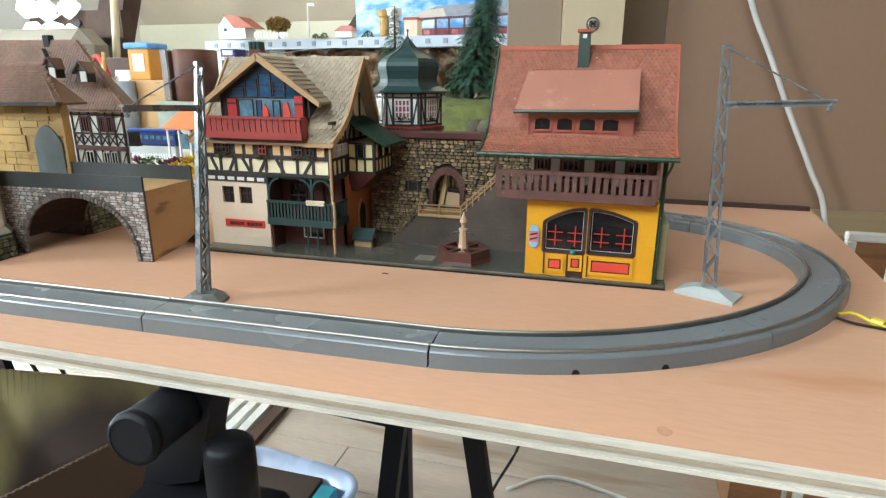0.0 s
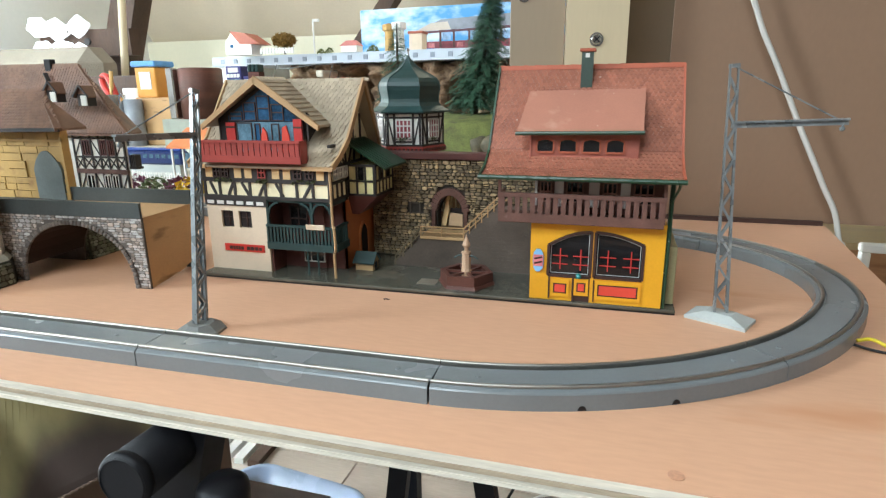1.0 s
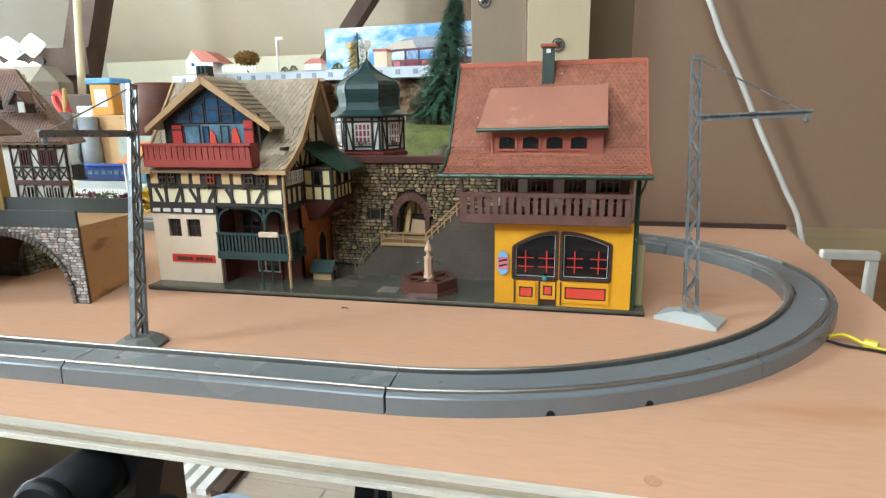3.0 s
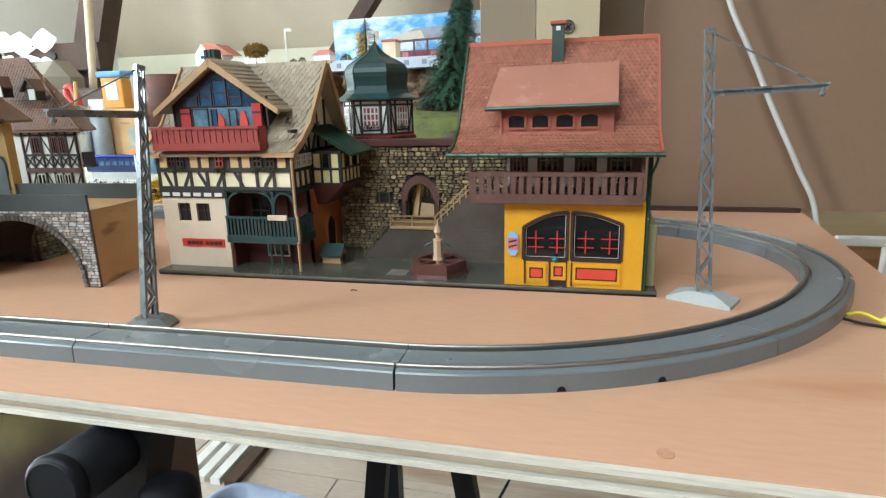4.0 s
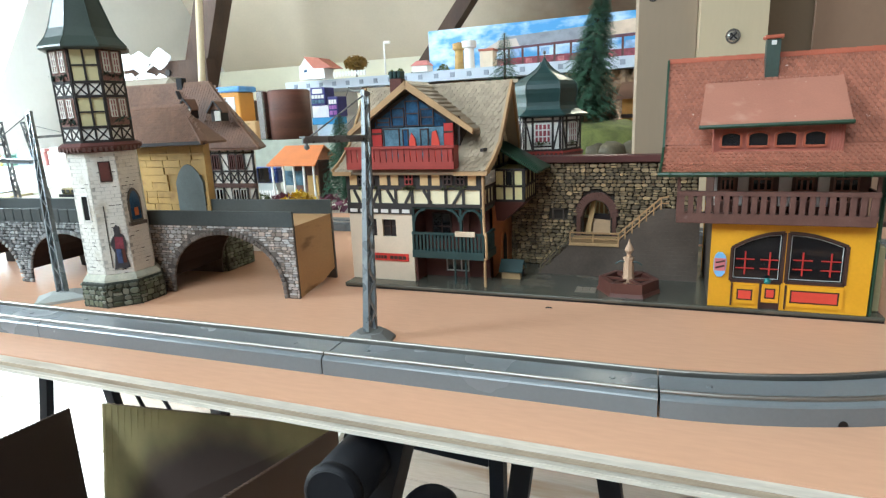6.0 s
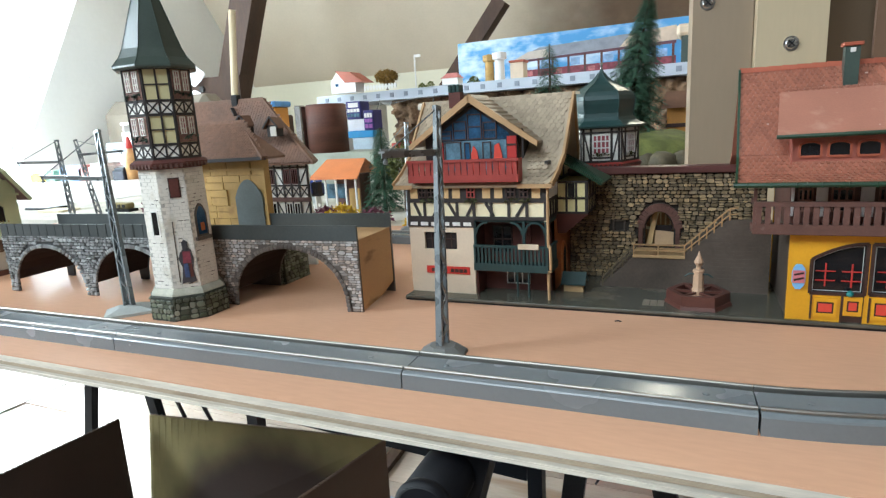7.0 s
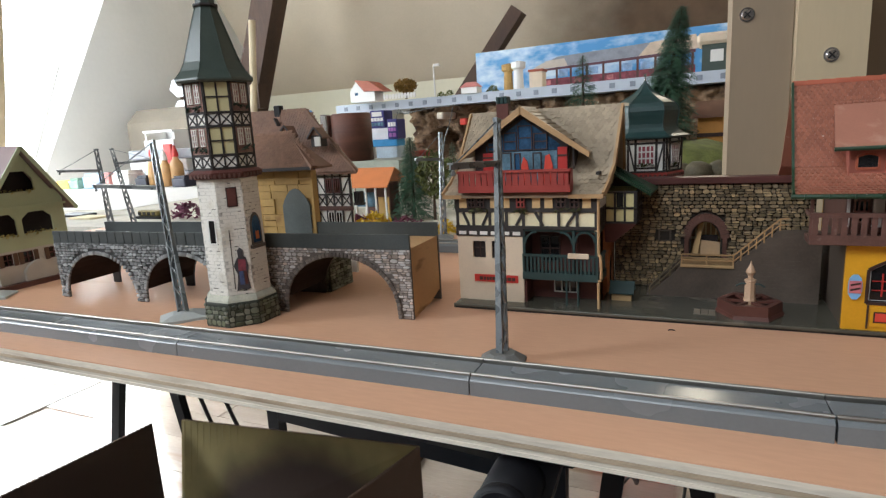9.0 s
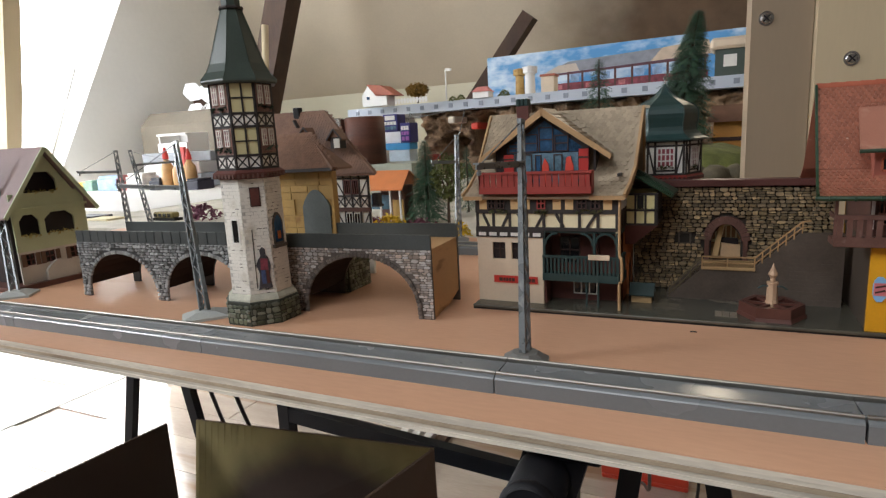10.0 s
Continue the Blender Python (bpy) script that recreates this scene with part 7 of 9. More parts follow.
    for a, b in (((-0.1590, 0.0654, 0.1218), (-0.1336, 0.0576, 0.0971)), ((-0.1336, 0.0576, 0.0971), (-0.1172, 0.0524, 0.0830))):
        part("bargeboard", stick(B(), a, b, 0.0014, 0.0012), M_ROOFBROWN, mr)
    part("roof_hatch", stick(B(), (-0.1815, 0.0622, 0.1175), (-0.1780, 0.0606, 0.1130), 0.0022, 0.0010), M_TIMBER, mr, "dark roof hatch")
    set_back(1.225)
    for x, y, z in ((-0.1690, 0.0560, 0.1124), (-0.1467, 0.0560, 0.1102)):
        dm = part("dormer", block(B(), x - 0.0036, x + 0.0036, y, y + 0.0060, z - 0.0115, z - 0.0046), M_TIMBER, gh, "small gabled dormer")
        part("dormer_window", block(B(), x - 0.0008, x + 0.0034, y - 0.0005, y, z - 0.0112, z - 0.0056), M_GHWHITE, dm, "pale dormer window")
        part("dormer_gable", solid(B(), [(x - 0.0040, y, z - 0.0048), (x + 0.0040, y, z - 0.0048), (x, y, z - 0.0006)], [(x - 0.0040, y + 0.001, z - 0.0048), (x + 0.0040, y + 0.001, z - 0.0048), (x, y + 0.001, z - 0.0006)]), M_ROOFBROWN, dm)
        for s in (-1, 1):
            q = [(x + s * 0.0054, y - 0.0012, z - 0.0062), (x, y - 0.0012, z), (x, y + 0.0085, z), (x + s * 0.0054, y + 0.0050, z - 0.0062)]
            part("dormer_roof", solid(B(), q, [(a, b, e - 0.0007) for a, b, e in q]), M_ROOFBROWN, dm)
            part("dormer_verge", stick(B(), (x, y - 0.0014, z + 0.0001), (x + s * 0.0056, y - 0.0014, z - 0.0063), 0.0006, 0.0009), M_TIMBER, dm)
    set_back(1.26)
    part("chimney", block(B(), -0.1840, -0.1790, 0.0645, 0.0685, 0.118, 0.1256, 0.0004), M_BLACK, gh, "small black chimney")
    set_back(1.0)


def farmhouse():
    X = -0.4300
    fh = thing("green_farmhouse", (X - 0.03, 0.048, 0), "pale green gabled model house with dark arched openings", "model house")
    part("base", block(B(), -0.492, X + 0.006, 0.008, 0.086, 0, 0.0042), M_FOUNTAIN, fh, "brown base slab")
    f = Face((X, 0.0, 0), (0, 1, 0), (1, 0, 0))
    part("ground_wall", f.rect(B(), 0.018, 0.077, 0.0042, 0.0184, -0.0015, 0), M_GHWHITE, fh, "grey-white ground floor")
    for a, b in ((0.018, 0.023), (0.030, 0.038), (0.046, 0.0585), (0.068, 0.077)):
        part("wall_pier", f.rect(B(), a, b, 0.0184, 0.0281, -0.0015, 0), M_GHWHITE, fh)
    part("wall_head", f.rect(B(), 0.018, 0.077, 0.0281, 0.0300, -0.0015, 0), M_GHWHITE, fh)
    for a, b in ((0.023, 0.030), (0.038, 0.046), (0.0585, 0.068)):
        window_unit(Face((X - 0.0015, 0, 0), (0, 1, 0), (1, 0, 0)), fh, a, b, 0.0185, 0.028, M_BROWNRED, M_PANE, 2, 2)
        for y0, y1 in ((a - 0.0036, a - 0.0002), (b + 0.0002, b + 0.0036)):
            part("shutter", f.rect(B(), max(y0, 0.0185), y1, 0.0182, 0.0282, 0.0, 0.0008), surf("brown_shutter", (0.13, 0.07, 0.04), 0.6, var=0.2, scale=90), fh)
    part("porch_arch", f.poly(B(), [(0.036, 0.0042), (0.060, 0.0042), *reversed(arc(0.036, 0.060, 0.0120, 0.0080))], 0, 0.003), M_GHWHITE, fh)
    bm = B()
    o1, o2, o3 = (0.0225, 0.0375), (0.0420, 0.0660), (0.0300, 0.0560)
    f.rect(bm, 0.018, 0.077, 0.0300, 0.0420, -0.0015, 0)
    for a, b in ((0.018, o1[0]), (o1[1], o2[0]), (o2[1], 0.077)):
        f.rect(bm, a, b, 0.0420, 0.0640, -0.0015, 0)
    for o in (o1, o2):
        w = o[1] - o[0]
        f.poly(bm, [(o[0], 0.0540), (o[0] + w * 0.25, 0.0590), (o[1] - w * 0.25, 0.0590), (o[1], 0.0540), (o[1], 0.0640), (o[0], 0.0640)], -0.0015, 0)
    f.rect(bm, 0.018, 0.077, 0.0640, 0.0760, -0.0015, 0)
    f.poly(bm, [(0.0230, 0.076), (o3[0], 0.076), (o3[0], 0.0860)], -0.0015, 0)
    f.poly(bm, [(o3[1], 0.076), (0.0690, 0.076), (0.0655, 0.0810), (o3[1], 0.0860)], -0.0015, 0)
    f.poly(bm, [(o3[0], 0.0860), (0.0350, 0.0920), (0.0510, 0.0920), (o3[1], 0.0860), (0.0655, 0.0810), (0.0475, 0.1080)], -0.0015, 0)
    part("gable_wall", bm, M_GHGREEN, fh, "pale green gable front")
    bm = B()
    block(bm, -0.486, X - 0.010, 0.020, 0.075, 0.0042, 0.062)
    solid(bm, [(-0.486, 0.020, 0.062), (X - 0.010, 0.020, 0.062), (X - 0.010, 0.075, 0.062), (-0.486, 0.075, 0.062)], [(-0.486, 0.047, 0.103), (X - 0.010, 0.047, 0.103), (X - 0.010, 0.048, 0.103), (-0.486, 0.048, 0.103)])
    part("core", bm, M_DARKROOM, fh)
    for a, b, v in ((0.0300, 0.0560, 0.0765), (0.0225, 0.0375, 0.0425), (0.042, 0.066, 0.0425)):
        tuft_row((X + 0.0008, a, v), (X + 0.0008, b, v), 14, 0.0021, surf("pale_flowers", (0.46, 0.40, 0.14), 0.8, var=0.5, scale=300), fh)
    part("floor_band", f.rect(B(), 0.0165, 0.0785, 0.0625, 0.0645, 0, 0.0016), M_GHGREEN, fh)
    for s, ye in ((-1, 0.010), (1, 0.0845)):
        q = [(X + 0.006, 0.0475, 0.1105), (-0.492, 0.0475, 0.1105), (-0.492, ye, 0.0575), (X + 0.006, ye, 0.0575)]
        part("roof", solid(B(), q, [(x, y, z + 0.0016) for x, y, z in q]), surf("mauve_roof", (0.27, 0.185, 0.175), 0.6, var=0.15, scale=50, bump=0.3), fh, "dull mauve-brown roof")
        bm = B()
        stick(bm, (X + 0.0066, 0.0475, 0.1110), (X + 0.0066, ye, 0.0580), 0.0012, 0.0030)
        part("bargeboard", bm, M_GHGREEN, fh)


# ---- far side of the layout ----
def conifer(c, z0, z1, r, label, mat, seed, branches=260, lean=0.0):
    rnd = random.Random(seed)
    tr = thing("model_fir", (c[0], c[1], z0), label, "model tree", "model firs")
    part("trunk", tube(B(), [(c[0], c[1], z0), (c[0] + lean * 0.6, c[1], z0 + (z1 - z0) * 0.6), (c[0] + lean, c[1], z1)], r * 0.07, 6, 0.2), M_TRUNK, tr)
    bm = B()
    hgt = z1 - z0
    for i in range(branches):
        k = 0.05 + 0.95 * (i + rnd.random()) / branches
        R = r * (1 - k) ** 0.8 * rnd.uniform(0.72, 1.08) + r * 0.05
        a = i * 2.399963 + rnd.uniform(-0.3, 0.3)
        p = Vector((c[0] + lean * k, c[1], z0 + hgt * k))
        d = Vector((math.cos(a), math.sin(a), rnd.uniform(0.15, 0.5)))
        side = Vector((-d.y, d.x, 0)).normalized()
        line = [p + d * R * t - Vector((0, 0, R * 0.55 * t * t)) for t in (0.15, 0.4, 0.65, 0.85, 1.0)]
        for j, (q, q2) in enumerate(zip(line, line[1:])):
            wd = r * 0.16 * (1.15 - 0.22 * j)
            for m in range(3):
                o = q + (q2 - q) * (m / 3)
                for s in (-1, 1):
                    tip = o + side * s * wd * rnd.uniform(0.6, 1.1) + (q2 - q).normalized() * wd * rnd.uniform(0.5, 1.1) + Vector((0, 0, wd * rnd.uniform(-0.5, 0.35)))
                    bm.faces.new([bm.verts.new(v) for v in (o, o + (q2 - q) * 0.22, tip)])
    part("needles", bm, mat, tr, "dark green bristly branches")
    return tr


def bush(c, r, mat, label, seed, sx=1.0):
    rnd = random.Random(seed)
    bm = B()
    for i in range(170):
        a, b = rnd.uniform(0, 2 * math.pi), rnd.uniform(0, 1)
        p = Vector((c[0] + sx * r * math.cos(a) * math.sqrt(1 - b * b) * rnd.uniform(0.5, 1), c[1] + r * math.sin(a) * math.sqrt(1 - b * b) * rnd.uniform(0.5, 1), c[2] + 0.9 * r * b))
        e = [Vector((rnd.uniform(-1, 1), rnd.uniform(-1, 1), rnd.uniform(-0.6, 1))).normalized() * r * rnd.uniform(0.15, 0.32) for _ in range(3)]
        bm.faces.new([bm.verts.new(p + v) for v in e])
    ob = part("bush", bm, mat, loc=c)
    return tagged(ob, label, "bush", "model bushes")


def leafy_tree(c, z0, z1, r, mat, label, seed):
    rnd = random.Random(seed)
    tr = thing("model_tree", (c[0], c[1], z0), label, "model tree")
    bm = B()
    tube(bm, [(c[0], c[1], z0), (c[0] + 0.001, c[1], z0 + (z1 - z0) * 0.55)], r * 0.1, 6, 0.6)
    for i in range(6):
        a = i * 1.05
        tube(bm, [(c[0], c[1], z0 + (z1 - z0) * 0.4), (c[0] + r * 0.6 * math.cos(a), c[1] + r * 0.6 * math.sin(a), z0 + (z1 - z0) * 0.75)], r * 0.05, 5, 0.4)
    part("trunk", bm, M_TRUNK, tr)
    bm = B()
    for i in range(900):
        a, b = rnd.uniform(0, 2 * math.pi), rnd.uniform(-1, 1)
        k = rnd.uniform(0.45, 1) ** 0.6
        p = Vector((c[0] + r * k * math.cos(a) * math.sqrt(1 - b * b), c[1] + r * k * math.sin(a) * math.sqrt(1 - b * b), (z0 + z1) / 2 + (z1 - z0) * (0.14 + 0.34 * b * k)))
        e = [Vector((rnd.uniform(-1, 1), rnd.uniform(-1, 1), rnd.uniform(-1, 1))).normalized() * r * rnd.uniform(0.12, 0.24) for _ in range(3)]
        bm.faces.new([bm.verts.new(p + v) for v in e])
    part("crown", bm, mat, tr)


def rear_layout():
    bd = thing("rear_layout_board", (-0.5, 0.6, -0.012), "second layout board with grey-green scatter", "layout board")
    part("board", solid(B(), *[[(x, y, z) for x, y in ((-1.05, 0.3030), (0.135, 0.3030), (0.135, 1.16), (-0.902, 1.16), (-0.902, 0.478), (-1.05, 0.478))] for z in (-0.014, -0.001)]), surf("scatter_ground", (0.55, 0.52, 0.44), 0.75, var=0.2, scale=25, fine=300, bump=0.5, dist=0.001, stain=(0.34, 0.33, 0.22), stain_scale=16, stain_at=0.58), bd)
    boulder = surf("boulder_grey", (0.085, 0.07, 0.04), 0.8, var=0.5, scale=120, bump=0.5)
    # hill behind the turret
    rnd = random.Random(2)
    bm = B()
    prof = [(0.085, -0.001), (0.084, 0.03), (0.078, 0.060), (0.066, 0.076), (0.040, 0.083), (0.0001, 0.084)]
    lathe(bm, (0.030, 0.385), prof, 22)
    for v in bm.verts:
        k = noise.noise(v.co * 30) * 0.008
        v.co += Vector((k, noise.noise(v.co * 30 + Vector((5, 2, 1))) * 0.008, 0.4 * k if v.co.z > 0.02 else 0))
    hl = part("grassy_hill", bm, M_MOSS, loc=(0.03, 0.385, -0.001), smooth=True)
    tagged(hl, "moss-green scatter-covered model hill", "model hill")
    for i, (x, y, r) in enumerate(((0.052, 0.306, 0.009), (0.066, 0.302, 0.011), (0.082, 0.308, 0.010), (0.095, 0.318, 0.012), (0.108, 0.330, 0.010))):
        bm = B()
        bmesh.ops.create_icosphere(bm, subdivisions=2, radius=r)
        for v in bm.verts:
            v.co = v.co * (1 + 0.35 * noise.noise(v.co * 160 + Vector((3 * i, 1, 2)))) + Vector((x, y, 0.058))
        block(bm, x - 0.4 * r, x + 0.4 * r, y - 0.4 * r, y + 0.5 * r, -0.001, 0.058)
        o = part("boulder", bm, boulder, loc=(x, y, -0.001), smooth=True)
        tagged(o, "grey-brown model boulder behind the courtyard wall", "boulder", "boulders")
    conifer((0.0255, 0.400), 0.0815, 0.2110, 0.040, "tall bristly dark green model fir on the hill", M_FIR, 1, 900, 0.021)
    conifer((-0.0390, 0.345), 0.0660, 0.1690, 0.0330, "slim dark green model fir behind the inn", M_FIR, 2, 260)
    conifer((-0.262, 0.405), -0.001, 0.1010, 0.036, "dark green model fir by the station", M_FIR, 3, 480)
    conifer((-0.246, 0.500), -0.001, 0.0910, 0.022, "small dark green model fir", M_FIR, 4, 240)
    leafy_tree((-0.232, 0.402), -0.001, 0.0860, 0.020, surf("olive_leaves", (0.10, 0.115, 0.03), 0.8, var=0.4, scale=200), "olive green leafy model tree", 5)
    yel = surf("yellow_flowers", (0.62, 0.42, 0.02), 0.8, var=0.3, scale=200)
    pur = surf("purple_flowers", (0.16, 0.05, 0.085), 0.8, var=0.4, scale=200)
    grn = surf("green_bush", (0.09, 0.11, 0.04), 0.8, var=0.5, scale=200)
    bush((-0.266, 0.312, -0.001), 0.0215, yel, "bright yellow scatter bush", 6)
    bush((-0.178, 0.312, -0.001), 0.0150, yel, "bright yellow scatter bush", 7, 0.7)
    for i, x in enumerate((-0.225, -0.290, -0.320, -0.352, -0.385, -0.418)):
        bush((x, 0.315 + 0.004 * (i % 2), -0.001), 0.0180, pur if i != 2 else grn, "purple heather scatter bush", 10 + i, 1.3)
    bush((-0.640, 0.392, -0.001), 0.024, pur, "purple heather scatter bush", 17, 1.4)
    wg = thing("model_wagon", (-0.71, 0.385, -0.001), "olive and black low model wagon", "model wagon")
    part("wagon_body", block(B(), -0.734, -0.690, 0.380, 0.394, 0.003, 0.012, 0.002), surf("olive_wagon", (0.20, 0.16, 0.05), 0.5, var=0.4, scale=120), wg)
    part("wagon_frame", block(B(), -0.738, -0.686, 0.379, 0.395, -0.001, 0.003), M_BLACK, wg)
    for x in (-0.728, -0.718, -0.708, -0.698):
        part("wagon_window", block(B(), x - 0.003, x + 0.003, 0.3792, 0.3799, 0.005, 0.010), M_PANE, wg)
    o = part("black_sheet", block(B(), -0.945, -0.885, 0.385, 0.42, -0.001, 0.003, 0.001), M_BLACK, loc=(-0.915, 0.40, -0.001))
    tagged(o, "flat black plate lying on the rear board", "plate")
    o = part("pale_card", block(B(), -0.880, -0.825, 0.365, 0.40, -0.001, 0.002, 0.0005), M_CREAM, loc=(-0.85, 0.38, -0.001))
    tagged(o, "pale cream card lying on the rear board", "card")
    for i, x in enumerate((0.085, 0.108)):
        bush((x, 0.330, -0.001), 0.030 if i else 0.036, grn, "dull green scatter bush behind the board", 20 + i)
    oh = thing("ochre_model_house", (0.085, 0.46, -0.001), "ochre model house behind the grassy hill", "model house")
    part("wall", block(B(), 0.062, 0.118, 0.452, 0.49, -0.001, 0.105), surf("ochre_wall", (0.5, 0.24, 0.05), 0.6, var=0.2, scale=40), oh)
    part("plank_band", block(B(), 0.061, 0.119, 0.4508, 0.452, 0.084, 0.088), M_FRAME, oh)
    part("roof", solid(B(), [(0.056, 0.444, 0.104), (0.124, 0.444, 0.104), (0.124, 0.498, 0.104), (0.056, 0.498, 0.104)], [(0.060, 0.470, 0.122), (0.120, 0.470, 0.122), (0.120, 0.472, 0.122), (0.060, 0.472, 0.122)]), M_ROOFBROWN, oh)
    # small station with an orange roof
    st = thing("model_station", (-0.298, 0.392, -0.001), "small model station with an orange roof", "model house")
    part("hall", block(B(), -0.320, -0.284, 0.385, 0.410, -0.001, 0.047), M_BALCONY, st)
    part("yellow_wall", block(B(), -0.300, -0.285, 0.3835, 0.3848, -0.001, 0.030), M_GATEY, st)
    q = [(-0.345, 0.366, 0.0430), (-0.276, 0.366, 0.0430), (-0.282, 0.398, 0.0640), (-0.338, 0.398, 0.0640)]
    part("roof", solid(B(), q, [(x, y, z + 0.0018) for x, y, z in q]), surf("orange_roof", (0.62, 0.20, 0.06), 0.55, var=0.1), st, "bright orange roof")
    q = [(-0.345, 0.430, 0.0430), (-0.276, 0.430, 0.0430), (-0.282, 0.398, 0.0640), (-0.338, 0.398, 0.0640)]
    part("roof", solid(B(), q, [(x, y, z + 0.0018) for x, y, z in q]), surf("orange_roof_rear", (0.62, 0.20, 0.06), 0.55, var=0.1), st)
    for x in (-0.340, -0.324, -0.309, -0.295, -0.281):
        part("porch_post", block(B(), x - 0.001, x + 0.001, 0.3685, 0.3705, -0.001, 0.0445), M_WHITE, st)
    part("porch_window", block(B(), -0.334, -0.303, 0.3835, 0.3845, 0.018, 0.036), M_BLUEPALE, st)
    # blue railcar and white fence
    tn = thing("blue_railcar", (-0.420, 0.43, -0.001), "dark blue model railcar with pale windows", "model train")
    part("body", block(B(), -0.466, -0.372, 0.421, 0.437, 0.0155, 0.0330, 0.002), surf("railcar_blue", (0.015, 0.03, 0.12), 0.3, var=0.1), tn)
    for i in range(9):
        part("railcar_window", block(B(), -0.462 + i * 0.010, -0.4555 + i * 0.010, 0.4203, 0.4209, 0.0240, 0.0290), M_BLUEPALE, tn)
    part("railcar_roof", block(B(), -0.464, -0.374, 0.4225, 0.4355, 0.0330, 0.0365, 0.0015), surf("railcar_roof_blue", (0.02, 0.06, 0.3), 0.4), tn)
    part("chassis", block(B(), -0.460, -0.378, 0.424, 0.434, -0.001, 0.0155), M_MASTPALE, tn, "pale chassis on a white plinth")
    fe = thing("white_fence", (-0.40, 0.385, -0.001), "low white model fence", "model fence")
    bm = B()
    block(bm, -0.455, -0.345, 0.3848, 0.3860, 0.0085, 0.0098)
    block(bm, -0.455, -0.345, 0.3848, 0.3860, 0.0030, 0.0040)
    part("rail", bm, M_WHITE, fe)
    me = piece_mesh("picket", block(B(), -0.0008, 0.0008, 0, 0.0008, 0, 0.0125), M_WHITE)
    pieces("picket", [me], [Matrix.Translation((-0.454 + 0.0037 * i, 0.3838, -0.001)) for i in range(30)], M_WHITE, fe)


def rear_shelf():
    """The long raised line at the back with its painted backcloth."""
    sf = thing("rear_shelf", (-0.42, 1.26, 0.19), "grey raised railway shelf with model scenery", "shelf")
    a, b = Vector((-0.99, 1.325, 0)), Vector((0.50, 1.16, 0))
    u = (b - a).normalized()
    f = Face(a, u, (u.y, -u.x, 0))
    W = (b - a).length
    part("shelf_board", f.rect(B(), 0, W, 0.180, 0.206, -0.35, 0.0), M_SHELF, sf)
    rib = surf("shelf_rib_grey", (0.20, 0.225, 0.27), 0.5, var=0.2, scale=30)
    me = piece_mesh("shelf_rib", block(B(), -0.006, 0.006, -0.002, 0.002, 0, 0.012), rib)
    pieces("shelf_rib", [me], [frame_of(f.p(0.04 + 0.048 * i, 0.187, 0.0), f.u, -f.n) for i in range(30)], rib, sf)
    part("shelf_bracket", f.rect(B(), 0.0, 0.05, -0.001 + 0.0, 0.180, -0.30, -0.02), M_DESK, sf)
    part("shelf_bracket", f.rect(B(), W - 0.05, W, -0.75, 0.180, -0.30, -0.02), M_DESK, sf)
    bc = thing("painted_backcloth", (-0.2, 1.45, 0.206), "long box lid printed with blue sky and clouds", "backcloth")
    m = bpy.data.materials.new("sky_print")
    m.use_nodes = True
    nd, ln = m.node_tree.nodes, m.node_tree.links
    bs = nd["Principled BSDF"]
    bs.inputs["Roughness"].default_value = 0.35
    geo, no, mix, rg = nd.new("ShaderNodeNewGeometry"), nd.new("ShaderNodeTexNoise"), nd.new("ShaderNodeMix"), nd.new("ShaderNodeMapRange")
    no.inputs["Scale"].default_value, no.inputs["Detail"].default_value = 14, 4
    mp = nd.new("ShaderNodeMapping")
    mp.inputs["Scale"].default_value = (1, 1, 2)
    ln.new(geo.outputs["Position"], mp.inputs[0])
    ln.new(mp.outputs[0], no.inputs["Vector"])
    rg.inputs["From Min"].default_value, rg.inputs["From Max"].default_value = 0.42, 0.66
    ln.new(no.outputs["Fac"], rg.inputs["Value"])
    mix.data_type = "RGBA"
    mix.inputs["A"].default_value, mix.inputs["B"].default_value = (0.07, 0.27, 0.55, 1), (0.62, 0.72, 0.78, 1)
    ln.new(rg.outputs[0], mix.inputs["Factor"])
    ln.new(mix.outputs["Result"], bs.inputs["Base Color"])
    g = Face((-0.572, 1.470, 0), (0.985, -0.045, 0), (-0.045, -0.985, 0))
    part("box_lid", g.rect(B(), 0, 0.80, 0.206, 0.334, -0.05, 0.0), m, bc)
    # printed station on the lid, plain shapes
    pr = part("printed_station", g.poly(B(), [(0.20, 0.222), (0.61, 0.214), (0.61, 0.242), (0.20, 0.240)], 0.0005, 0.001), surf("print_maroon", (0.20, 0.03, 0.045), 0.4, var=0.6, scale=90), bc)
    part("printed_beam", g.poly(B(), [(0.19, 0.262), (0.61, 0.272), (0.61, 0.280), (0.19, 0.268)], 0.0005, 0.001), surf("print_plum", (0.10, 0.03, 0.045), 0.4, var=0.4, scale=60), pr)
    part("printed_roof", g.poly(B(), [(0.17, 0.268), (0.62, 0.280), (0.60, 0.312), (0.25, 0.298)], 0.001, 0.0016), surf("print_grey", (0.23, 0.24, 0.27), 0.4, var=0.3, scale=40), pr)
    part("printed_gable", g.poly(B(), [(0.17, 0.268), (0.28, 0.271), (0.27, 0.292), (0.22, 0.290)], 0.0018, 0.0022), surf("print_tan", (0.50, 0.42, 0.34), 0.4, var=0.2, scale=40), pr)
    part("printed_gable", g.poly(B(), [(0.47, 0.276), (0.62, 0.281), (0.61, 0.316), (0.50, 0.308)], 0.0018, 0.0022), surf("print_straw", (0.55, 0.42, 0.3), 0.4, var=0.2, scale=40), pr)
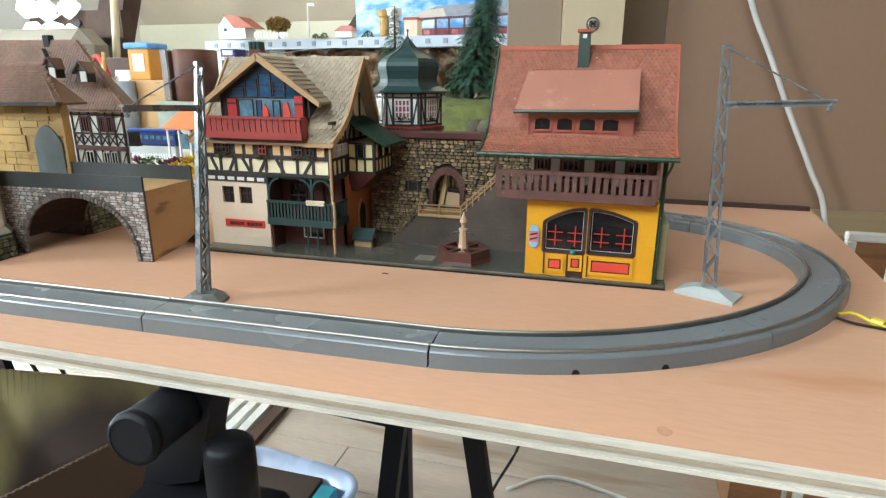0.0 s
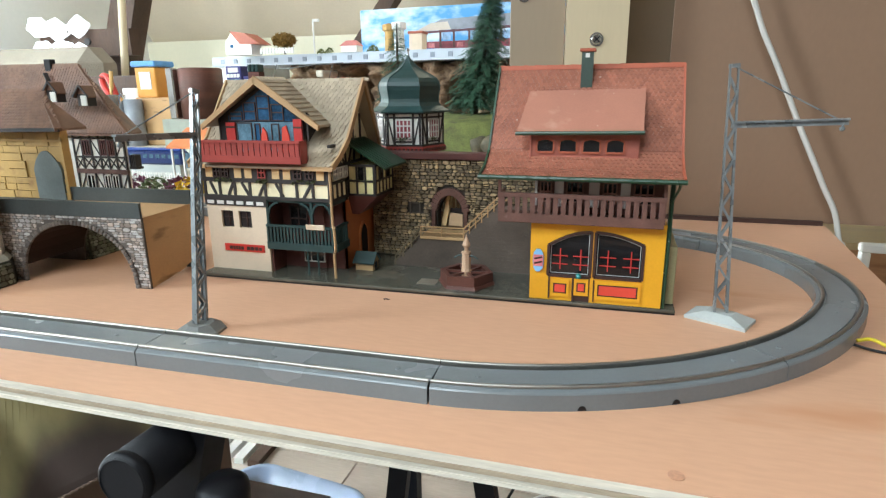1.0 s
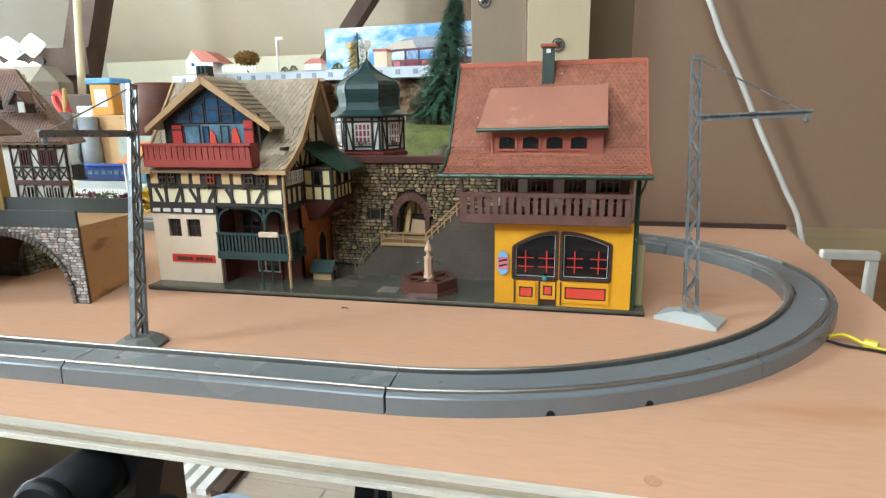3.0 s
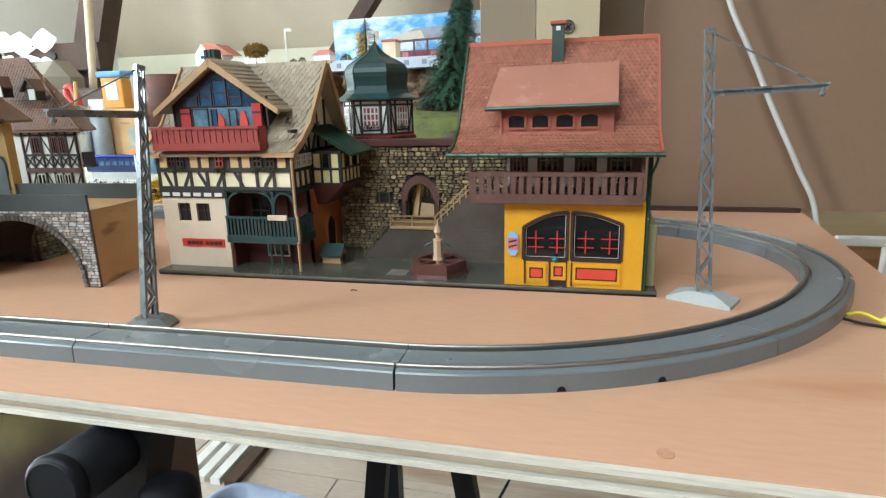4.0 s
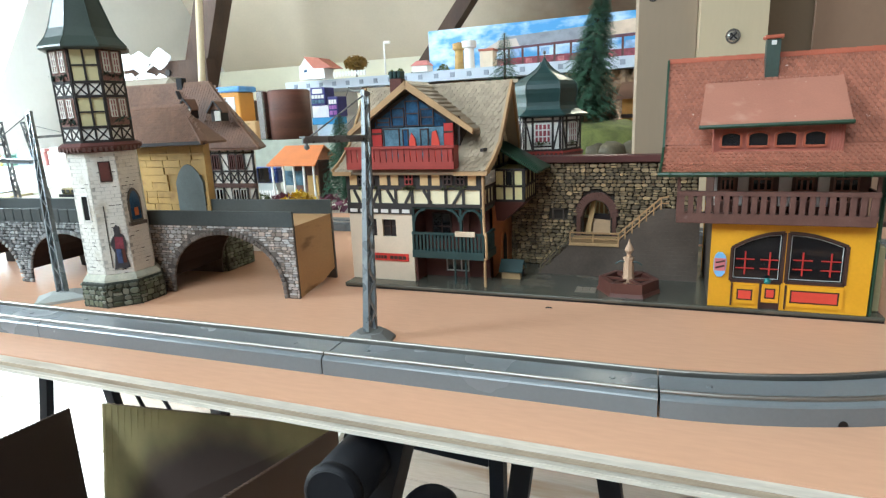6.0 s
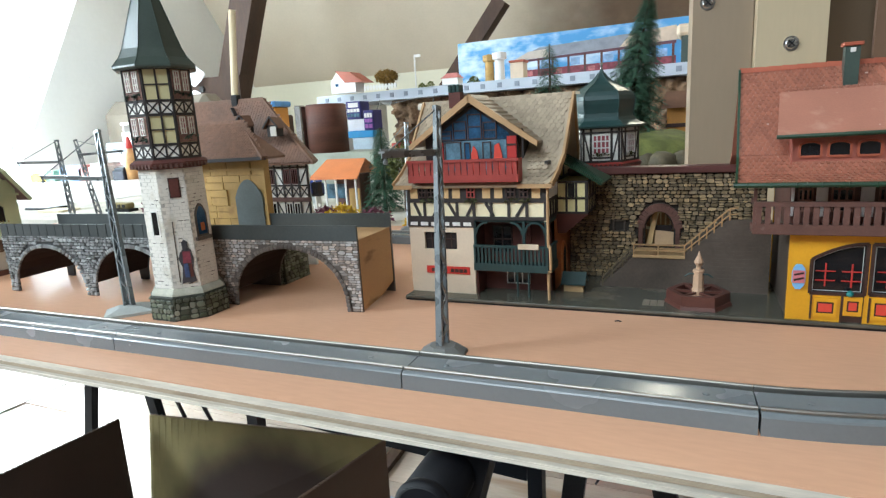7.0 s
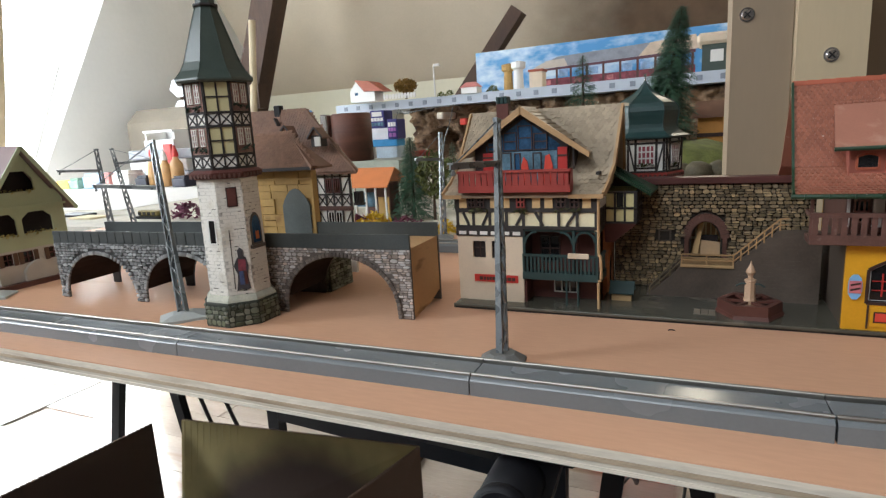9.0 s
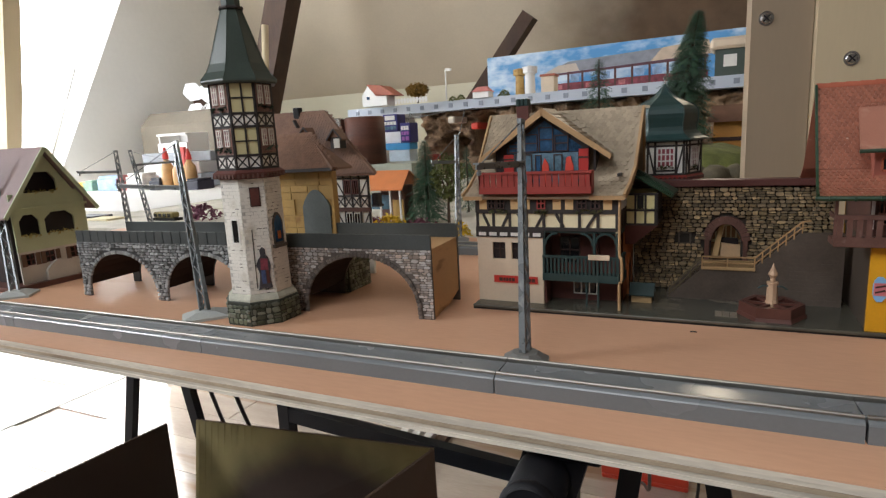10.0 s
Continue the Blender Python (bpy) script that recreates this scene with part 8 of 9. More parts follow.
    for i, x in enumerate((0.20, 0.245, 0.285, 0.33, 0.375, 0.42, 0.465, 0.51, 0.555, 0.60)):
        part("printed_post", g.rect(B(), x, x + 0.006, 0.222, 0.272, 0.001, 0.0015), M_COPING, pr)
        if i in (1, 3, 5, 6, 8):
            part("printed_window", g.rect(B(), x + 0.010, x + 0.034, 0.243, 0.262, 0.0005, 0.0009), surf("print_blue", (0.24, 0.36, 0.55), 0.4, var=0.5, scale=60), pr)
        if i in (0, 2, 4, 7):
            part("printed_panel", g.rect(B(), x + 0.012, x + 0.030, 0.224, 0.236, 0.001, 0.0014), surf("print_rose", (0.42, 0.12, 0.12), 0.4, var=0.5, scale=90), pr)

    # houses and small things along the shelf
    hs = thing("shelf_house", (-0.84, 1.27, 0.206), "white model cottage with a red-brown roof", "model house")
    part("wall", block(B(), -0.882, -0.800, 1.245, 1.295, 0.206, 0.238), M_DESK, hs)
    part("gable", solid(B(), [(-0.882, 1.245, 0.238), (-0.838, 1.245, 0.238), (-0.860, 1.245, 0.264)], [(-0.882, 1.295, 0.238), (-0.838, 1.295, 0.238), (-0.860, 1.295, 0.264)]), M_DESK, hs)
    part("roof", solid(B(), [(-0.862, 1.240, 0.268), (-0.815, 1.240, 0.262), (-0.770, 1.240, 0.232), (-0.832, 1.240, 0.234)], [(-0.862, 1.300, 0.268), (-0.815, 1.300, 0.262), (-0.770, 1.300, 0.232), (-0.832, 1.300, 0.234)]), M_RIDGE, hs)
    part("cottage_window", block(B(), -0.866, -0.856, 1.2442, 1.245, 0.225, 0.233), M_BLUE, hs)
    leafy_tree((-0.712, 1.27), 0.206, 0.262, 0.032, surf("rust_leaves", (0.24, 0.135, 0.022), 0.8, var=0.4, scale=80), "rust-brown leafy model tree", 31)
    lp = thing("model_street_lamp", (-0.622, 1.27, 0.206), "white model street lamp", "model lamp")
    part("pole", tube(B(), [(-0.622, 1.27, 0.206), (-0.622, 1.27, 0.288), (-0.614, 1.27, 0.290)], 0.0022, 6), M_WHITE, lp)
    part("lamp_head", block(B(), -0.622, -0.604, 1.266, 1.274, 0.285, 0.292, 0.001), M_WHITE, lp)
    fe = thing("white_fence", (-0.715, 1.235, 0.206), "low white model fence", "model fence")
    bm = B()
    block(bm, -0.765, -0.665, 1.234, 1.237, 0.212, 0.216)
    part("rail", bm, M_WHITE, fe)
    me = piece_mesh("picket", block(B(), -0.003, 0.003, 0, 0.002, 0, 0.014), M_WHITE)
    pieces("picket", [me], [Matrix.Translation((-0.762 + 0.0095 * i, 1.2318, 0.206)) for i in range(11)], M_WHITE, fe)
    pk = thing("pink_model_house", (-0.515, 1.28, 0.206), "tiny white and pink model house", "model house")
    part("wall", block(B(), -0.540, -0.495, 1.262, 1.30, 0.206, 0.222), M_DESK, pk)
    part("roof", solid(B(), [(-0.543, 1.258, 0.222), (-0.492, 1.258, 0.222), (-0.492, 1.302, 0.222), (-0.543, 1.302, 0.222)], [(-0.532, 1.278, 0.236), (-0.503, 1.278, 0.236), (-0.503, 1.282, 0.236), (-0.532, 1.282, 0.236)]), surf("pink_roof", (0.55, 0.2, 0.18), 0.6), pk)
    for x, r, z, m, lb in ((-0.418, 0.014, 0.070, M_GATEY, "small ochre model tower"), (-0.390, 0.016, 0.074, M_DESK, "white model water tank")):
        t = thing("model_tank", (x, 1.30, 0.206), lb, "model tank")
        part("tank", lathe(B(), (x, 1.30), [(r * 0.9, 0.206), (r * 0.8, 0.206 + z * 0.7), (r * 1.25, 0.206 + z * 0.75), (r * 1.25, 0.206 + z * 0.95), (r * 0.2, 0.206 + z)], 12), m, t)
    t = thing("model_kiosk", (-0.335, 1.29, 0.206), "small beige model kiosk", "model house")
    part("wall", block(B(), -0.352, -0.318, 1.27, 1.31, 0.206, 0.246), M_PLASTER, t)
    part("roof", block(B(), -0.355, -0.315, 1.267, 1.313, 0.246, 0.252, 0.001), M_RIDGE, t)
    for i, (x, r) in enumerate(((-0.455, 0.016), (-0.58, 0.013), (-0.605, 0.011))):
        bush((x, 1.275, 0.206), r, M_MOSS, "green scatter bush on the shelf", 40 + i)
    gs = thing("grey_model_station", (0.115, 1.13, 0.206), "grey model station building with pale roof", "model house")
    part("wall", block(B(), 0.055, 0.30, 1.21, 1.29, 0.206, 0.262), M_SPIRE, gs)
    part("roof", block(B(), 0.045, 0.31, 1.20, 1.30, 0.262, 0.286, 0.006), M_PLASTER, gs)
    for i in range(4):
        part("station_window", block(B(), 0.072 + i * 0.05, 0.098 + i * 0.05, 1.2085, 1.21, 0.225, 0.25), M_WHITE, gs)
    # cave landscape below the shelf
    rnd = random.Random(8)
    bm = B()
    nx, nz = 120, 34
    grid = []
    for j in range(nz + 1):
        row = []
        for i in range(nx + 1):
            x, z = -0.74 + 0.97 * i / nx, 0.180 * j / nz - 0.001
            y = 1.255 - 0.111 * (x + 0.4) + 0.06 * abs(noise.noise(Vector((x * 9, z * 14, 0.3)))) + 0.05 * abs(noise.noise(Vector((x * 25, z * 30, 2.0)))) + 0.03 * noise.noise(Vector((x * 70, z * 80, 5.0))) + 0.03
            for cx, cz, rx, rz in ((-0.636, 0.078, 0.056, 0.044), (-0.522, 0.100, 0.047, 0.072), (-0.41, 0.06, 0.045, 0.05), (-0.22, 0.08, 0.05, 0.06), (-0.06, 0.07, 0.05, 0.05)):
                y += 0.16 * max(0.0, 1 - ((x - cx) / rx) ** 2 - ((z - cz) / rz) ** 2) ** 0.5
            row.append(bm.verts.new((x, y, z)))
        grid.append(row)
    for j in range(nz):
        for i in range(nx):
            bm.faces.new((grid[j][i], grid[j][i + 1], grid[j + 1][i + 1], grid[j + 1][i]))
    back = bmesh.ops.extrude_face_region(bm, geom=bm.faces[:])
    bmesh.ops.translate(bm, verts=[v for v in back["geom"] if isinstance(v, bmesh.types.BMVert)], vec=(0, 0.05, 0))
    tagged(part("rock_landscape", bm, M_ROCK, loc=(-0.2, 1.15, -0.001), smooth=True), "brown papier-mache rock face under the shelf", "model rock")
    olive = surf("olive_scatter", (0.16, 0.16, 0.045), 0.8, var=0.5, scale=60)
    for i, (x, r) in enumerate(((-0.655, 0.030), (-0.600, 0.036), (-0.555, 0.028), (-0.500, 0.040), (-0.440, 0.034), (-0.395, 0.042))):
        bush((x * 1.08, 1.15, -0.001), r, olive if i % 3 else M_MOSS, "olive scatter bush before the rock face", 70 + i, 1.2)
    rw = thing("scenery_wire", (-0.60, 1.05, 0.17), "thin grey wires hanging below the shelf", "wire")
    for p in (((-0.735, 1.26, 0.179), (-0.720, 1.20, 0.125), (-0.728, 1.20, 0.070), (-0.73, 1.155, 0.0)), ((-0.735, 1.26, 0.179), (-0.68, 1.20, 0.165), (-0.60, 1.20, 0.172), (-0.53, 1.25, 0.179)), ((-0.56, 1.25, 0.179), (-0.552, 1.20, 0.13), (-0.565, 1.19, 0.085), (-0.56, 1.155, 0.0))):
        part("wire", tube(B(), bent(list(p), 6), 0.0011, 6), M_MAST, rw, smooth=True)
    for x, z, col, lb in ((-0.532, 0.132, (0.6, 0.05, 0.03), "small red signal lamp box on the rock"), (-0.69, 0.050, (0.55, 0.10, 0.08), "small red model sign on the rock"), (-0.60, 0.152, (0.66, 0.6, 0.5), "pale scrap of card on the rock")):
        o = part("scenery_box", block(B(), x - 0.010, x + 0.010, 1.245, 1.34, z - 0.009, z + 0.009, 0.003), surf("scenery_paint", col, 0.5, var=0.3, scale=60), loc=(x, 1.27, z))
        tagged(o, lb, "model scenery")
    for i, (x, y, z) in enumerate(((-0.20, 1.02, 0.0), (-0.12, 1.03, 0.0), (-0.29, 1.02, 0.0))):
        bush((x, y, z - 0.001), 0.035, surf("dark_bush", (0.05, 0.05, 0.025), 0.8, var=0.5, scale=60), "dark scatter bush before the rock face", 60 + i)


def rear_boxes():
    cn = thing("storage_tin", (-0.478, 0.62, -0.001), "dark red-brown cylindrical tin with a bright rim", "tin")
    c = (-0.480, 0.615)
    part("tin_stand", block(B(), -0.535, -0.375, 0.58, 0.68, -0.001, 0.066), surf("grey_green_box", (0.32, 0.34, 0.28), 0.6), cn)
    part("tin_body", lathe(B(), c, [(0.034, 0.066), (0.034, 0.143), (0.031, 0.145)], 28), surf("tin_brown", (0.10, 0.035, 0.02), 0.62, var=0.6, scale=20, stretch=(0.3, 0.3, 3)), cn, smooth=True)
    part("tin_seam", block(B(), -0.523, -0.509, 0.585, 0.60, 0.066, 0.145, 0.002), M_STEEL, cn)
    # stacked hobby packs beside the tin
    navy, pink = surf("pack_navy", (0.035, 0.03, 0.16), 0.4, var=0.4, scale=80), surf("pack_violet", (0.34, 0.12, 0.42), 0.5)

    def pack(x0, x1, y0, z0, z1, mat, label, stripes=()):
        ob = part("hobby_pack", block(B(), x0, x1, y0, y0 + 0.032, z0, z1, 0.001), mat, loc=((x0 + x1) / 2, y0 + 0.016, z0))
        tagged(ob, label, "carton", "hobby packs")
        for a, b, n, sm in stripes:
            w = (x1 - x0 - 0.004) / n
            for k in range(n):
                part("pot", block(B(), x0 + 0.002 + w * (k + 0.12), x0 + 0.002 + w * (k + 0.88), y0 - 0.0012, y0, z0 + a, z0 + b), sm, ob)

    pack(-0.4880, -0.4440, 0.704, -0.001, 0.0860, surf("pack_pale", (0.52, 0.62, 0.70), 0.5, var=0.3, scale=30), "pale blue carton under the hobby packs")
    pack(-0.4960, -0.4420, 0.702, 0.0860, 0.0985, surf("pack_blue", (0.05, 0.30, 0.62), 0.4, var=0.2, scale=60), "flat bright blue hobby pack")
    pack(-0.4976, -0.4600, 0.708, 0.0985, 0.1195, surf("pack_white", (0.72, 0.70, 0.72), 0.5, var=0.15, scale=40), "small white hobby pack")
    pack(-0.4976, -0.4670, 0.706, 0.1195, 0.1510, navy, "navy paint pack with pale pots", ((0.004, 0.010, 4, M_BLUEPALE), (0.0125, 0.0185, 4, M_WHITE), (0.021, 0.029, 1, M_WHITE)))
    pack(-0.4590, -0.4385, 0.700, 0.0985, 0.1340, navy, "navy paint pack with violet pots", ((0.004, 0.011, 2, pink), (0.014, 0.020, 3, pink), (0.0225, 0.030, 3, M_WHITE)))
    ds = thing("white_desk", (-1.2, 0.95, FLOOR), "white cluttered desk by the door", "desk")
    part("desk_top", block(B(), -1.93, -0.9035, 0.4800, 1.25, -0.030, 0.0, 0.002), M_DESK, ds)
    for x, y in ((-1.82, 1.22), (-1.50, 1.22), (-0.95, 1.20)):
        part("desk_leg", block(B(), x - 0.008, x + 0.008, y - 0.008, y + 0.008, FLOOR, -0.030), M_DESK, ds)
    part("desk_back", block(B(), -1.80, -1.12, 1.21, 1.23, -0.09, -0.030), M_DESK, ds)
    pc = thing("pencil_cup", (-0.85, 0.80, -0.001), "silver pencil cup with red scissors", "pencil cup")
    part("cup", lathe(B(), (-0.850, 0.80), [(0.026, -0.001), (0.026, 0.105), (0.022, 0.105), (0.022, 0.02)], 20), M_STEEL, pc, smooth=True)
    part("cup", lathe(B(), (-0.808, 0.81), [(0.018, -0.001), (0.018, 0.095), (0.015, 0.095)], 16), surf("grey_cup", (0.3, 0.32, 0.35), 0.4), pc, smooth=True)
    part("scissor_handle", tube(B(), bent([(-0.853, 0.80, 0.10), (-0.868, 0.80, 0.125), (-0.866, 0.80, 0.142), (-0.852, 0.80, 0.138), (-0.838, 0.80, 0.10)], 5), 0.006, 8), M_SIGNRED, pc, "red scissor handles")
    part("pencil", tube(B(), [(-0.845, 0.795, 0.10), (-0.838, 0.795, 0.152)], 0.004, 6), M_GATEY, pc)
    wd = thing("wooden_rod", (-1.575, 1.48, FLOOR), "pale round wooden rod leaning by the roof post", "wooden rod")
    part("rod", tube(B(), [(-1.575, 1.48, FLOOR), (-1.418, 1.48, 0.536)], 0.0125, 12), M_POST, wd, smooth=True)
    ob = thing("orange_box", (-0.786, 0.84, 0.098), "orange storage box with a blue lid on a carton", "storage box")
    part("box", block(B(), -0.812, -0.760, 0.83, 0.88, 0.098, 0.160, 0.002), surf("box_orange", (0.62, 0.28, 0.04), 0.4, var=0.15, scale=20), ob)
    part("box_lid", block(B(), -0.818, -0.754, 0.825, 0.885, 0.160, 0.172, 0.003), surf("box_blue", (0.12, 0.3, 0.62), 0.4), ob)
    part("box_label", block(B(), -0.800, -0.772, 0.8285, 0.83, 0.115, 0.150), M_WHITE, ob)
    bx = part("cardboard_box", block(B(), -0.815, -0.720, 0.825, 0.905, -0.001, 0.098, 0.002), M_KRAFT, loc=(-0.765, 0.865, -0.001))
    tagged(bx, "plain brown cardboard box under the orange box", "box")
    bx = part("white_carton", block(B(), -0.862, -0.822, 0.84, 0.90, -0.001, 0.118, 0.002), M_DESK, loc=(-0.84, 0.87, -0.001))
    tagged(bx, "small plain white carton", "box")
    bx = part("brown_crate", block(B(), -1.20, -0.945, 1.06, 1.14, 0.0, 0.152, 0.004), M_TRUSS, loc=(-1.07, 1.1, 0.0))
    tagged(bx, "dark brown wooden crate behind the boxes", "crate")
    # white lamp with cube shades
    lm = thing("cube_lamp", (-1.745, 1.50, FLOOR), "white floor lamp with crossed arms and cube shades", "lamp")
    c = Vector((-1.745, 1.50, 0.292))
    part("lamp_stem", tube(B(), [(-1.745, 1.50, FLOOR), c], 0.006, 8), M_WHITE, lm)
    part("lamp_foot", lathe(B(), (-1.745, 1.50), [(0.08, FLOOR), (0.08, FLOOR + 0.012), (0.02, FLOOR + 0.02)], 20), M_WHITE, lm)
    shade = glow("lamp_shade", (0.95, 0.97, 1.0), 1.5)
    for i, (dx, dz) in enumerate(((-0.078, 0.044), (-0.005, 0.036), (0.092, 0.042), (-0.081, -0.034), (0.011, -0.036), (0.074, -0.047))):
        e = c + Vector((dx, 0.004 * i - 0.01, dz))
        part("lamp_arm", tube(B(), [c, e], 0.0045, 6), M_WHITE, lm)
        bm = B()
        block(bm, -0.026, 0.026, -0.026, 0.026, -0.026, 0.026, 0.006)
        bmesh.ops.transform(bm, matrix=Matrix.Translation(e) @ pose(0, 0, 0, 25 * i + 10, 40, 30 * i), verts=bm.verts)
        part("cube_shade", bm, shade, lm, "frosted white cube shade")
    # things on the desk
    ar = thing("beige_armchair", (-1.75, 1.36, FLOOR), "beige fabric armchair behind the desk", "armchair")
    m = surf("beige_fabric", (0.22, 0.185, 0.14), 0.9, var=0.15, scale=9, fine=200, bump=0.5, dist=0.002)
    bm = B()
    block(bm, -1.96, -1.42, 1.30, 1.455, FLOOR + 0.1, 0.253, 0.05)
    part("backrest", bm, m, ar)
    part("seat", block(B(), -1.96, -1.42, 1.26, 1.35, FLOOR + 0.1, -0.3, 0.03), m, ar)
    for x in (-1.93, -1.45):
        part("leg", block(B(), x - 0.02, x + 0.02, 1.28, 1.44, FLOOR, FLOOR + 0.1), M_TRUSS, ar)
    pale = surf("pale_blue_card", (0.56, 0.63, 0.72), 0.5, var=0.25, scale=30)
    for i, (x0, x1, z0, z1, m2, lb) in enumerate(((-1.57, -1.30, 0.0, 0.040, pale, "pale blue flat box on the desk"), (-1.55, -1.31, 0.0402, 0.075, M_DESK, "white flat box in a pile on the desk"), (-1.56, -1.27, 0.0752, 0.104, surf("grey_folder", (0.30, 0.32, 0.34), 0.5, var=0.2, scale=30), "grey folder box on a pile"))):
        o = part("flat_box", block(B(), x0, x1, 1.00 + 0.008 * i, 1.14, z0, z1, 0.003), m2, loc=((x0 + x1) / 2, 1.07, z0))
        tagged(o, lb, "box", "desk clutter")
    fr = thing("white_letter_tray", (-1.42, 1.05, 0.104), "white open letter tray on the grey folder", "tray")
    part("front_panel", block(B(), -1.487, -1.363, 1.020, 1.026, 0.1042, 0.132, 0.001), M_DESK, fr)
    part("back_panel", block(B(), -1.487, -1.363, 1.100, 1.106, 0.1042, 0.160, 0.001), M_DESK, fr)
    for x in (-1.487, -1.369):
        part("side_post", block(B(), x, x + 0.006, 1.0262, 1.0998, 0.1042, 0.160, 0.001), M_DESK, fr)
    part("top_bar", block(B(), -1.487, -1.363, 1.020, 1.026, 0.153, 0.160, 0.001), M_DESK, fr)
    cu = part("grey_cushion", block(B(), -1.335, -1.235, 1.14, 1.20, 0.0, 0.135, 0.028), surf("grey_cloth", (0.2, 0.19, 0.185), 0.9, var=0.2, scale=30), loc=(-1.285, 1.17, 0.0))
    tagged(cu, "soft grey cushion standing on the desk", "cushion")
    orange = surf("bottle_orange", (0.58, 0.34, 0.14), 0.35, var=0.15, scale=60)
    for x, y, k, cap in ((-1.352, 0.93, 1.0, M_SIGNRED), (-1.312, 0.935, 0.85, M_WHITE), (-1.285, 0.95, 0.95, M_SIGNRED)):
        bt = thing("glue_bottle", (x, y, 0.0), "orange glue bottle with a pointed cap on the desk", "bottle", "glue bottles")
        part("bottle", lathe(B(), (x, y), [(0.0006, 0.0), (0.017, 0.001), (0.018, 0.040 * k), (0.017, 0.066 * k), (0.008, 0.080 * k), (0.007, 0.086 * k)], 16), orange, bt, smooth=True)
        part("bottle_cap", lathe(B(), (x, y), [(0.009, 0.086 * k), (0.008, 0.098 * k), (0.003, 0.118 * k), (0.0005, 0.119 * k)], 12), cap, bt)
    rg = part("red_pack", block(B(), -1.372, -1.338, 0.985, 0.996, 0.0, 0.118, 0.003), M_SIGNRED, loc=(-1.355, 0.99, 0.0))
    tagged(rg, "upright red pack behind the glue bottles", "carton", "desk clutter")
    # tray colours paled to paint in the flare over the desk
    for x, w, z, col, lb in ((-1.765, 0.075, 0.026, (0.66, 0.42, 0.05), "yellow booklet pile"), (-1.700, 0.045, 0.032, (0.22, 0.36, 0.26), "grey-green pack"), (-1.630, 0.10, 0.045, (0.30, 0.42, 0.62), "blue tray with parts"), (-1.545, 0.034, 0.046, (0.55, 0.22, 0.20), "red pack paled for flare"), (-1.500, 0.07, 0.050, (0.72, 0.70, 0.66), "pale tray"), (-1.405, 0.045, 0.034, (0.02, 0.022, 0.04), "black case"), (-1.262, 0.05, 0.030, (0.03, 0.03, 0.05), "black case")):
        bm = B()
        block(bm, x, x + w, 0.905, 0.965, 0.0, z * 0.8, 0.002)
        block(bm, x + 0.004, x + w - 0.004, 0.91, 0.96, z * 0.8, z, 0.001)
        o = part("desk_tray", bm, surf("tray", col, 0.5, var=0.35, scale=40), loc=(x + w / 2, 0.93, 0.0))
        tagged(o, lb + " on the desk", "tray", "desk clutter")


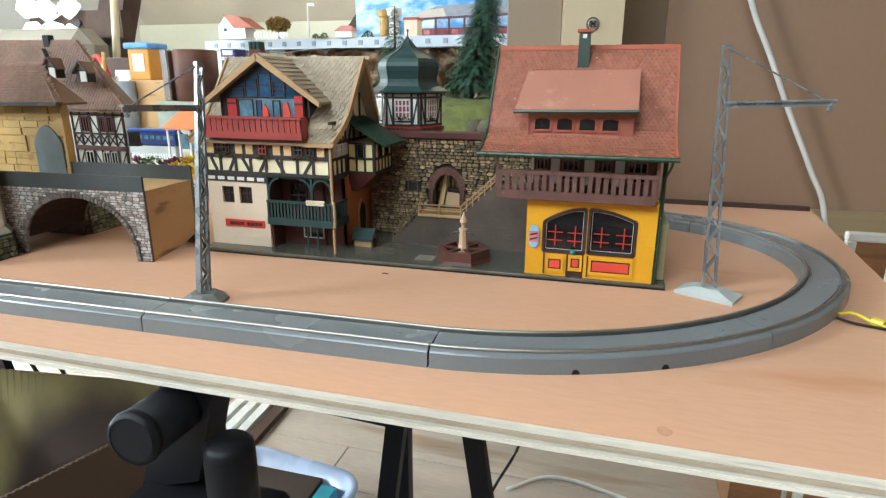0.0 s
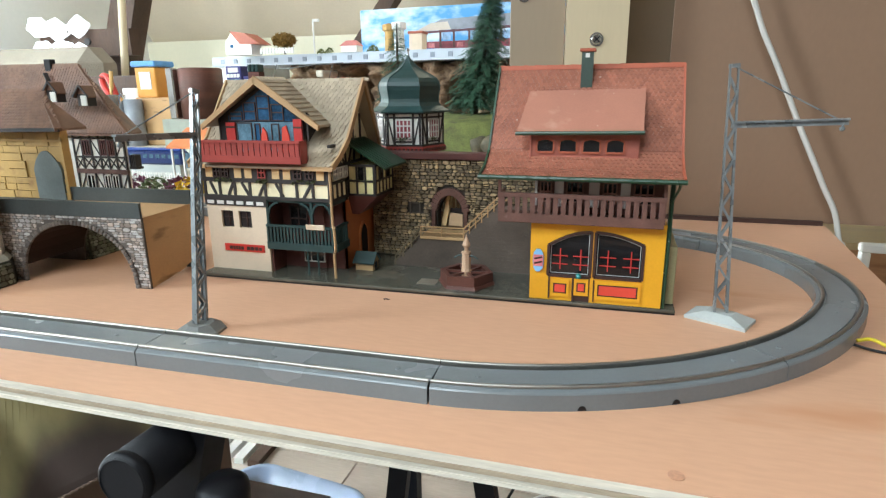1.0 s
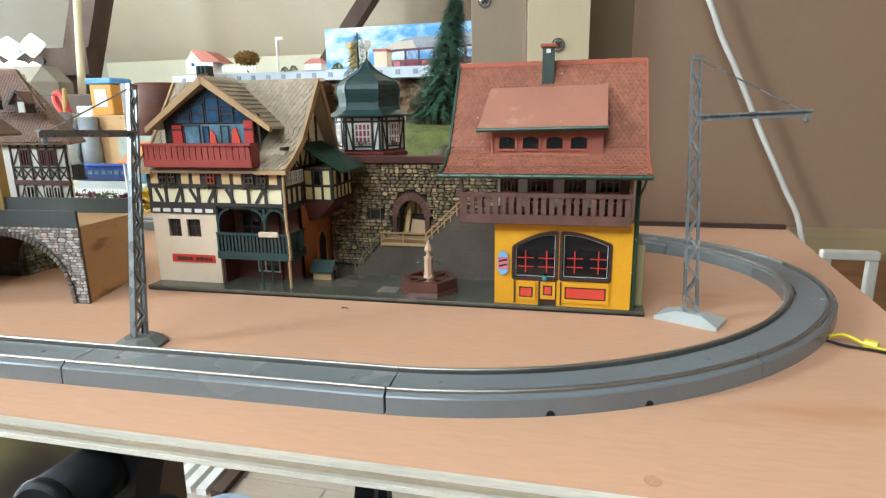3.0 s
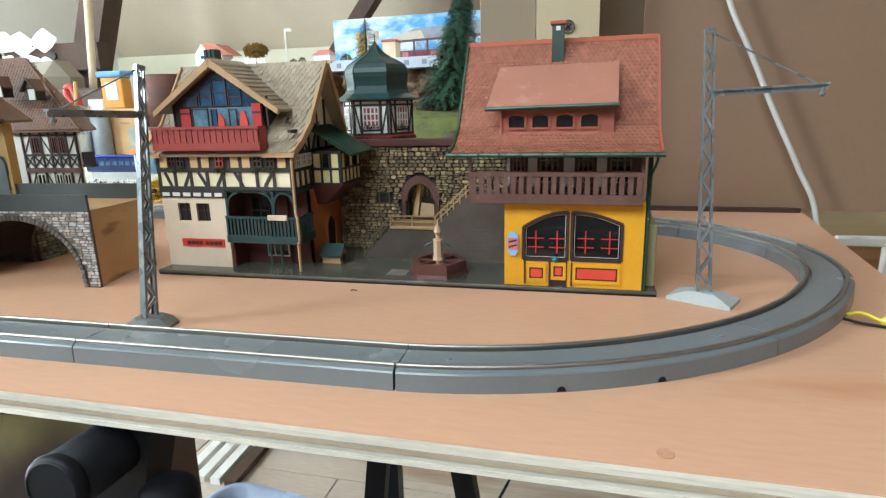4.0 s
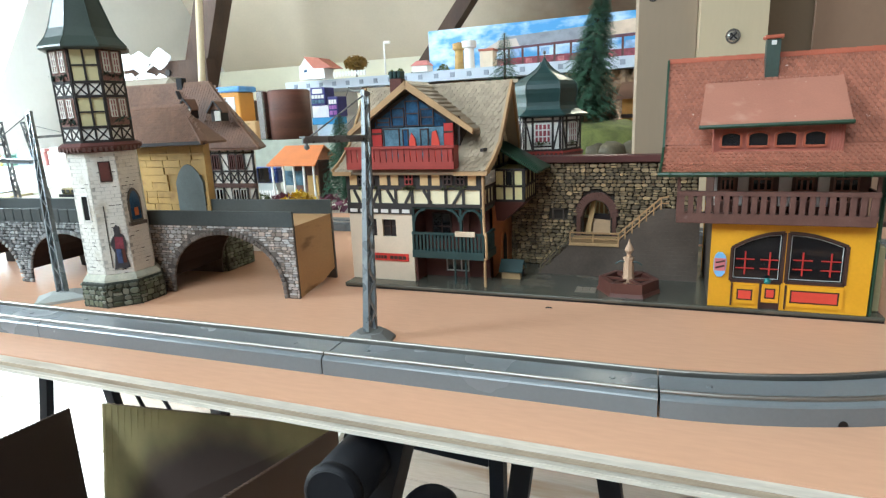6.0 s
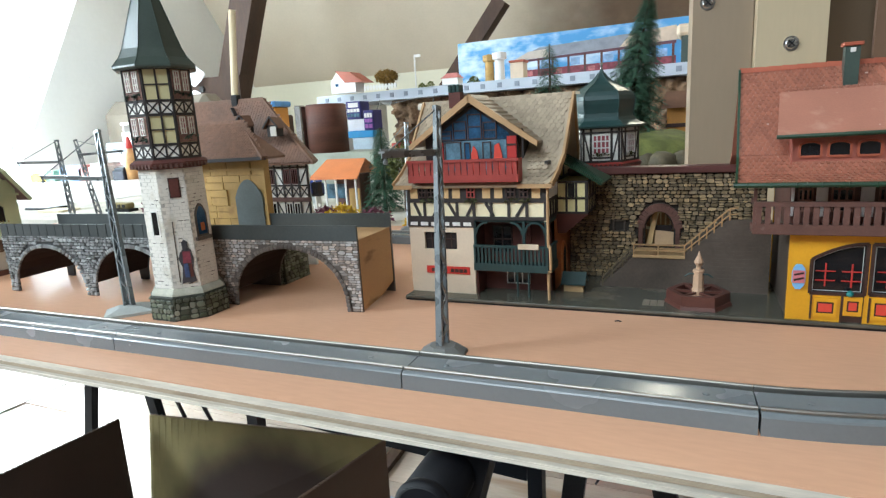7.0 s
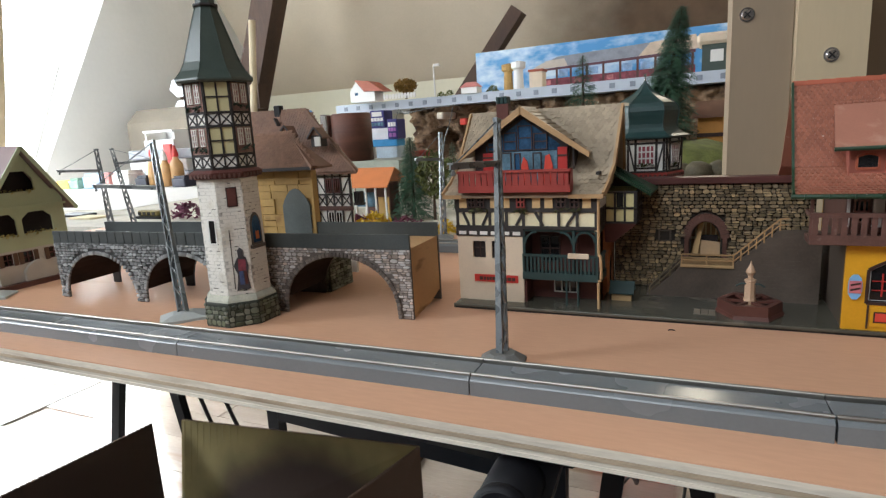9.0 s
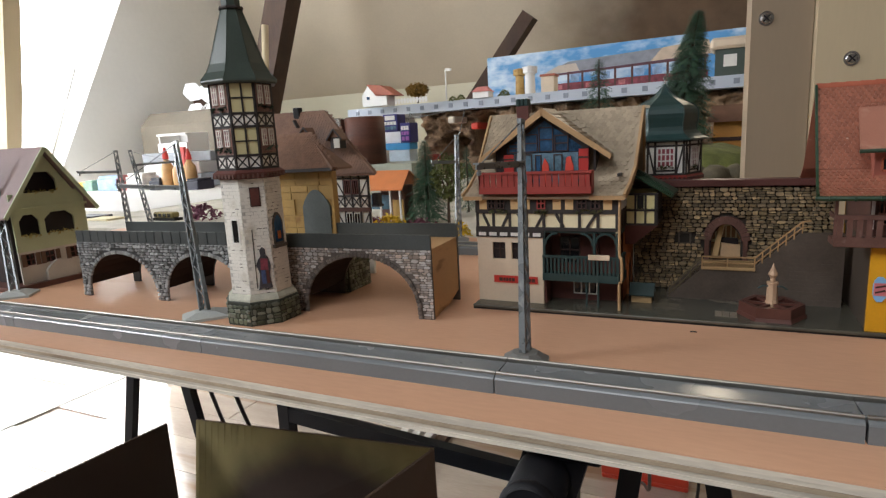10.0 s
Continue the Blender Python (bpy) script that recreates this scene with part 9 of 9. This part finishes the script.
# ---- partition, post and cable ----
def partition():
    n = Vector((0.2, -0.98, 0)).normalized()
    u = Vector((0.98, 0.2, 0)).normalized()
    f = Face((0.1287, 0.2645, 0), u, n)
    ps = thing("partition_post", (0.128, 0.265, 0.0), "cream and grey planks screwed upright behind the board", "post", kind="structure")
    part("cream_plank", f.rect(B(), 0.0, 0.0460, 0.0, 0.75, -0.012, 0.0), M_POST, ps, "cream painted plank")
    part("grey_plank", f.rect(B(), -0.0420, -0.0008, 0.0, 0.75, -0.020, -0.006), M_POSTGREY, ps, "grey-beige plank")
    for uu, v, d in ((0.0228, 0.1427, 0.0), (-0.0322, 0.1760, -0.006)):
        q = f.p(uu, v, d)
        bm = B()
        tube(bm, [q - n * 0.0005, q + n * 0.0006], 0.0052, 16)
        tube(bm, [q + n * 0.0006, q + n * 0.0016], 0.0040, 16, 0.8)
        sc = part("screw_head", bm, M_STEEL, ps, "cross-head steel screw")
        bm = B()
        g = Face(q, u, n)
        g.bar(bm, -0.0022, -0.0022, 0.0022, 0.0022, 0.0009, 0.0015, 0.0018)
        g.bar(bm, -0.0022, 0.0022, 0.0022, -0.0022, 0.0009, 0.0015, 0.00185)
        part("screw_slot", bm, M_BLACK, sc)
    bp = part("brown_partition", block(B(), 0.2077, 0.80, 0.3030, 0.3090, 0.0015, 0.80), M_PANEL, loc=(0.5, 0.306, 0.0015))
    tagged(bp, "plain brown hardboard partition behind the board", "partition", kind="structure")
    # dark strip put in where the gap behind the partition lies in shadow
    bp = part("dark_partition", block(B(), 0.168, 0.260, 0.3260, 0.3320, -0.001, 0.80), M_PANELSHADE, loc=(0.2, 0.329, -0.001))
    tagged(bp, "dark strip standing in for the shadowed gap behind the partition", "partition", kind="structure")
    bp = part("partition_foot", block(B(), 0.2077, 0.3310, 0.2990, 0.3028, 0.0, 0.0035), M_FRAME, loc=(0.27, 0.3, 0.0))
    tagged(bp, "dark strip at the foot of the partition", "trim", kind="structure")
    cb = thing("white_cable", (0.33, 0.272, -0.02), "white cable hanging down before the partition", "cable")
    part("cable", tube(B(), bent([(0.230, 0.29, 0.42), (0.247, 0.29, 0.22), (0.264, 0.29, 0.159), (0.2830, 0.29, 0.119), (0.3020, 0.29, 0.078), (0.3230, 0.29, 0.0354), (0.3394, 0.29, -0.004), (0.348, 0.29, -0.10), (0.352, 0.29, FLOOR)], 6), 0.0021, 8), M_CABLE, cb, smooth=True)
    rd = thing("white_metal_frame", (0.50, 0.6, FLOOR), "white metal chair frame standing beside the layout", "chair frame")
    part("top_bar", block(B(), 0.4690, 0.5345, 0.592, 0.604, -0.0925, -0.0810, 0.002), M_WHITE, rd)
    for x in (0.4705, 0.5225):
        part("leg", block(B(), x, x + 0.0105, 0.592, 0.604, FLOOR, -0.0927, 0.001), M_WHITE, rd)
    part("low_bar", block(B(), 0.4812, 0.5223, 0.594, 0.602, -0.46, -0.45, 0.001), M_WHITE, rd)
    # added block standing in for the orange-brown floor behind the white chair
    ws = thing("floor_block", (0.85, 1.06, FLOOR), "added orange-brown block standing in for floor, with a paler top", "chest")
    wood = surf("floor_block_wood", (0.34, 0.165, 0.07), 0.4, var=0.3, scale=8, fine=90, bump=0.1, stretch=(0.4, 1, 4), stain=(0.24, 0.10, 0.04), stain_scale=9, stain_at=0.58)
    part("front", block(B(), 0.46, 1.20, 0.88, 0.90, FLOOR, -0.158), wood, ws)
    part("side", block(B(), 0.46, 0.48, 0.9002, 1.28, FLOOR, -0.158), wood, ws)
    part("lid", block(B(), 0.45, 1.21, 0.87, 1.29, -0.1578, -0.146, 0.003), surf("floor_block_top", (0.40, 0.29, 0.15), 0.45, var=0.2, scale=8, stretch=(0.4, 3, 1)), ws, "paler yellowish top")
    wi = thing("yellow_wire", (0.28, 0.063, 0.0), "yellow and dark feeder wires at the track", "wire")
    part("yellow_wire", tube(B(), bent([(0.2730, 0.0530, 0.0030), (0.2790, 0.0540, 0.0036), (0.2850, 0.0500, 0.0018), (0.2900, 0.0455, 0.0014), (0.3080, 0.0400, 0.0010), (0.3160, 0.0390, -0.02), (0.316, 0.039, -0.2)], 6), 0.0008, 7), surf("wire_yellow", (0.62, 0.5, 0.02), 0.4), wi, smooth=True)
    part("dark_wire", tube(B(), bent([(0.2710, 0.0500, 0.0022), (0.2780, 0.0480, 0.0012), (0.290, 0.0440, 0.0011), (0.3090, 0.0360, 0.0011), (0.3165, 0.034, -0.02), (0.3165, 0.034, -0.2)], 6), 0.0006, 7), M_BLACK, wi, smooth=True)
    part("brass_plug", tube(B(), [(0.2850, 0.0505, 0.0022), (0.2885, 0.0475, 0.0020)], 0.0019, 8), surf("wire_yellow_plug", (0.66, 0.52, 0.03), 0.4), wi)


# ---- under the board ----
def trestle(xc, ys, y0, y1, top, feet, label):
    """A steel trestle: a top rail from y0 to y1 and, at each of ys, a pair of spread legs."""
    tr = thing("trestle", (xc, (y0 + y1) / 2, FLOOR), label, "trestle", "black trestles")
    part("top_rail", block(B(), xc - 0.014, xc + 0.014, y0, y1, top - 0.03, top), M_METALBLACK, tr)
    for y in ys:
        for s, x in zip((-1, 1), feet):
            yy = max(ys) if s > 0 else y
            if s < 0 or y == max(ys):
                part("leg", stick(B(), (xc + s * 0.012, yy, top - 0.02), (x, yy, FLOOR), 0.017, 0.012), M_METALBLACK, tr)
    if len(ys) > 1:
        for s, x in zip((-1, 1), feet):
            q = Vector((xc + (x - xc) * 0.55, 0, top + (FLOOR - top) * 0.55))
            part("cross_bar", stick(B(), q + Vector((0, ys[0], 0)), q + Vector((0, ys[-1], 0)), 0.012, 0.012), M_METALBLACK, tr)


def under_board():
    trestle(0.042, (0.2,), 0.17, 0.285, -0.0096, (-0.062, 0.166), "black steel trestle under the board")
    trestle(-0.715, (0.34,), 0.295, 1.0, -0.0142, (-0.915, -0.56), "black steel trestle under the rear layout board")
    cl = thing("screw_clamp", (0.02, -0.055, -0.03), "black screw clamp gripping the board edge from below", "clamp")
    a, b = Vector((0.0134, -0.0785, -0.0232)), Vector((0.0097, -0.020, -0.0272))
    d = (b - a).normalized()
    bm = B()
    tube(bm, [a + d * 0.002, b], 0.0102, 28)
    part("handle", bm, M_CLAMP, cl, "thick black round handle", smooth=True)
    part("handle_rim", lathe_along(a, d, [(0.0088, -0.0006), (0.0104, 0.0004), (0.0108, 0.0018), (0.0104, 0.0034)]), M_CLAMP, cl, smooth=True)
    part("handle_face", tube(B(), [a - d * 0.0003, a + d * 0.002], 0.0094, 28), M_METALBLACK, cl)
    part("arm", solid(B(), [(0.006, -0.052, -0.0095), (0.030, -0.052, -0.0095), (0.016, -0.052, -0.060), (-0.014, -0.052, -0.070)], [(0.006, -0.038, -0.0095), (0.030, -0.038, -0.0095), (0.016, -0.038, -0.060), (-0.014, -0.038, -0.070)]), M_CLAMP, cl, "flat black cast arm")
    part("foot_bar", block(B(), -0.014, 0.052, -0.072, -0.038, -0.082, -0.066, 0.003), M_CLAMP, cl)
    part("spindle", lathe(B(), (0.0425, -0.064), [(0.0006, -0.0264), (0.0070, -0.0270), (0.0090, -0.0290), (0.0094, -0.0330), (0.0094, -0.13), (0.0006, -0.13)], 28), M_CLAMP, cl, "thick black spindle knob", smooth=True)
    part("jaw", block(B(), 0.004, 0.034, -0.054, -0.012, -0.0175, -0.0094, 0.002), M_CLAMP, cl)
    # carton with raised flaps
    ct = thing("open_carton", (-0.32, 0.06, FLOOR), "open corrugated carton with raised flaps", "carton")
    part("carton_wall", block(B(), -0.49, -0.155, 0.176, 0.180, FLOOR, -0.36), M_CARTON, ct)
    part("carton_wall", block(B(), -0.49, -0.155, -0.16, -0.156, FLOOR, -0.36), M_CARTON, ct)
    part("carton_wall", block(B(), -0.494, -0.49, -0.16, 0.18, FLOOR, -0.36), M_CARTON, ct)
    part("carton_wall", block(B(), -0.155, -0.151, -0.16, 0.18, FLOOR, -0.36), M_CARTON, ct)
    part("carton_bottom", block(B(), -0.49, -0.155, -0.156, 0.176, FLOOR, FLOOR + 0.004), M_CARTON, ct)

    def flap(q, n, label, m=M_CARTON, ribs=False):
        q = [Vector(v) for v in q]
        nn = (q[1] - q[0]).cross(q[3] - q[0]).normalized() * 0.0014
        bm = B()
        solid(bm, [v - nn for v in q], [v + nn for v in q])
        fl = part("flap", bm, m, ct, label)
        bm = B()
        for i in range(3 * n):
            e, e2 = (q[3] + (q[2] - q[3]) * k for k in ((i + 0.1) / (3 * n), (i + 0.6) / (3 * n)))
            stick(bm, e, e2, 0.0019, 0.0014)
        part("torn_edge", bm, M_CARTONKRAFT, fl)
        if not ribs:
            return
        bm = B()
        for i in [j for j in range(n) if j < n * 0.30]:
            k = (i + 0.5) / n
            tube(bm, [q[0] + (q[1] - q[0]) * k - nn * 0.6, q[3] + (q[2] - q[3]) * k - nn * 0.5], 0.0030, 8)
        part("corrugation", bm, m, fl)

    flap([(-0.482, 0.178, -0.36), (-0.160, 0.178, -0.36), (-0.1615, 0.190, -0.1785), (-0.4850, 0.205, -0.2120)], 30, "corrugated flap painted olive where lit and brown where shaded", M_CARTONOLIVE, True)
    flap([(-0.492, 0.170, -0.36), (-0.492, -0.10, -0.36), (-0.5076, -0.153, -0.1903), (-0.506, 0.180, -0.208)], 20, "dark brown corrugated flap")
    flap([(-0.153, 0.176, -0.36), (-0.153, -0.16, -0.36), (-0.150, -0.10, -0.115), (-0.1615, 0.1885, -0.1785)], 20, "paler brown corrugated flap", M_CARTONKRAFT)
    # translucent plastic tub
    tb = thing("plastic_tub", (-0.35, 0.50, FLOOR), "translucent bluish-white plastic tub with packing paper", "plastic tub")
    m = surf("milky_plastic", (0.42, 0.51, 0.70), 0.25, var=0.1, scale=14)
    z0, z1 = FLOOR, FLOOR + 0.16
    turn = Matrix.Rotation(radians(-7), 4, "Z")

    def loop(k, z, r=0.045):
        """A rounded rectangle, grown by k, at the height z."""
        out = []
        for i, (sx, sy) in enumerate(((1, 1), (-1, 1), (-1, -1), (1, -1))):
            for j in range(6):
                t = radians(90 * i + 18 * j)
                out.append(Vector((-0.352, 0.497, z)) + turn @ Vector((sx * (0.128 - r) + (r + k) * math.cos(t), sy * (0.112 - r) + (r + k) * math.sin(t), 0)))
        return out

    def shell(rows):
        bm = B()
        lv = [[bm.verts.new(p) for p in r] for r in rows]
        for ra, rb in zip(lv, lv[1:]):
            for i in range(len(ra)):
                bm.faces.new((ra[i], ra[(i + 1) % len(ra)], rb[(i + 1) % len(ra)], rb[i]))
        return bm

    part("side", shell([loop(-0.022, z0), loop(0.0, z1), loop(-0.004, z1), loop(-0.026, z0 + 0.004)]), m, tb, smooth=True)
    bm = B()
    bm.faces.new([bm.verts.new(p) for p in loop(-0.024, z0 + 0.004)])
    part("bottom", bm, m, tb)
    part("rim", shell([loop(0.0, z1 - 0.016), loop(0.011, z1 - 0.016), loop(0.012, z1 - 0.002), loop(0.009, z1 + 0.001), loop(-0.003, z1 + 0.001), loop(-0.004, z1 - 0.004)]), m, tb, "rounded turned-over rim", smooth=True)
    part("folded_card", block(B(), -0.455, -0.285, 0.500, 0.588, z0 + 0.006, z0 + 0.148), M_CARTON, tb, "brown folded card")
    part("teal_carton", block(B(), -0.280, -0.252, 0.49, 0.575, z0 + 0.006, z0 + 0.146), surf("teal_print", (0.05, 0.3, 0.36), 0.5), tb)
    rnd = random.Random(6)
    bm = B()
    bmesh.ops.create_grid(bm, x_segments=14, y_segments=10, size=0.5)
    for v in bm.verts:
        v.co = Vector((-0.365 + v.co.x * 0.16, 0.448 + v.co.y * 0.09, z0 + 0.132 + rnd.uniform(-0.018, 0.018)))
    ext = bmesh.ops.extrude_face_region(bm, geom=bm.faces[:])
    bmesh.ops.translate(bm, verts=[v for v in ext["geom"] if isinstance(v, bmesh.types.BMVert)], vec=(0, 0, -0.09))
    part("packing_paper", bm, surf("pale_paper", (0.6, 0.66, 0.7), 0.7, var=0.08), tb, "crumpled pale packing paper")
    # skirting strips and cables on the floor
    for x in (-0.730, -0.690, -0.650):
        o = part("white_batten", stick(B(), (x + 0.006, 0.80, FLOOR + 0.008), (x - 0.022, 1.30, FLOOR + 0.008), 0.024, 0.016), M_WHITE, loc=(x, 1.05, FLOOR))
        tagged(o, "white wooden batten lying on the floor", "batten", "white battens")
    o = part("brown_batten", stick(B(), (-0.604, 0.80, FLOOR + 0.008), (-0.628, 1.30, FLOOR + 0.008), 0.030, 0.016), M_TRUSS, loc=(-0.615, 1.05, FLOOR))
    tagged(o, "brown wooden batten lying on the floor", "batten")
    for i, pts in enumerate((((-0.02, 0.62, FLOOR + 0.003), (0.0, 0.75, FLOOR + 0.05), (0.05, 0.80, FLOOR + 0.16), (0.06, 0.60, FLOOR + 0.45), (0.07, 0.27, -0.05)), ((-0.62, 0.50, FLOOR + 0.003), (-0.64, 0.45, FLOOR + 0.2), (-0.60, 0.33, -0.25), (-0.58, 0.275, -0.04)), ((-0.56, 0.52, FLOOR + 0.003), (-0.58, 0.46, FLOOR + 0.2), (-0.55, 0.33, -0.25), (-0.54, 0.275, -0.04)))):
        o = thing("black_cable", pts[0], "thin black cable hanging to the floor", "cable", "black cables")
        part("cable", tube(B(), bent(pts, 8), 0.003, 7), M_BLACK, o, smooth=True)
    o = thing("white_cable_end", (0.1, 0.86, FLOOR), "white cable lying on the floor", "cable")
    part("cable", tube(B(), bent([(0.02, 0.83, FLOOR + 0.004), (0.12, 0.90, FLOOR + 0.004), (0.30, 0.86, FLOOR + 0.004)], 8), 0.004, 7), M_WHITE, o, smooth=True)
    o = thing("red_crate", (-0.07, 1.16, FLOOR), "open red plastic crate on the floor", "crate")
    red = surf("crate_red", (0.55, 0.05, 0.025), 0.4, var=0.2, scale=12)
    part("crate_base", block(B(), -0.17, 0.03, 1.10, 1.24, FLOOR, FLOOR + 0.012, 0.003), red, o)
    for x0, x1, y0, y1 in ((-0.17, 0.03, 1.10, 1.106), (-0.17, 0.03, 1.234, 1.24), (-0.17, -0.164, 1.1062, 1.2338), (0.024, 0.03, 1.1062, 1.2338)):
        part("crate_side", block(B(), x0, x1, y0, y1, FLOOR + 0.0122, FLOOR + 0.07, 0.002), red, o)
    o = thing("black_cable", (-0.12, 1.02, FLOOR), "thin black cable hanging to the floor", "cable", "black cables")
    part("cable", tube(B(), bent([(-0.10, 1.02, FLOOR + 0.004), (-0.06, 0.95, FLOOR + 0.1), (-0.02, 0.7, -0.5), (0.0, 0.45, -0.25), (0.01, 0.29, -0.03)], 8), 0.003, 7), M_BLACK, o, smooth=True)
    tb = thing("rear_table_frame", (-0.45, 0.6, FLOOR), "black steel frame carrying the rear layout board", "table frame")
    part("rail", stick(B(), (-0.706, 0.60, -0.425), (-0.143, 0.60, -0.458), 0.022, 0.030), M_METALBLACK, tb)
    part("upright", block(B(), -0.72, -0.694, 0.588, 0.612, FLOOR, -0.0142), M_METALBLACK, tb)
    part("upright", block(B(), -0.142, -0.118, 0.588, 0.612, FLOOR, -0.0142), M_METALBLACK, tb)


room()
roof_timber()
layout_board()
glue_spot()
splinter()
track()
masts()
partition()
base_plate()
PLACE[0] = Matrix.Translation((0, 0, -0.00145)) @ Matrix.Diagonal((1, 1, 1.0127, 1))
chalet()
shop_house()
PLACE[0] = Matrix.Translation((0, 0, -0.0014))
stone_wall()
courtyard_stairs()
fountain()
onion_turret()
set_back(1.0)
bridge()
rear_plinth()
gate_tower()
gatehouse()
farmhouse()
rear_layout()
rear_shelf()
rear_boxes()
under_board()
